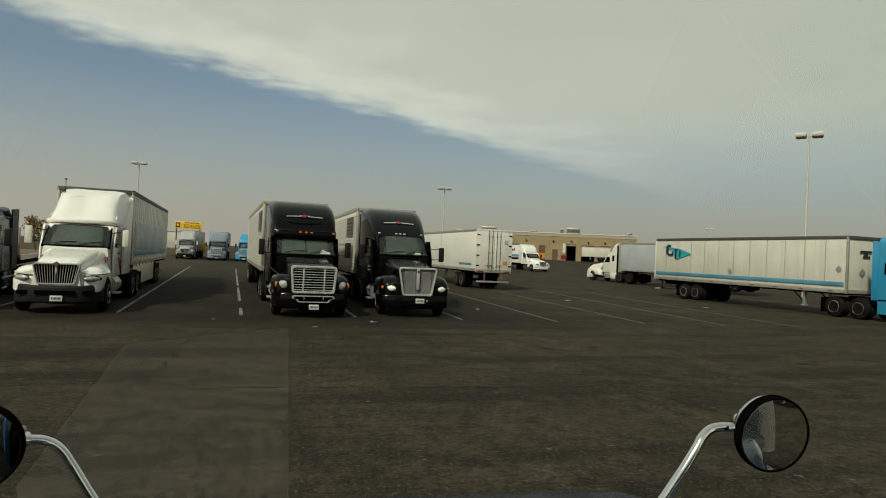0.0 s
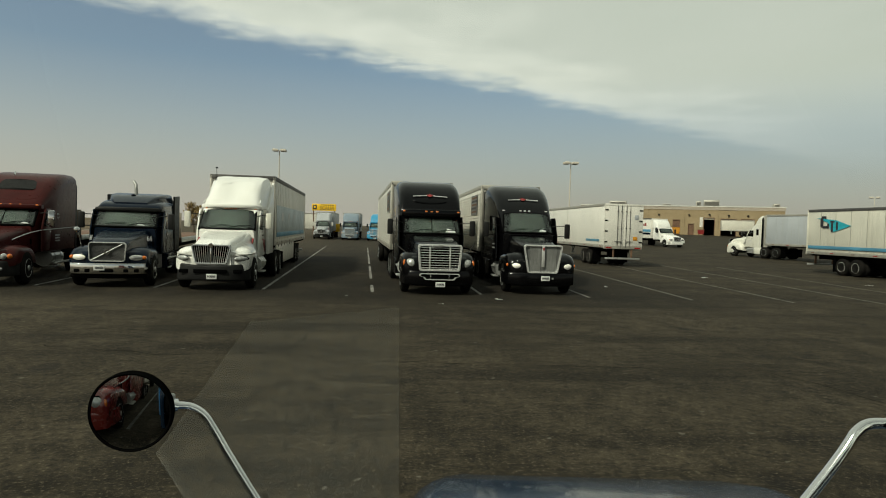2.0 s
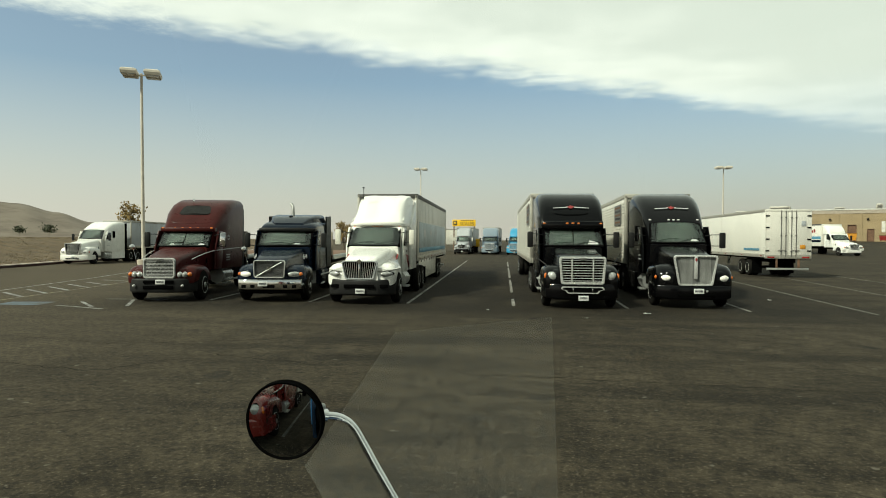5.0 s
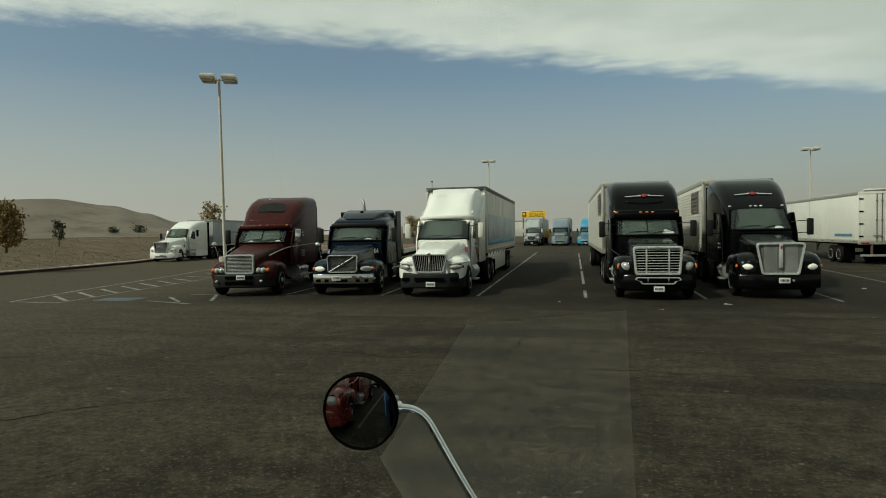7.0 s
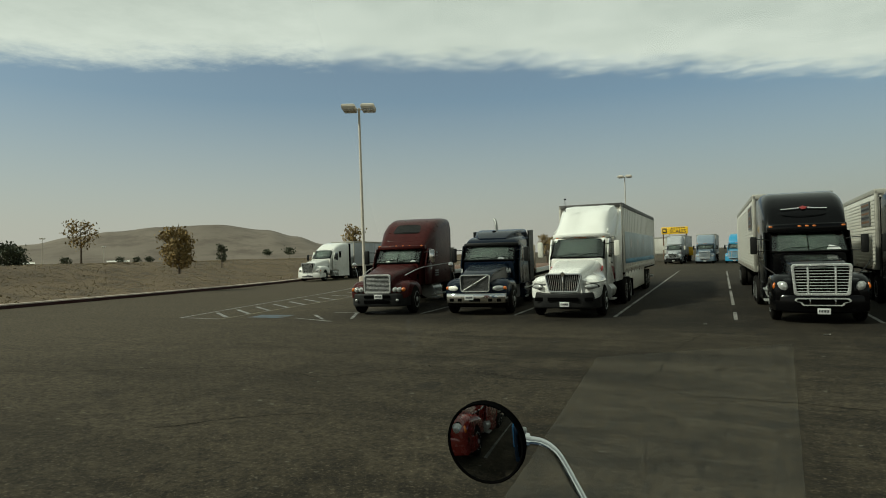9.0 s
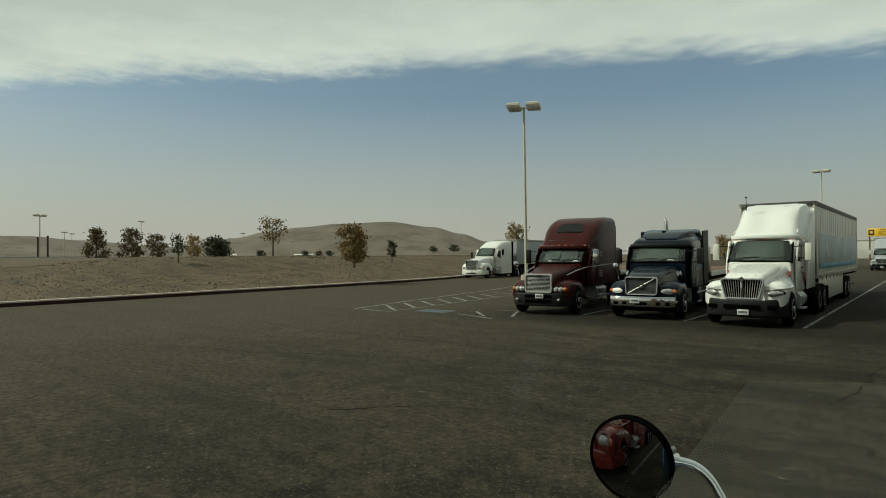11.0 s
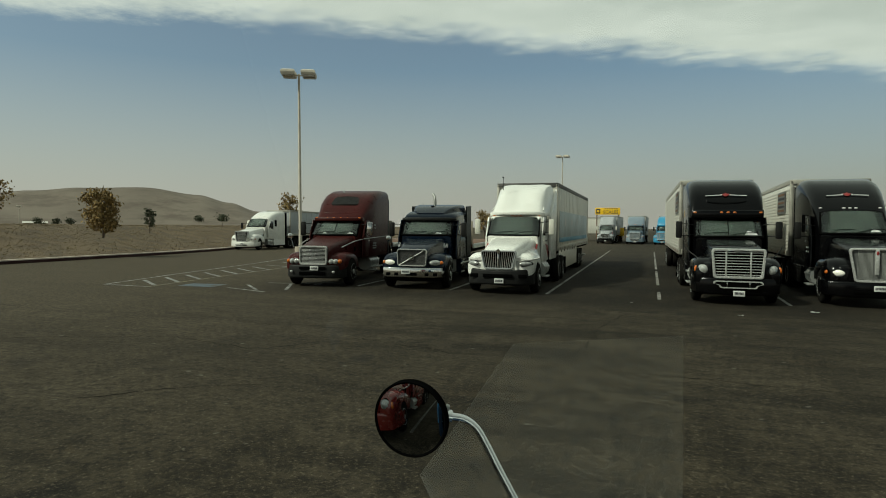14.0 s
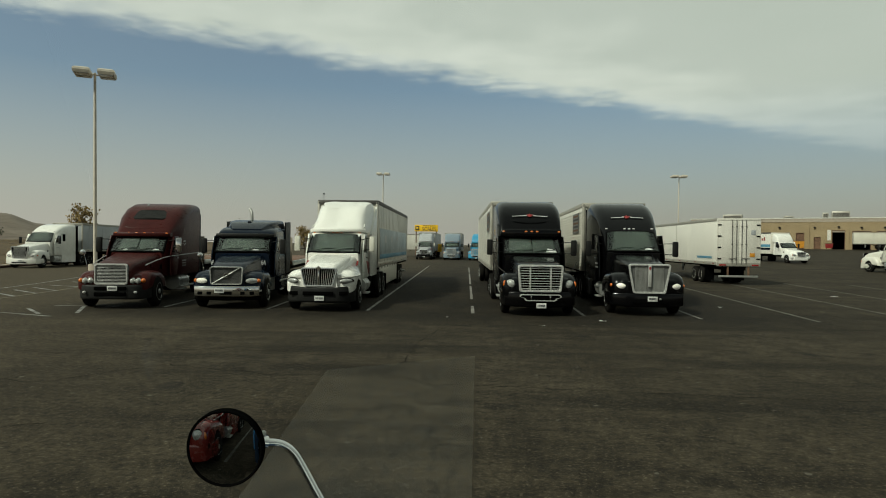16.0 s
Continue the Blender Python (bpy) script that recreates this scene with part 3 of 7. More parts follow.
# kerb and bank
KERB = [(-34.4, -120), (-33.0, -40), (-32.6, 0), (-32.7, 9), (-33.0, 14), (-33.6, 21), (-34.1, 28), (-34.9, 36), (-36.2, 43), (-38.3, 50), (-40.0, 60), (-42.0, 90), (-44, 140)]


def kerb_mesh(off0, off1, z0, z1):
    bm = bmesh.new()
    rings = []
    for i, p in enumerate(KERB):
        d = (Vector(KERB[min(i + 1, len(KERB) - 1)]) - Vector(KERB[max(i - 1, 0)])).normalized()
        s = Vector((-d.y, d.x))
        a, b = Vector(p) + s * off0, Vector(p) + s * off1
        rings.append([(a.x, a.y, z0), (a.x, a.y, z1 - 0.02), ((a + s * 0.02).x, (a + s * 0.02).y, z1), (b.x, b.y, z1), (b.x, b.y, z0)])
    return skin(bm, rings)


tagged(part("kerb", kerb_mesh(0.004, 0.30, 0.0, 0.24), "kerb"), "pale concrete kerb edging the dirt bank", "kerb", kind="structure")
tagged(part("kerb_face", kerb_mesh(-0.014, 0.0, 0.0, 0.17), "redkerb"), "worn dark red painted kerb face", "kerb", kind="structure")


def bank_height(d):
    """Height of the bank at d metres behind the kerb."""
    t = min(1, max(0, d / 17))
    return 0.15 + 1.95 * (t * t * (3 - 2 * t))


def bank_mesh():
    bm = bmesh.new()
    rows = []
    dense = []
    for a, b in zip(KERB, KERB[1:]):
        n = max(1, int(math.dist(a, b) / 3))
        dense += [(a[0] + (b[0] - a[0]) * i / n, a[1] + (b[1] - a[1]) * i / n) for i in range(n)]
    for i, p in enumerate(dense):
        d = (Vector(dense[min(i + 1, len(dense) - 1)]) - Vector(dense[max(i - 1, 0)])).normalized()
        s = Vector((-d.y, d.x))
        row = []
        for q in (0.28, 1, 2.2, 4, 6, 8, 10, 12, 14, 16, 18, 21, 26, 34, 60, 150, 500, 1400):
            v = Vector(p) + s * q
            low = max(0, min(1, (v.y - 8) / 17))
            h = 0.19 + (bank_height(q) - 0.15) * (0.42 + 0.58 * low)
            h += 0.22 * noise.noise((v.x * 0.13, v.y * 0.13, 3)) * min(1, q / 6) + 0.05 * noise.noise((v.x * 0.7, v.y * 0.7, 5)) * min(1, q / 2)
            row.append(bm.verts.new((v.x, v.y, h)))
        rows.append(row)
    for a, b in zip(rows, rows[1:]):
        for i in range(len(a) - 1):
            bm.faces.new((a[i], b[i], b[i + 1], a[i + 1]))
    return bm


tagged(part("bank", bank_mesh(), "dirt"), "low bank of dry brown dirt behind the kerb", "bank", kind="structure")


def grass_tufts(n, seed):
    """Short dry grass scattered over the bank's slope."""
    rnd = random.Random(seed)
    src = bank_mesh()
    src.faces.ensure_lookup_table()
    faces = [f for f in src.faces if -6 < f.calc_center_median().y < 80 and f.calc_area() < 16]
    weights = [f.calc_area() for f in faces]
    verts, polys = [], []
    for f in rnd.choices(faces, weights, k=n):
        a, b, c, d = [v.co for v in f.verts]
        u, v = rnd.random(), rnd.random()
        p = (a * (1 - u) + b * u) * (1 - v) + (d * (1 - u) + c * u) * v
        size = rnd.uniform(0.03, 0.075) * (1.8 if rnd.random() < 0.06 else 1)
        for _ in range(4):
            t = rnd.uniform(0, 6.28)
            w = Vector((math.cos(t), math.sin(t), 0)) * size * 0.6
            tip = p + Vector((rnd.uniform(-1, 1), rnd.uniform(-1, 1), 0)) * size * 0.8 + Vector((0, 0, size * rnd.uniform(0.3, 0.7)))
            i = len(verts)
            verts += [p - w, p + w, tip]
            polys.append((i, i + 1, i + 2))
    src.free()
    me = bpy.data.meshes.new("dry_grass")
    me.from_pydata(verts, [], polys)
    me.materials.append(M["straw"])
    return tagged(part("dry_grass", me, None), "short dry brown grass tufts over the bank", "grass", kind="stuff")


grass_tufts(26000, 5)


def ridge(name, azs, dist, depth, label):
    """A far hill whose skyline is a run of azimuths (left of ahead) and elevations."""
    bm = bmesh.new()
    rows = []
    A = [a for a, e in azs]
    n = 90
    for i in range(n + 1):
        az = A[0] + (A[-1] - A[0]) * i / n
        k = max(j for j in range(len(A) - 1) if A[j] <= az + 1e-6 or j == 0)
        t = (az - A[k]) / (A[k + 1] - A[k])
        t = t * t * (3 - 2 * t)
        el = azs[k][1] + (azs[k + 1][1] - azs[k][1]) * t
        row = []
        for f, r in ((0, -0.45), (0.18, -0.36), (0.42, -0.26), (0.68, -0.15), (0.88, -0.06), (1.0, 0.0), (0.9, 0.12), (0.4, 0.5)):
            d = dist + depth * r
            h = (2.2 + dist * math.tan(radians(el))) * f
            h += (4.0 * noise.noise((az * 0.55, r * 7, 1)) + 2.0 * noise.noise((az * 1.9, r * 15, 4))) * math.sin(math.pi * min(f, 0.999)) * dist / 1700
            row.append(bm.verts.new((-math.sin(radians(az)) * d, math.cos(radians(az)) * d, h)))
        rows.append(row)
    for a, b in zip(rows, rows[1:]):
        for i in range(len(a) - 1):
            bm.faces.new((a[i], a[i + 1], b[i + 1], b[i]))
    return tagged(part(name, bm, "hill"), label, "hill", kind="structure")


ridge("hill_near", [(32.65, 0.70), (36.25, 1.23), (38.63, 1.97), (41.20, 2.58), (45.25, 3.08), (49.79, 2.90), (53.25, 2.55), (56.11, 2.14), (58.87, 1.58), (62.62, 0.93), (67.57, 0.26)], 1700, 900, "smooth brown grassy hill in the distance")
ridge("hill_far", [(59.64, 0.38), (65.59, 0.93), (70.47, 1.34), (74.05, 1.64), (79.53, 1.65), (87.52, 1.12), (99.56, 0.04)], 3200, 1500, "hazy far brown ridge")


# ---- lorries ----
def make_wheel_meshes():
    w = 0.29
    tyre = lathe_x([(-w / 2, 0.30), (-w / 2, 0.42), (-w / 2 + 0.02, 0.48), (-w / 2 + 0.05, 0.515), (-0.05, 0.525), (-0.045, 0.51), (-0.03, 0.51), (-0.025, 0.525), (0.025, 0.525), (0.03, 0.51), (0.045, 0.51), (0.05, 0.525),
                    (w / 2 - 0.05, 0.515), (w / 2 - 0.02, 0.48), (w / 2, 0.42), (w / 2, 0.30)], 32)
    rim = lathe_x([(-0.13, 0.30), (0.14, 0.305), (0.15, 0.29), (0.12, 0.265), (0.07, 0.25), (0.055, 0.18), (0.075, 0.14), (0.12, 0.10), (0.17, 0.085), (0.18, 0.05), (0.18, 0.01)], 24)
    for k in range(10):
        a = 2 * math.pi * k / 10
        ellipsoid((0.08, 0.155 * math.cos(a), 0.155 * math.sin(a)), (0.025, 0.016, 0.016), 0, 6, 4, rim)
    deep = lathe_x([(-0.13, 0.30), (0.14, 0.305), (0.15, 0.29), (0.12, 0.27), (0.0, 0.255), (-0.03, 0.19), (0.0, 0.15), (0.09, 0.12), (0.13, 0.09), (0.135, 0.01)], 24)
    return mesh_of("tyre", tyre, "tyre"), mesh_of("rim", rim, "alloy"), mesh_of("rim", deep, "alloy")


TYRE, RIM, DEEP_RIM = make_wheel_meshes()
WHITE_RIM = DEEP_RIM.copy()
WHITE_RIM.materials[0] = M["trailer"]


def wheel(parent, x, y, dual=False, rim=None, r=1.0):
    s = 1 if x > 0 else -1
    for i in range(2 if dual else 1):
        t = part("tyre", TYRE, None, parent, m=pose(x - s * 0.33 * i, y, 0.525 * r, 0, 0, 0 if s > 0 else 180) @ Matrix.Scale(r, 4))
        if i == 0:
            part("rim", rim or (DEEP_RIM if dual else RIM), None, t)


def fender_profile(front, top, back):
    """Wing with a wheel arch about the axle at y 0."""
    arch = [(0.60 * math.cos(radians(a)), 0.52 + 0.60 * math.sin(radians(a))) for a in range(168, -8, -16)]
    crown = [(front + 0.62 * (1 - math.cos(math.radians(a))), top - 0.46 + 0.46 * math.sin(math.radians(a))) for a in (0, 18, 36, 54, 72, 90)]
    tail = [(0.15 + (back - 0.15) * math.sin(math.radians(a)), top - 0.62 * (1 - math.cos(math.radians(a)))) for a in (0, 20, 40, 60, 80)]
    return [(front + 0.03, 0.62)] + crown + tail + [(back, 0.60)] + arch[::-1]


def windscreen(parent, yb, zb, yt, zt, wb, wt_, split=True, papers=()):
    d = Vector((0, yt - yb, zt - zb))
    nrm = Vector((0, -(zt - zb), yt - yb)).normalized()

    def sheet(g, off, thick):
        rings = []
        for k in range(13):
            u = -1 + k / 6
            e = g / d.length
            lo, hi = -e + 0.03 * u * u, 1 + e - 0.05 * u ** 8
            bow = -0.05 * u * u
            ring = []
            for v, o in ((lo, off), (hi, off), (hi, off + thick), (lo, off + thick)):
                ring.append(Vector((u * (wb + (wt_ - wb) * v + g), yb, zb)) + d * v + nrm * (o + bow))
            rings.append(ring)
        return skin(bmesh.new(), rings)
    part("windscreen_surround", sheet(0.05, 0.0, 0.062), "rubber", parent)
    # flat sheet close behind the glass; the cab's dimness is in its colour
    part("cab_inside_sheet", sheet(0.0, 0.055, 0.010), "inside", parent, "flat sheet coloured as the dim grey-green cab inside")
    g = part("windscreen", sheet(0.0, 0.075, 0.012), "glass", parent, "grey reflecting glass")
    g.visible_shadow = False
    for u0, u1, h in papers:
        c0 = Vector((0, yb, zb)) + nrm * 0.067 + d * 0.04
        bm = skin(bmesh.new(), [[c0 + Vector((u0, 0, 0)) + nrm * o, c0 + Vector((u1, 0, 0)) + nrm * o, c0 + Vector((u1 - 0.05, 0, 0)) + d * h * 0.6 + nrm * o, c0 + Vector((u0 + 0.08, 0, 0)) + d * h + nrm * o] for o in (0, 0.003)])
        part("paper", bm, "plate", parent, "white papers lying behind the windscreen", smooth=False)
    if split:
        c = Vector((0, yb, zb)) + nrm * 0.09
        part("windscreen_bar", tube([c, c + d], 0.014, 6), "rubber", g)
    for s in (-0.75, 0.1):
        a = Vector((s * wb, yb, zb)) + nrm * 0.10
        part("wiper", tube([a, a + d * 0.12 + Vector((0.3, 0, 0)), a + d * 0.14 + Vector((0.75 * wb, 0, 0))], 0.012, 5), "rubber", g)
    return g


def mirror_arm(parent, s, x0, y0, z, reach, paint="plastic"):
    """Door mirror on two arms."""
    x1 = s * (x0 + reach)
    h = part("mirror", box(bmesh.new(), x1 - 0.10, x1 + 0.10, y0 - 0.09, y0 + 0.05, z - 0.28, z + 0.28, 0.04), paint, parent)
    part("mirror_glass", boxes((x1 - 0.08, x1 + 0.08, y0 + 0.052, y0 + 0.058, z - 0.25, z + 0.25)), "mirror", h, smooth=False)
    for dz in (-0.2, 0.2):
        part("mirror_bracket", tube([(s * (x0 - 0.1), y0 + 0.25, z + dz * 0.8), (s * (x0 + 0.1), y0 + 0.12, z + dz), (x1, y0, z + dz)], 0.016, 6), "plastic", h)


def plate(parent, x, y, z):
    p = part("number_plate", box(bmesh.new(), x - 0.155, x + 0.155, y - 0.012, y, z - 0.08, z + 0.08, 0.004), "plate", parent, "white number plate")
    part("plate_marks", boxes(*[(x - 0.12 + 0.035 * k, x - 0.12 + 0.035 * k + 0.024, y - 0.016, y - 0.0125, z - 0.03, z + 0.035) for k in range(7)]), "ink", p, smooth=False)


def slot_grille(parent, y, w0, w1, z0, z1, kind, rimw=0.06, rim="bright"):
    o, i = outline(w0, w1, z0, z1, 0.09), outline(w0 - rimw, w1 - rimw, z0 + rimw, z1 - rimw, 0.06)
    g = part("grille", skin(bmesh.new(), [[(x, y + 0.10, z) for x, z in o], [(x, y + (0.022 if kind == "v" else 0.045), z) for x, z in o]]), {"mesh": "mesh", "diag": "darkmesh"}.get(kind, "rubber"), parent)
    if rim:
        part("grille_surround", ring_xz(o, i, y - 0.03, y + 0.08), rim, g, "polished chrome surround")
    iw = min(w0, w1) - rimw
    if kind == "h9":
        for k in range(9):
            z = z0 + rimw + (z1 - z0 - 2 * rimw) * (k + 0.5) / 9
            ww = w0 + (w1 - w0) * (z - z0) / (z1 - z0) - rimw
            part("grille_bar", box(bmesh.new(), -ww, ww, y + 0.005, y + 0.05, z - 0.011, z + 0.011, 0.006), "bright", g)
        for x in (-0.33, 0.33):
            part("grille_upright", box(bmesh.new(), x - 0.022, x + 0.022, y - 0.005, y + 0.05, z0 + rimw, z1 - rimw, 0.008), "bright", g)
    elif kind == "h14":
        for k in range(12):
            z = z0 + rimw + (z1 - z0 - 2 * rimw) * (k + 0.5) / 12
            part("grille_bar", box(bmesh.new(), -iw, iw, y + 0.0, y + 0.045, z - 0.010, z + 0.009, 0.005), "bright", g)
    elif kind == "v":
        for k in range(16):
            u = -1 + 2 * (k + 0.5) / 16
            bm = tube([(u * (w0 - rimw), y + 0.02, z0 + rimw), (u * (w1 - rimw), y + 0.02, z1 - rimw)], 0.009, 6)
            part("grille_bar", bm, "steel", g)
        part("badge", skin(bmesh.new(), [[(a, y - 0.05 + dy, z1 - 0.02 + b) for a, b in ((-0.09, 0), (0, -0.10), (0.09, 0), (0, 0.07))] for dy in (0, 0.06)]), "chrome", g)
        part("badge_stem", box(bmesh.new(), -0.02, 0.02, y - 0.02, y + 0.03, z0 + 0.02, z1 - 0.05, 0.008), "chrome", g)
    elif kind == "mesh":
        part("centre_bar", box(bmesh.new(), -0.05, 0.05, y - 0.05, y + 0.05, z0 + 0.22, z1 - 0.03, 0.02), "bright", g)
        part("badge", ellipsoid((0, y - 0.05, z1 - 0.14), (0.035, 0.015, 0.06)), "redmark", g)
        for k in range(14):
            for s in (-1, 1):
                x = s * (0.09 + (iw - 0.10) * (k + 0.5) / 14)
                part("mesh_wire", boxes((x - 0.006, x + 0.006, y + 0.03, y + 0.046, z0 + rimw, z1 - rimw)), "steel", g, smooth=False)
    elif kind == "diag":
        part("badge_bar", tube([(-iw + 0.02, y + 0.0, z0 + rimw), (iw - 0.02, y + 0.0, z1 - rimw)], 0.014, 6), "steel", g)
        part("badge", ring_xz(outline(0.085, 0.085, (z0 + z1) / 2 - 0.085, (z0 + z1) / 2 + 0.085, 0.08), outline(0.05, 0.05, (z0 + z1) / 2 - 0.05, (z0 + z1) / 2 + 0.05, 0.048), y - 0.03, y + 0.03), "chrome", g)
        for k in range(18):
            z = z0 + rimw + (z1 - z0 - 2 * rimw) * (k + 0.5) / 18
            part("mesh_wire", boxes((-iw, iw, y + 0.03, y + 0.046, z - 0.005, z + 0.005)), "mesh", g, smooth=False)
    return g


def head_lamp(parent, s, x, y, z, size, lit=False, amber=True, rz=18):
    a, b, c = size[0], size[1] * 0.62, size[2] * 0.92
    y += size[1] * 0.12
    h = part("headlight", ellipsoid((s * x, y, z), (a, b, c), s * rz), "rubber", parent)
    part("lens", ellipsoid((s * (x - a * 0.03), y - b * 0.30, z), (a * 0.92, b * 0.97, c * 0.88), s * rz), "beam" if lit else "lens", h, "lit clear lens" if lit else "clear lens")
    if amber:
        part("indicator", ellipsoid((s * (x + a * 0.78), y + b * 0.35, z + c * 0.05), (a * 0.28, b * 0.8, c * 0.6), s * rz), "amber", h)


def door_side(parent, s, x, paint, y0=1.42, y1=2.42, z0=1.0, zw=1.95, z1=2.62, handle="chrome"):
    d = part("door", slab_yz([(y0, z0), (y0, zw - 0.1), (y0 + 0.40, z1), (y1, z1), (y1, z0)], s * (x - 0.03), s * (x + 0.014), 0.012), paint, parent)
    wdw = [(y0 + 0.14, zw), (y0 + 0.46, z1 - 0.08), (y1 - 0.08, z1 - 0.08), (y1 - 0.08, zw - 0.04)]
    part("door_window", slab_yz(wdw, s * x, s * (x + 0.022), 0.004), "glass", d)
    # black slab behind the pane stands for the unlit cab inside
    part("window_dark_back", slab_yz(wdw, s * (x - 0.02), s * (x + 0.0165), 0.003), "rubber", d)
    part("door_handle", box(bmesh.new(), s * (x + 0.03) - 0.02, s * (x + 0.03) + 0.02, y1 - 0.28, y1 - 0.10, zw - 0.24, zw - 0.20, 0.01), handle, d)


def chassis_and_drives(t, y1, axles, rims=None, tank=(1.7, 3.0), mud=True):
    for s in (-1, 1):
        part("frame_rail", box(bmesh.new(), s * 0.42 - 0.05, s * 0.42 + 0.05, -0.9, y1, 0.72, 0.98, 0.01), "chassis", t)
        tk = part("fuel_tank", skin(bmesh.new(), [[(s * 0.86 + 0.30 * math.cos(a), y, 0.70 + 0.29 * math.sin(a)) for a in (2 * math.pi * k / 18 for k in range(18))] for y in (tank[0], tank[0] + 0.03, tank[1] - 0.03, tank[1])]), "alloy", t, "polished alloy fuel tank")
        for y in (tank[0] + 0.3, tank[1] - 0.3):
            part("tank_strap", skin(bmesh.new(), [[(s * 0.86 + 0.308 * math.cos(a), yy, 0.70 + 0.298 * math.sin(a)) for a in (2 * math.pi * k / 18 for k in range(18))] for yy in (y, y + 0.07)]), "steel", tk)
        for z in (0.42, 0.78):
            part("step", box(bmesh.new(), s * 1.12 - 0.1, s * 1.12 + 0.1, tank[0] + 0.1, tank[0] + 0.75, z - 0.025, z + 0.025, 0.008), "alloy", t)
        for y in axles:
            wheel(t, s * 1.12, y, True, rims)
        wheel(t, s * 1.05, 0.0, False)
        if mud and axles:
            part("mudflap", boxes((s * 1.0 - 0.3, s * 1.0 + 0.3, axles[-1] + 0.68, axles[-1] + 0.70, 0.2, 0.95)), "rubber", t, smooth=False)
    for y in [0.0] + list(axles):
        part("axle", tube([(-1.0, y, 0.53), (1.0, y, 0.53)], 0.09, 10), "chassis", t)
    if axles:
        part("fifth_wheel", box(bmesh.new(), -0.45, 0.45, sum(axles) / len(axles) - 0.5, sum(axles) / len(axles) + 0.5, 0.98, 1.10, 0.03), "chassis", t)
    part("engine_underside", box(bmesh.new(), -0.38, 0.38, -0.8, 1.9, 0.5, 1.0, 0.06), "chassis", t)


def markers(t, y, z, xs, material="marker", slope=0.0):
    for x in xs:
        part("marker_light", ellipsoid((x, y + slope * abs(x), z), (0.055, 0.03, 0.03), 0, 10, 6), material, t)


def mark_bars(parent, y, z, w, tilt, material="whitemark"):
    """An unreadable name as plain slanted bars with a red mark in the middle."""
    m = pose(0, y, z, tilt)
    for s in (-1, 1):
        bm = boxes(*[(s * (0.15 + k * (w - 0.15) / 7) - 0.025, s * (0.15 + k * (w - 0.15) / 7) + 0.03, -0.012, 0.0, -0.018 - 0.035 * k / 7, (0.045 if k == 0 else 0.018) - 0.035 * k / 7) for k in range(8)])
        part("name_bars", bm, material, parent, "unreadable white lettering shown as bars", m, smooth=False)
    bm = ellipsoid((0.0, 0, 0.02), (0.085, 0.02, 0.075))
    ellipsoid((0.0, 0, 0.10), (0.03, 0.013, 0.04), 0, 8, 6, bm)
    ellipsoid((0.085, 0, 0.055), (0.04, 0.013, 0.03), 0, 8, 6, bm)
    ellipsoid((-0.085, 0, 0.055), (0.04, 0.013, 0.03), 0, 8, 6, bm)
    part("red_mark", bm, "redmark", parent, m=m)


def cab_shell(t, prof, paint, w=(1.0, 1.2), z0=0.95, name="cab"):
    """prof: (y, top height, half width at top, corner radius)"""
    secs = []
    for y, zt, wt_, r in prof:
        k = min(1, max(0, (y - prof[0][0]) / 1.0))
        secs.append((y, w[0] + (w[1] - w[0]) * k, wt_, z0, zt, r, 0.06))
    return part(name, loft_y(secs), paint, t)


def hood(t, paint, nose_w, nose_top, cowl_w, cowl_top, y0=-1.12, y1=1.42, z0=0.78, crown=0.16):
    secs = []
    for k in range(9):
        u = k / 8
        y = y0 + (y1 - y0) * u
        drop = 0.10 * max(0, 1 - u / 0.14) ** 2
        secs.append((y, nose_w + (cowl_w - nose_w) * u + 0.02, nose_w + (cowl_w - nose_w) * u - 0.05, z0 + 0.15 * u, nose_top + (cowl_top - nose_top) * (u ** 0.9) - drop, crown + 0.06 * u, 0.04))
    h = part("hood", loft_y(secs), paint, t)
    for s in (-1, 1):
        part("hood_latch", box(bmesh.new(), s * (cowl_w + 0.0) - 0.02, s * (cowl_w + 0.0) + 0.03, y1 - 0.42, y1 - 0.37, 1.25, 1.42, 0.008), "rubber", h)
    return h


def fenders(t, paint, top, front=-1.05, back=1.05, x0=0.62, x1=1.20, inset=0.12):
    for s in (-1, 1):
        f = part("fender", slab_yz(fender_profile(front, top, back), s * x0, s * x1, inset), paint, t)
        part("arch_lining", slab_yz([(0.62 * math.cos(radians(a)), 0.53 + 0.62 * math.sin(radians(a))) for a in range(0, 181, 18)], s * 0.5, s * (x1 - 0.16), 0.01), "rubber", f)


def nose(t, paint, w, top, front=-1.0):
    """Headlamp panel that joins the bonnet to the wings above the bumper."""
    secs = [(front, w - 0.26, w - 0.36, 0.74, top - 0.12, 0.10), (front + 0.05, w - 0.14, w - 0.26, 0.72, top - 0.05, 0.12), (front + 0.16, w - 0.05, w - 0.18, 0.72, top, 0.16), (front + 0.36, w, w - 0.14, 0.74, top + 0.03, 0.18), (front + 0.42, w - 0.03, w - 0.2, 0.80, top + 0.02, 0.18)]
    return part("headlamp_panel", loft_y([(*q, 0.05) for q in secs]), paint, t)


def spot_mirrors(t, y, z, x=1.0):
    for s in (-1,):
        a = part("fender_mirror", ellipsoid((s * x, y, z), (0.095, 0.06, 0.095)), "chrome", t)
        part("mirror_stalk", tube([(s * x, y + 0.03, z), (s * (x - 0.06), y + 0.1, z - 0.3), (s * (x - 0.15), y + 0.1, z - 0.75)], 0.012, 6), "chrome", a)


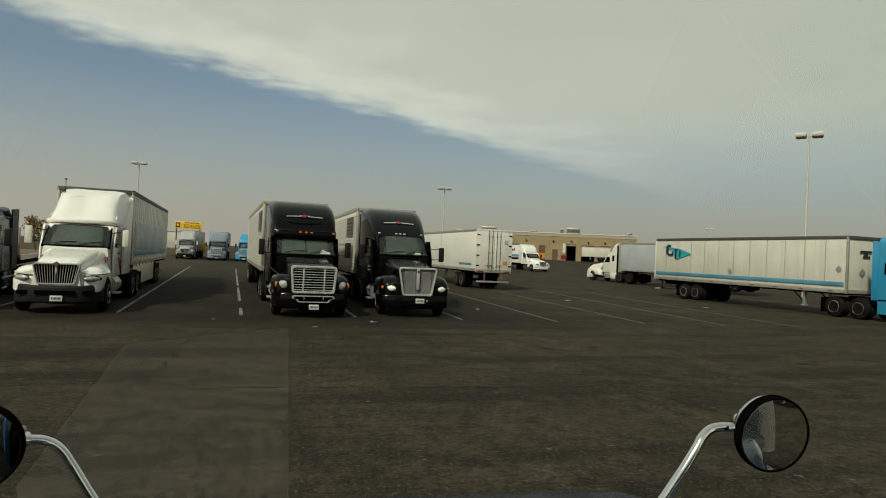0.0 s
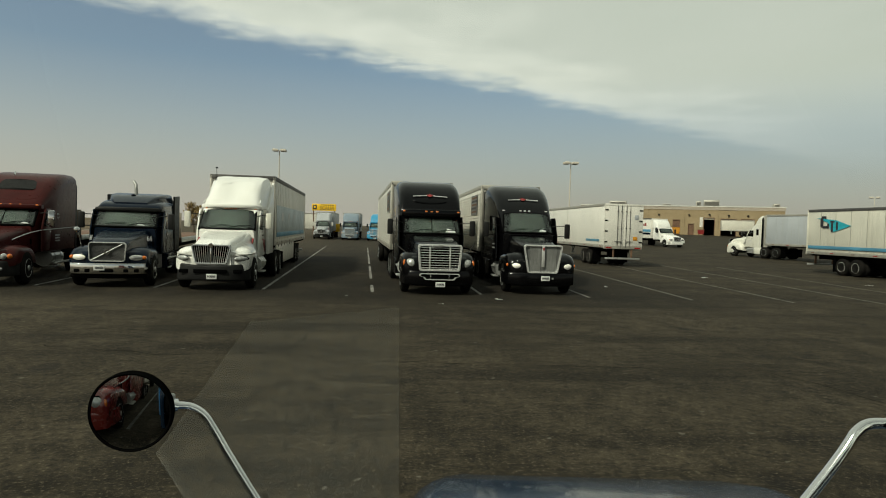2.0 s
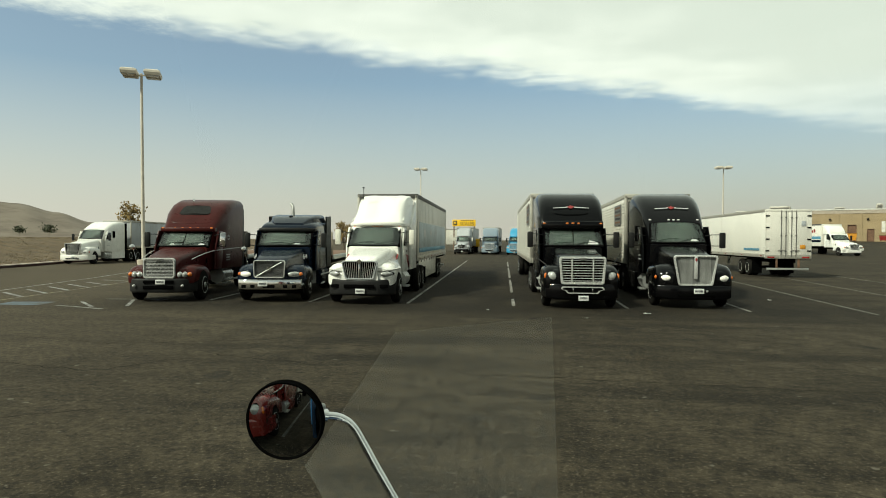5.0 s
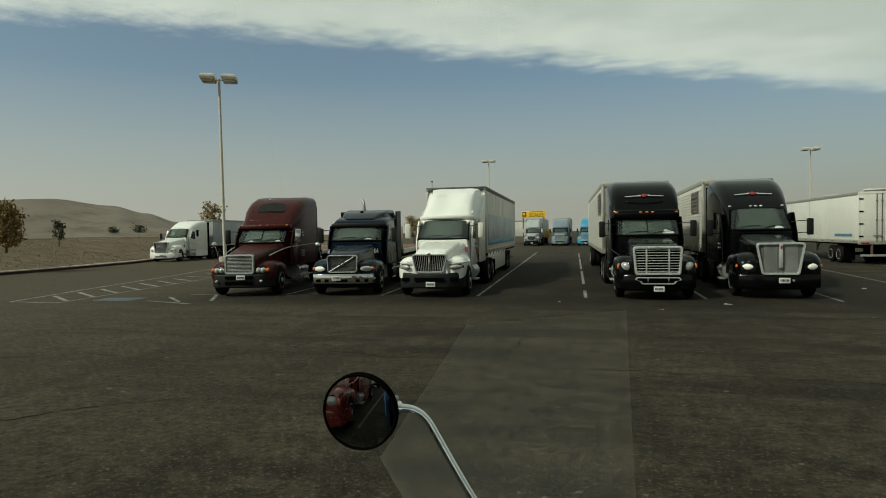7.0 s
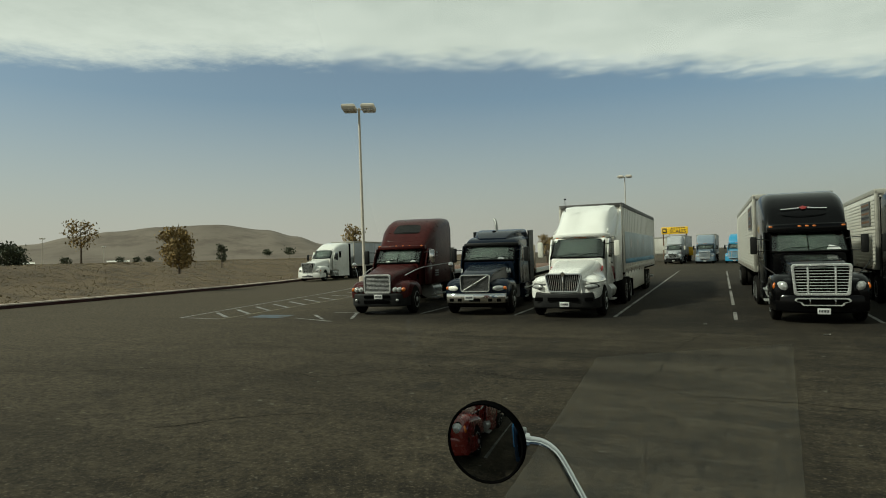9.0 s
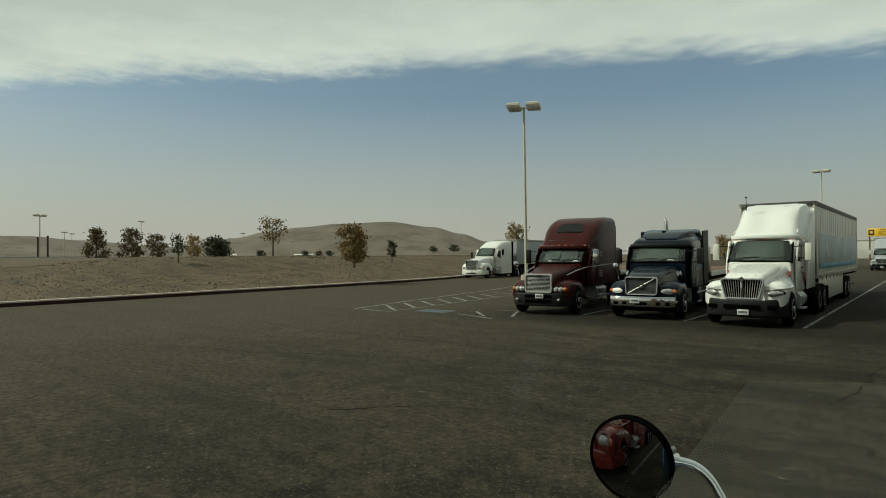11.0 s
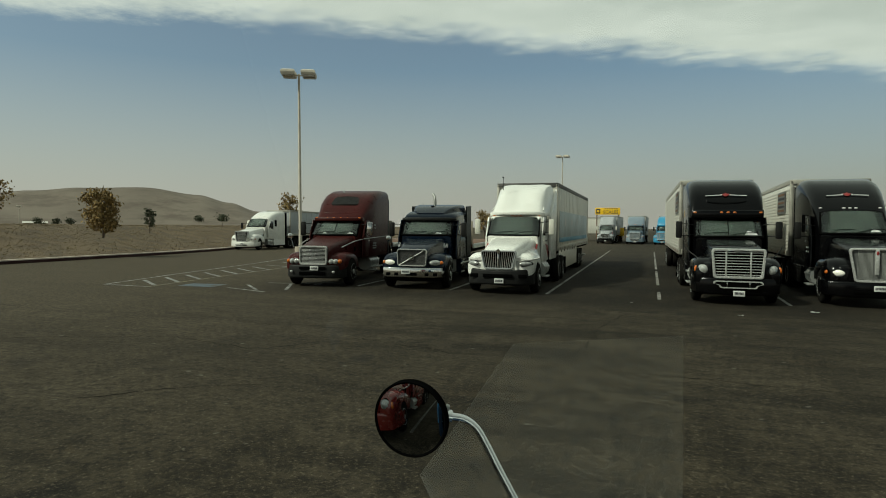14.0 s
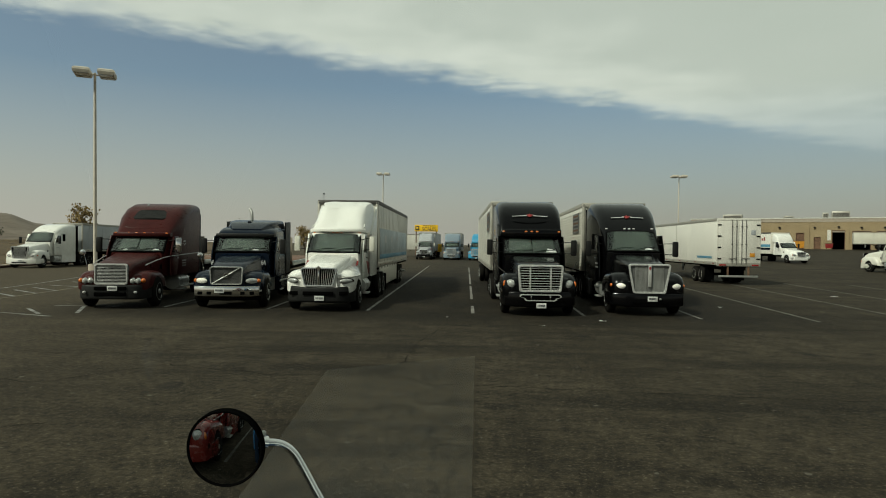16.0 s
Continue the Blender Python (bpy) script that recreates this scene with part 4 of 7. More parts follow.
def trailer(m, L, skin_mat, label, wheels=None, ribs=0.0, seams=1.2, skirt=False, front_gap=0.0, rail_mat="rail", W=1.3, z0=1.22, z1=4.11, rims=None, legs=True, thin=False, seam_mat=None):
    """A box trailer. Its front is at y 0 and its rear at y L."""
    t = thing("box_trailer", m, label, "trailer")
    body = part("box_body", box(bmesh.new(), -W + 0.02, W - 0.02, 0.03, L - 0.06, z0 + 0.12, z1 - 0.04, 0.03), skin_mat, t)
    part("roof", box(bmesh.new(), -W + 0.01, W - 0.01, 0.02, L - 0.02, z1 - 0.06, z1, 0.02), "trailer_grey", t)
    for s in (-1, 1):
        part("top_rail", box(bmesh.new(), s * (W - 0.012) - 0.018, s * (W - 0.012) + 0.018, 0.0, L, z1 - 0.16, z1 + 0.012, 0.008), rail_mat, t)
        part("bottom_rail", box(bmesh.new(), s * (W - 0.012) - 0.02, s * (W - 0.012) + 0.02, 0.0, L, z0, z0 + 0.20, 0.008), "rail", t)
        part("front_post", box(bmesh.new(), s * (W - 0.05) - 0.06, s * (W - 0.05) + 0.062, -0.02, 0.10, z0, z1 - 0.02, 0.03), "rail", t)
        part("rear_post", box(bmesh.new(), s * (W - 0.05) - 0.06, s * (W - 0.05) + 0.062, L - 0.10, L, z0, z1 - 0.02, 0.015), skin_mat, t)
        if seams:
            n = int(L / seams)
            for k in range(1, n):
                y = L * k / n
                part("side_seam", boxes((s * (W - 0.02) - 0.012, s * (W - 0.02) + 0.012, y - (0.016 if seam_mat else 0.03), y + (0.016 if seam_mat else 0.03), z0 + 0.2, z1 - 0.16)), seam_mat or skin_mat, body, smooth=False)
        if ribs:
            n = int((z1 - z0 - 0.5) / ribs)
            for k in range(n):
                z = z0 + 0.3 + ribs * k
                part("side_rib", boxes((s * (W - 0.018) - 0.014, s * (W - 0.018) + 0.014, 0.12, L - 0.12, z, z + ribs * 0.42)), skin_mat, body, smooth=False)
        if not thin:
            n = int(L / 1.6)
            for k in range(n):
                y = 0.8 + k * (L - 1.6) / max(1, n - 1)
                part("reflector", boxes((s * W + s * 0.008 - 0.004, s * W + s * 0.008 + 0.004, y, y + 0.28, z0 + 0.07, z0 + 0.12)), "redlens" if k % 2 else "rusty", t, smooth=False)
    part("front_sill", box(bmesh.new(), -W, W, -0.02, 0.06, z0, z0 + 0.2, 0.01), "rail", t)
    part("front_header", box(bmesh.new(), -W, W, -0.02, 0.06, z1 - 0.16, z1 + 0.012, 0.01), rail_mat, t)
    for k in range(max(3, int(L / 1.1))):
        y = 0.6 + k * (L - 1.2) / (max(3, int(L / 1.1)) - 1)
        part("floor_beam", boxes((-W + 0.03, W - 0.03, y, y + 0.09, z0 - 0.10, z0)), "chassis", t, smooth=False)
    ax = wheels or (L - 2.9, L - 1.65)
    for s in (-1, 1):
        part("slider_rail", box(bmesh.new(), s * 0.5 - 0.05, s * 0.5 + 0.05, ax[0] - 1.0, L - 0.3, z0 - 0.32, z0 - 0.1, 0.01), "chassis", t)
        for y in ax:
            wheel(t, s * 1.14, y, True, rims)
        part("mudflap", boxes((s * 0.95 - 0.3, s * 0.95 + 0.3, ax[1] + 0.70, ax[1] + 0.72, 0.2, z0 - 0.2)), "rubber", t, smooth=False)
        if legs:
            lg = part("landing_leg", box(bmesh.new(), s * 0.95 - 0.07, s * 0.95 + 0.07, 2.6, 2.74, 0.45, z0, 0.01), "steel", t)
            part("leg_brace", tube([(s * 0.95, 2.7, 0.6), (s * 0.95, 3.4, z0 - 0.05)], 0.035, 6), "chassis", lg)
            part("leg_foot", box(bmesh.new(), s * 0.95 - 0.14, s * 0.95 + 0.14, 2.55, 2.79, 0.40, 0.45, 0.01), "steel", lg)
        if skirt:
            part("side_skirt", box(bmesh.new(), s * (W - 0.06) - 0.012, s * (W - 0.06) + 0.012, skirt[0], skirt[1], 0.36, z0, 0.005), "cream", t, "dusty pale side skirt panel")
    for y in ax:
        part("axle", tube([(-1.0, y, 0.53), (1.0, y, 0.53)], 0.07, 8), "chassis", t)
    # rear frame, doors, bolts and guard
    part("rear_header", box(bmesh.new(), -W, W, L - 0.10, L + 0.01, z1 - 0.14, z1, 0.01), skin_mat, t)
    part("rear_sill", box(bmesh.new(), -W, W, L - 0.12, L + 0.02, z0 - 0.06, z0 + 0.14, 0.01), "rail", t)
    for s in (-1, 1):
        d = part("rear_door", box(bmesh.new(), min(s * 0.008, s * (W - 0.1)), max(s * 0.008, s * (W - 0.1)), L - 0.055, L + 0.006, z0 + 0.15, z1 - 0.15, 0.008), skin_mat, t)
        for k in range(4):
            z = z0 + 0.4 + k * (z1 - z0 - 0.8) / 3
            part("hinge", box(bmesh.new(), s * (W - 0.13) - 0.10, s * (W - 0.13) + 0.12, L + 0.006, L + 0.03, z - 0.04, z + 0.04, 0.006), "rubber", d)
        for x in (0.16, 0.42):
            part("lock_rod", tube([(s * x, L + 0.035, z0 + 0.05), (s * x, L + 0.035, z1 - 0.1)], 0.017, 6), "darkrail", d)
            for z in (z0 + 0.35, z0 + 1.3, z1 - 0.5):
                part("rod_clip", boxes((s * x - 0.04, s * x + 0.04, L + 0.006, L + 0.06, z - 0.025, z + 0.025)), "darkrail", d, smooth=False)
        part("rod_lever", box(bmesh.new(), min(s * 0.16, s * 0.62), max(s * 0.16, s * 0.62), L + 0.04, L + 0.06, z0 + 0.42, z0 + 0.45, 0.005), "darkrail", d)
        part("tail_light", box(bmesh.new(), s * (W - 0.32) - 0.2, s * (W - 0.32) + 0.2, L + 0.02, L + 0.035, z0 - 0.03, z0 + 0.06, 0.01), "redlens", t)
        part("guard_post", box(bmesh.new(), s * 0.62 - 0.05, s * 0.62 + 0.05, L - 0.12, L - 0.02, 0.55, z0 - 0.06, 0.01), "rusty", t)
    part("rear_guard", box(bmesh.new(), -1.18, 1.18, L - 0.10, L + 0.0, 0.48, 0.60, 0.015), "steel", t)
    return t


def tractor_white_daycab(m, label, paint="white", fair="white", number=True):
    t = thing("truck_tractor", m, label, "truck")
    hood(t, paint, 0.60, 1.50, 0.86, 1.90, y0=-1.10)
    fenders(t, paint, 1.36, front=-1.02, x0=0.45, x1=1.14, inset=0.3)
    slot_grille(t, -1.13, 0.50, 0.60, 0.84, 1.46, "v", 0.045, "silver")
    for s in (-1, 1):
        head_lamp(t, s, 0.90, -0.955, 1.02, (0.27, 0.15, 0.115), amber=False, rz=36)
    part("bumper", beam_x([(-1.15, -0.45, 0.0, 0.34, 0.86), (-1.07, -0.85, -0.5, 0.32, 0.86), (-0.9, -1.05, -0.6, 0.31, 0.85), (-0.6, -1.16, -0.7, 0.32, 0.82), (0, -1.22, -0.8, 0.32, 0.80), (0.6, -1.16, -0.7, 0.32, 0.82), (0.9, -1.05, -0.6, 0.31, 0.85), (1.07, -0.85, -0.5, 0.32, 0.86), (1.15, -0.45, 0.0, 0.34, 0.86)]), "greyplastic", t, "dark grey plastic bumper")
    part("bumper_intake", box(bmesh.new(), -0.5, 0.5, -1.232, -1.19, 0.56, 0.68, 0.01), "rubber", t)
    for s in (-1, 1):
        part("fog_recess", box(bmesh.new(), s * 0.82 - 0.14, s * 0.82 + 0.14, -1.145, -1.10, 0.56, 0.68, 0.02), "rubber", t)
    plate(t, 0.05, -1.235, 0.46)
    cab_shell(t, [(1.20, 1.90, 0.92, 0.10), (1.30, 1.98, 0.94, 0.10), (1.86, 2.62, 0.96, 0.12), (2.0, 2.68, 1.0, 0.14), (2.9, 2.74, 1.02, 0.16), (3.0, 2.70, 1.02, 0.16)], paint, (1.0, 1.06))
    windscreen(t, 1.26, 1.93, 1.84, 2.56, 0.93, 0.88, False)
    markers(t, 1.96, 2.66, (-0.85, -0.16, 0, 0.16, 0.85))
    for s in (-1, 1):
        door_side(t, s, 1.055, paint, y1=2.45, handle="rubber")
        mirror_arm(t, s, 1.05, 1.5, 2.25, 0.34, "cream")
        part("stripe", slab_yz([(0.9, 1.48), (1.42, 1.74), (1.42, 1.66), (0.9, 1.44)], s * 0.88, s * 0.935, 0.004), "redmark", t)
        part("side_stripe", slab_yz([(2.1, 1.62), (2.9, 1.55), (2.9, 1.10), (2.6, 1.42)], s * 1.0, s * 1.072, 0.004), "redmark", t)
        part("cab_extender", slab_yz([(2.95, 1.0), (2.92, 2.66), (3.3, 2.92), (4.45, 3.80), (4.45, 1.0)], s * 1.10, s * 1.18, 0.02), paint, t)
    # roof fairing: swept brow, hollow in the middle, fuller shoulders
    rings = []
    for y, wb, wtop, zt, hollow in ((1.90, 0.80, 0.72, 2.80, 0.0), (2.05, 0.98, 0.80, 2.92, 0.03), (2.3, 1.04, 0.82, 3.12, 0.07), (2.7, 1.08, 0.84, 3.42, 0.10), (3.1, 1.12, 0.88, 3.66, 0.08), (3.6, 1.16, 0.94, 3.86, 0.04), (4.2, 1.20, 1.02, 3.98, 0.0)):
        side = [(wb, 2.70), (wb, 2.76), (wb - (wb - wtop) * 0.35, 2.76 + (zt - 2.76) * 0.5), (wtop + 0.03, zt - 0.16 * (zt - 2.6) / 1.3), (wtop - 0.06, zt - 0.03)]
        top = [(wtop * 0.62, zt + 0.01), (wtop * 0.3, zt - hollow * 0.7), (0, zt - hollow), (-wtop * 0.3, zt - hollow * 0.7), (-wtop * 0.62, zt + 0.01)]
        rings.append([(x, y, z) for x, z in side + top + [(-a, b) for a, b in side[::-1]]])
    f = part("roof_fairing", skin(bmesh.new(), rings), fair, t, "white moulded roof air deflector")
    part("fairing_brow", beam_x([(-1.06, 2.12, 2.5, 2.66, 2.80), (-0.9, 1.92, 2.3, 2.68, 2.83), (-0.5, 1.80, 2.2, 2.69, 2.84), (0.5, 1.80, 2.2, 2.69, 2.84), (0.9, 1.92, 2.3, 2.68, 2.83), (1.06, 2.12, 2.5, 2.66, 2.80)], r=0.05), fair, f)
    for s in (-1, 1):
        part("fairing_crease", tube(spline([(s * 0.99, 2.12, 2.88), (s * 0.95, 2.55, 3.05), (s * 0.97, 3.1, 3.28), (s * 1.06, 3.8, 3.62)], 4), 0.022, 6), fair, f)
    # shoulders that blend the bonnet into the wings
    flare = [(-1.03, 0.86, 0.60, 1.12, 1.34, 0.10), (-0.92, 1.06, 0.62, 1.12, 1.40, 0.14), (-0.6, 1.17, 0.66, 1.13, 1.48, 0.18), (0.0, 1.18, 0.72, 1.13, 1.58, 0.2), (0.6, 1.12, 0.78, 1.13, 1.70, 0.2), (1.0, 1.02, 0.82, 1.1, 1.80, 0.2), (1.35, 0.95, 0.86, 1.1, 1.86, 0.18)]
    part("hood_shoulder", loft_y([(*q, 0.05) for q in flare]), paint, t)
    part("cab_back", boxes((-0.98, 0.98, 3.0, 3.04, 1.0, 2.7)), "chassis", t, smooth=False)
    chassis_and_drives(t, 7.0, (4.9, 6.2), tank=(1.6, 2.7))
    part("aerial", tube([(-0.7, 2.8, 3.7), (-0.72, 2.85, 4.2)], 0.010, 5), "rubber", t)
    part("aerial_tip", box(bmesh.new(), -0.76, -0.68, 2.82, 2.88, 4.18, 4.22, 0.01), "rubber", t)
    return t


def tractor_black_sleeper(m, label, paint="black", grille="h9", marks=True, lit=False):
    """High-roof sleeper with a large chrome barred grille."""
    t = thing("truck_tractor", m, label, "truck")
    hood(t, paint, 0.74, 1.66, 0.90, 1.95, y0=-1.08)
    fenders(t, paint, 1.38, front=-1.0, x0=0.5, inset=0.26)
    slot_grille(t, -1.12, 0.68, 0.735, 0.78, 1.66, grille, 0.075)
    part("badge", ellipsoid((0, -1.16, 1.60), (0.13, 0.02, 0.04)), "mesh", t)
    for s in (-1, 1):
        head_lamp(t, s, 0.96, -0.88, 1.02, (0.20, 0.18, 0.20), lit, rz=38)
        part("air_duct", box(bmesh.new(), s * 0.62 - 0.02, s * 0.62 + 0.02, 0.55, 1.05, 1.80, 1.86, 0.01), "chrome", t)
    part("bumper", beam_x([(-1.22, -0.5, 0.0, 0.36, 0.78), (-1.12, -0.9, -0.5, 0.34, 0.80), (-0.75, -1.12, -0.7, 0.30, 0.80), (0, -1.17, -0.8, 0.30, 0.78), (0.75, -1.12, -0.7, 0.30, 0.80), (1.12, -0.9, -0.5, 0.34, 0.80), (1.22, -0.5, 0.0, 0.36, 0.78)]), paint, t)
    o, i = outline(0.52, 0.67, 0.50, 0.72, 0.08), outline(0.475, 0.625, 0.535, 0.685, 0.06)
    part("bumper_mouth", ring_xz(o, i, -1.22, -1.12), "bright", t, "chrome lower air intake surround")
    part("intake_dark", skin(bmesh.new(), [[(x, y, z) for x, z in i] for y in (-1.19, -1.14)]), "rubber", t)
    for x in (-0.3, 0.3):
        part("intake_bar", box(bmesh.new(), x - 0.015, x + 0.015, -1.20, -1.17, 0.5, 0.70, 0.005), "chrome", t)
    plate(t, 0.02, -1.20, 0.36)
    prof = [(1.22, 1.94, 0.98, 0.10), (1.30, 2.02, 1.0, 0.10), (1.82, 2.62, 1.02, 0.12), (1.90, 2.70, 1.10, 0.14), (2.0, 2.95, 1.12, 0.16), (2.25, 3.35, 1.14, 0.26), (2.6, 3.68, 1.18, 0.34), (3.1, 3.90, 1.2, 0.36), (3.7, 4.0, 1.22, 0.34), (4.25, 4.02, 1.22, 0.32)]
    cab_shell(t, prof, paint, (1.0, 1.2))
    windscreen(t, 1.26, 1.97, 1.80, 2.58, 1.0, 0.96, True, [(0.48, 0.86, 0.22)] if marks else ())
    v = part("sun_visor", beam_x([(-1.10, 1.72, 1.98, 2.60, 2.86), (-0.8, 1.58, 1.9, 2.58, 2.86), (0, 1.52, 1.9, 2.58, 2.86), (0.8, 1.58, 1.9, 2.58, 2.86), (1.10, 1.72, 1.98, 2.60, 2.86)], r=0.05), paint, t)
    markers(v, 1.50, 2.78, (-1.0, -0.2, 0, 0.2, 1.0), "marker", 0.14)
    if marks:
        mark_bars(t, 2.235, 3.38, 0.62, -48)
        part("roof_recess", tube(spline([(-0.62, 2.20, 3.28), (-0.55, 2.10, 3.16), (0, 2.06, 3.12), (0.55, 2.10, 3.16), (0.62, 2.20, 3.28)], 4), 0.016, 6), paint, t)
    for s in (-1, 1):
        door_side(t, s, 1.185, paint, y0=1.45, y1=2.4)
        mirror_arm(t, s, 1.15, 1.48, 2.2, 0.36)
        part("hood_mirror_arm", tube(spline([(s * 1.05, -0.1, 1.35), (s * 1.30, 0.2, 1.55), (s * 1.42, 0.4, 1.72)], 4), 0.018, 6), "plastic", t)
        part("side_fairing", slab_yz([(2.5, 0.36), (2.45, 0.98), (4.2, 0.98), (4.2, 0.36)], s * 1.0, s * 1.2, 0.04), paint, t)
        part("cab_extender", slab_yz([(4.2, 1.0), (4.2, 3.75), (4.62, 3.85), (4.62, 1.0)], s * 1.16, s * 1.22, 0.02), paint, t)
        part("sleeper_window", slab_yz([(2.9, 2.1), (2.9, 2.55), (3.3, 2.55), (3.3, 2.1)], s * 1.15, s * 1.215, 0.01), "glass", t)
    nose(t, paint, 1.18, 1.24, -1.00)
    chassis_and_drives(t, 7.3, (5.3, 6.6), tank=(1.6, 2.5))
    return t


def tractor_smooth_sleeper(m, label, paint="black", marks=True, lit=True, grille="mesh", roof=1.0, short=1.0):
    """Aerodynamic sleeper whose roof runs on from the windscreen in one curve."""
    def back(y):
        return y if y < 2.5 else 2.5 + (y - 2.5) * short
    t = thing("truck_tractor", m, label, "truck")
    hood(t, paint, 0.66, 1.66, 0.92, 2.05, y0=-1.08, crown=0.24)
    fenders(t, paint, 1.42, front=-1.02, x0=0.5, inset=0.3)
    slot_grille(t, -1.13, 0.54, 0.68, 0.74, 1.72, grille, 0.065)
    for s in (-1, 1):
        head_lamp(t, s, 0.95, -0.93, 0.98, (0.25, 0.15, 0.135), lit, amber=False, rz=34)
        part("indicator", ellipsoid((s * 1.14, -0.78, 1.0), (0.07, 0.1, 0.07), s * 32), "amber", t)
    part("bumper", beam_x([(-1.24, -0.5, 0.0, 0.38, 0.74), (-1.14, -0.92, -0.5, 0.34, 0.76), (-0.75, -1.14, -0.7, 0.30, 0.76), (0, -1.19, -0.8, 0.30, 0.74), (0.75, -1.14, -0.7, 0.30, 0.76), (1.14, -0.92, -0.5, 0.34, 0.76), (1.24, -0.5, 0.0, 0.38, 0.74)]), paint, t)
    part("bumper_slot", box(bmesh.new(), -0.55, 0.55, -1.20, -1.17, 0.42, 0.50, 0.01), "rubber", t)
    plate(t, 0.08, -1.205, 0.58)
    part("tow_hook", box(bmesh.new(), 0.30, 0.36, -1.22, -1.17, 0.55, 0.61, 0.01), "steel", t)
    prof = [(1.28, 2.05, 0.96, 0.10), (1.36, 2.14, 0.97, 0.12), (1.95, 2.84, 1.0, 0.22), (2.15, 3.06, 1.04, 0.28), (2.5, 3.40, 1.08, 0.36), (3.0, 3.74, 1.14, 0.42), (3.5, 3.93, 1.18, 0.40), (4.1, 4.04, 1.2, 0.36), (4.7, 4.05, 1.2, 0.34)]
    prof = [(back(y), z if z < 2.9 else 2.9 + (z - 2.9) * roof, w, r) for y, z, w, r in prof]
    cab_shell(t, prof, paint, (1.0, 1.2))
    windscreen(t, 1.33, 2.10, 1.92, 2.80, 0.93, 0.84, False, [(0.42, 0.70, 0.12)] if marks else ())
    markers(t, 2.04, 2.95, (-0.84, -0.17, 0, 0.17, 0.84), "palemarker")
    if marks:
        mark_bars(t, 2.46, 3.40, 0.58, -47)
    for s in (-1, 1):
        door_side(t, s, 1.18, paint, y0=1.5, y1=2.5, z1=2.7, zw=2.05)
        mirror_arm(t, s, 1.15, 1.55, 2.2, 0.42)
        part("side_fairing", slab_yz([(2.55, 0.36), (2.52, 0.98), (back(4.7), 0.98), (back(4.7), 0.36)], s * 1.0, s * 1.2, 0.04), paint, t)
        # black on white and cream trucks: the gap's shade put into the colour
        part("cab_extender", slab_yz([(back(4.65), 1.0), (back(4.65), 2.9 + 0.9 * roof), (back(5.0), 2.9 + 0.95 * roof), (back(5.0), 1.0)], s * 1.16, s * 1.22, 0.02), "rubber" if paint in ("white", "cream") else paint, t)
        part("vent_window", slab_yz([(2.75, 2.15), (2.75, 2.75), (3.05, 2.75), (3.05, 2.15)], s * 1.15, s * 1.21, 0.01), "rubber", t)
        part("side_marks", boxes(*[(s * 1.196 - 0.004, s * 1.196 + 0.004, 1.75 + 0.1 * k, 1.82 + 0.1 * k, zz_, zz_ + 0.045) for k in range(5) for zz_ in (1.62, 1.48)]), "whitemark", t, smooth=False)
    if paint == "cyan":
        for s in (-1, 1):
            part("sleeper_window", slab_yz([(3.9, 2.25), (3.9, 2.8), (4.4, 2.8), (4.4, 2.25)], s * 1.16, s * 1.215, 0.02), "rubber", t)
            part("side_skirt_gap", boxes((s * 1.205 - 0.006, s * 1.205 + 0.006, 2.6, 4.65, 1.0, 1.05)), "rubber", t, smooth=False)
    nose(t, paint, 1.18, 1.24, -1.02)
    chassis_and_drives(t, back(5.6) + 2.0, (back(5.6), back(5.6) + 1.3), tank=(1.6, 2.6))
    return t


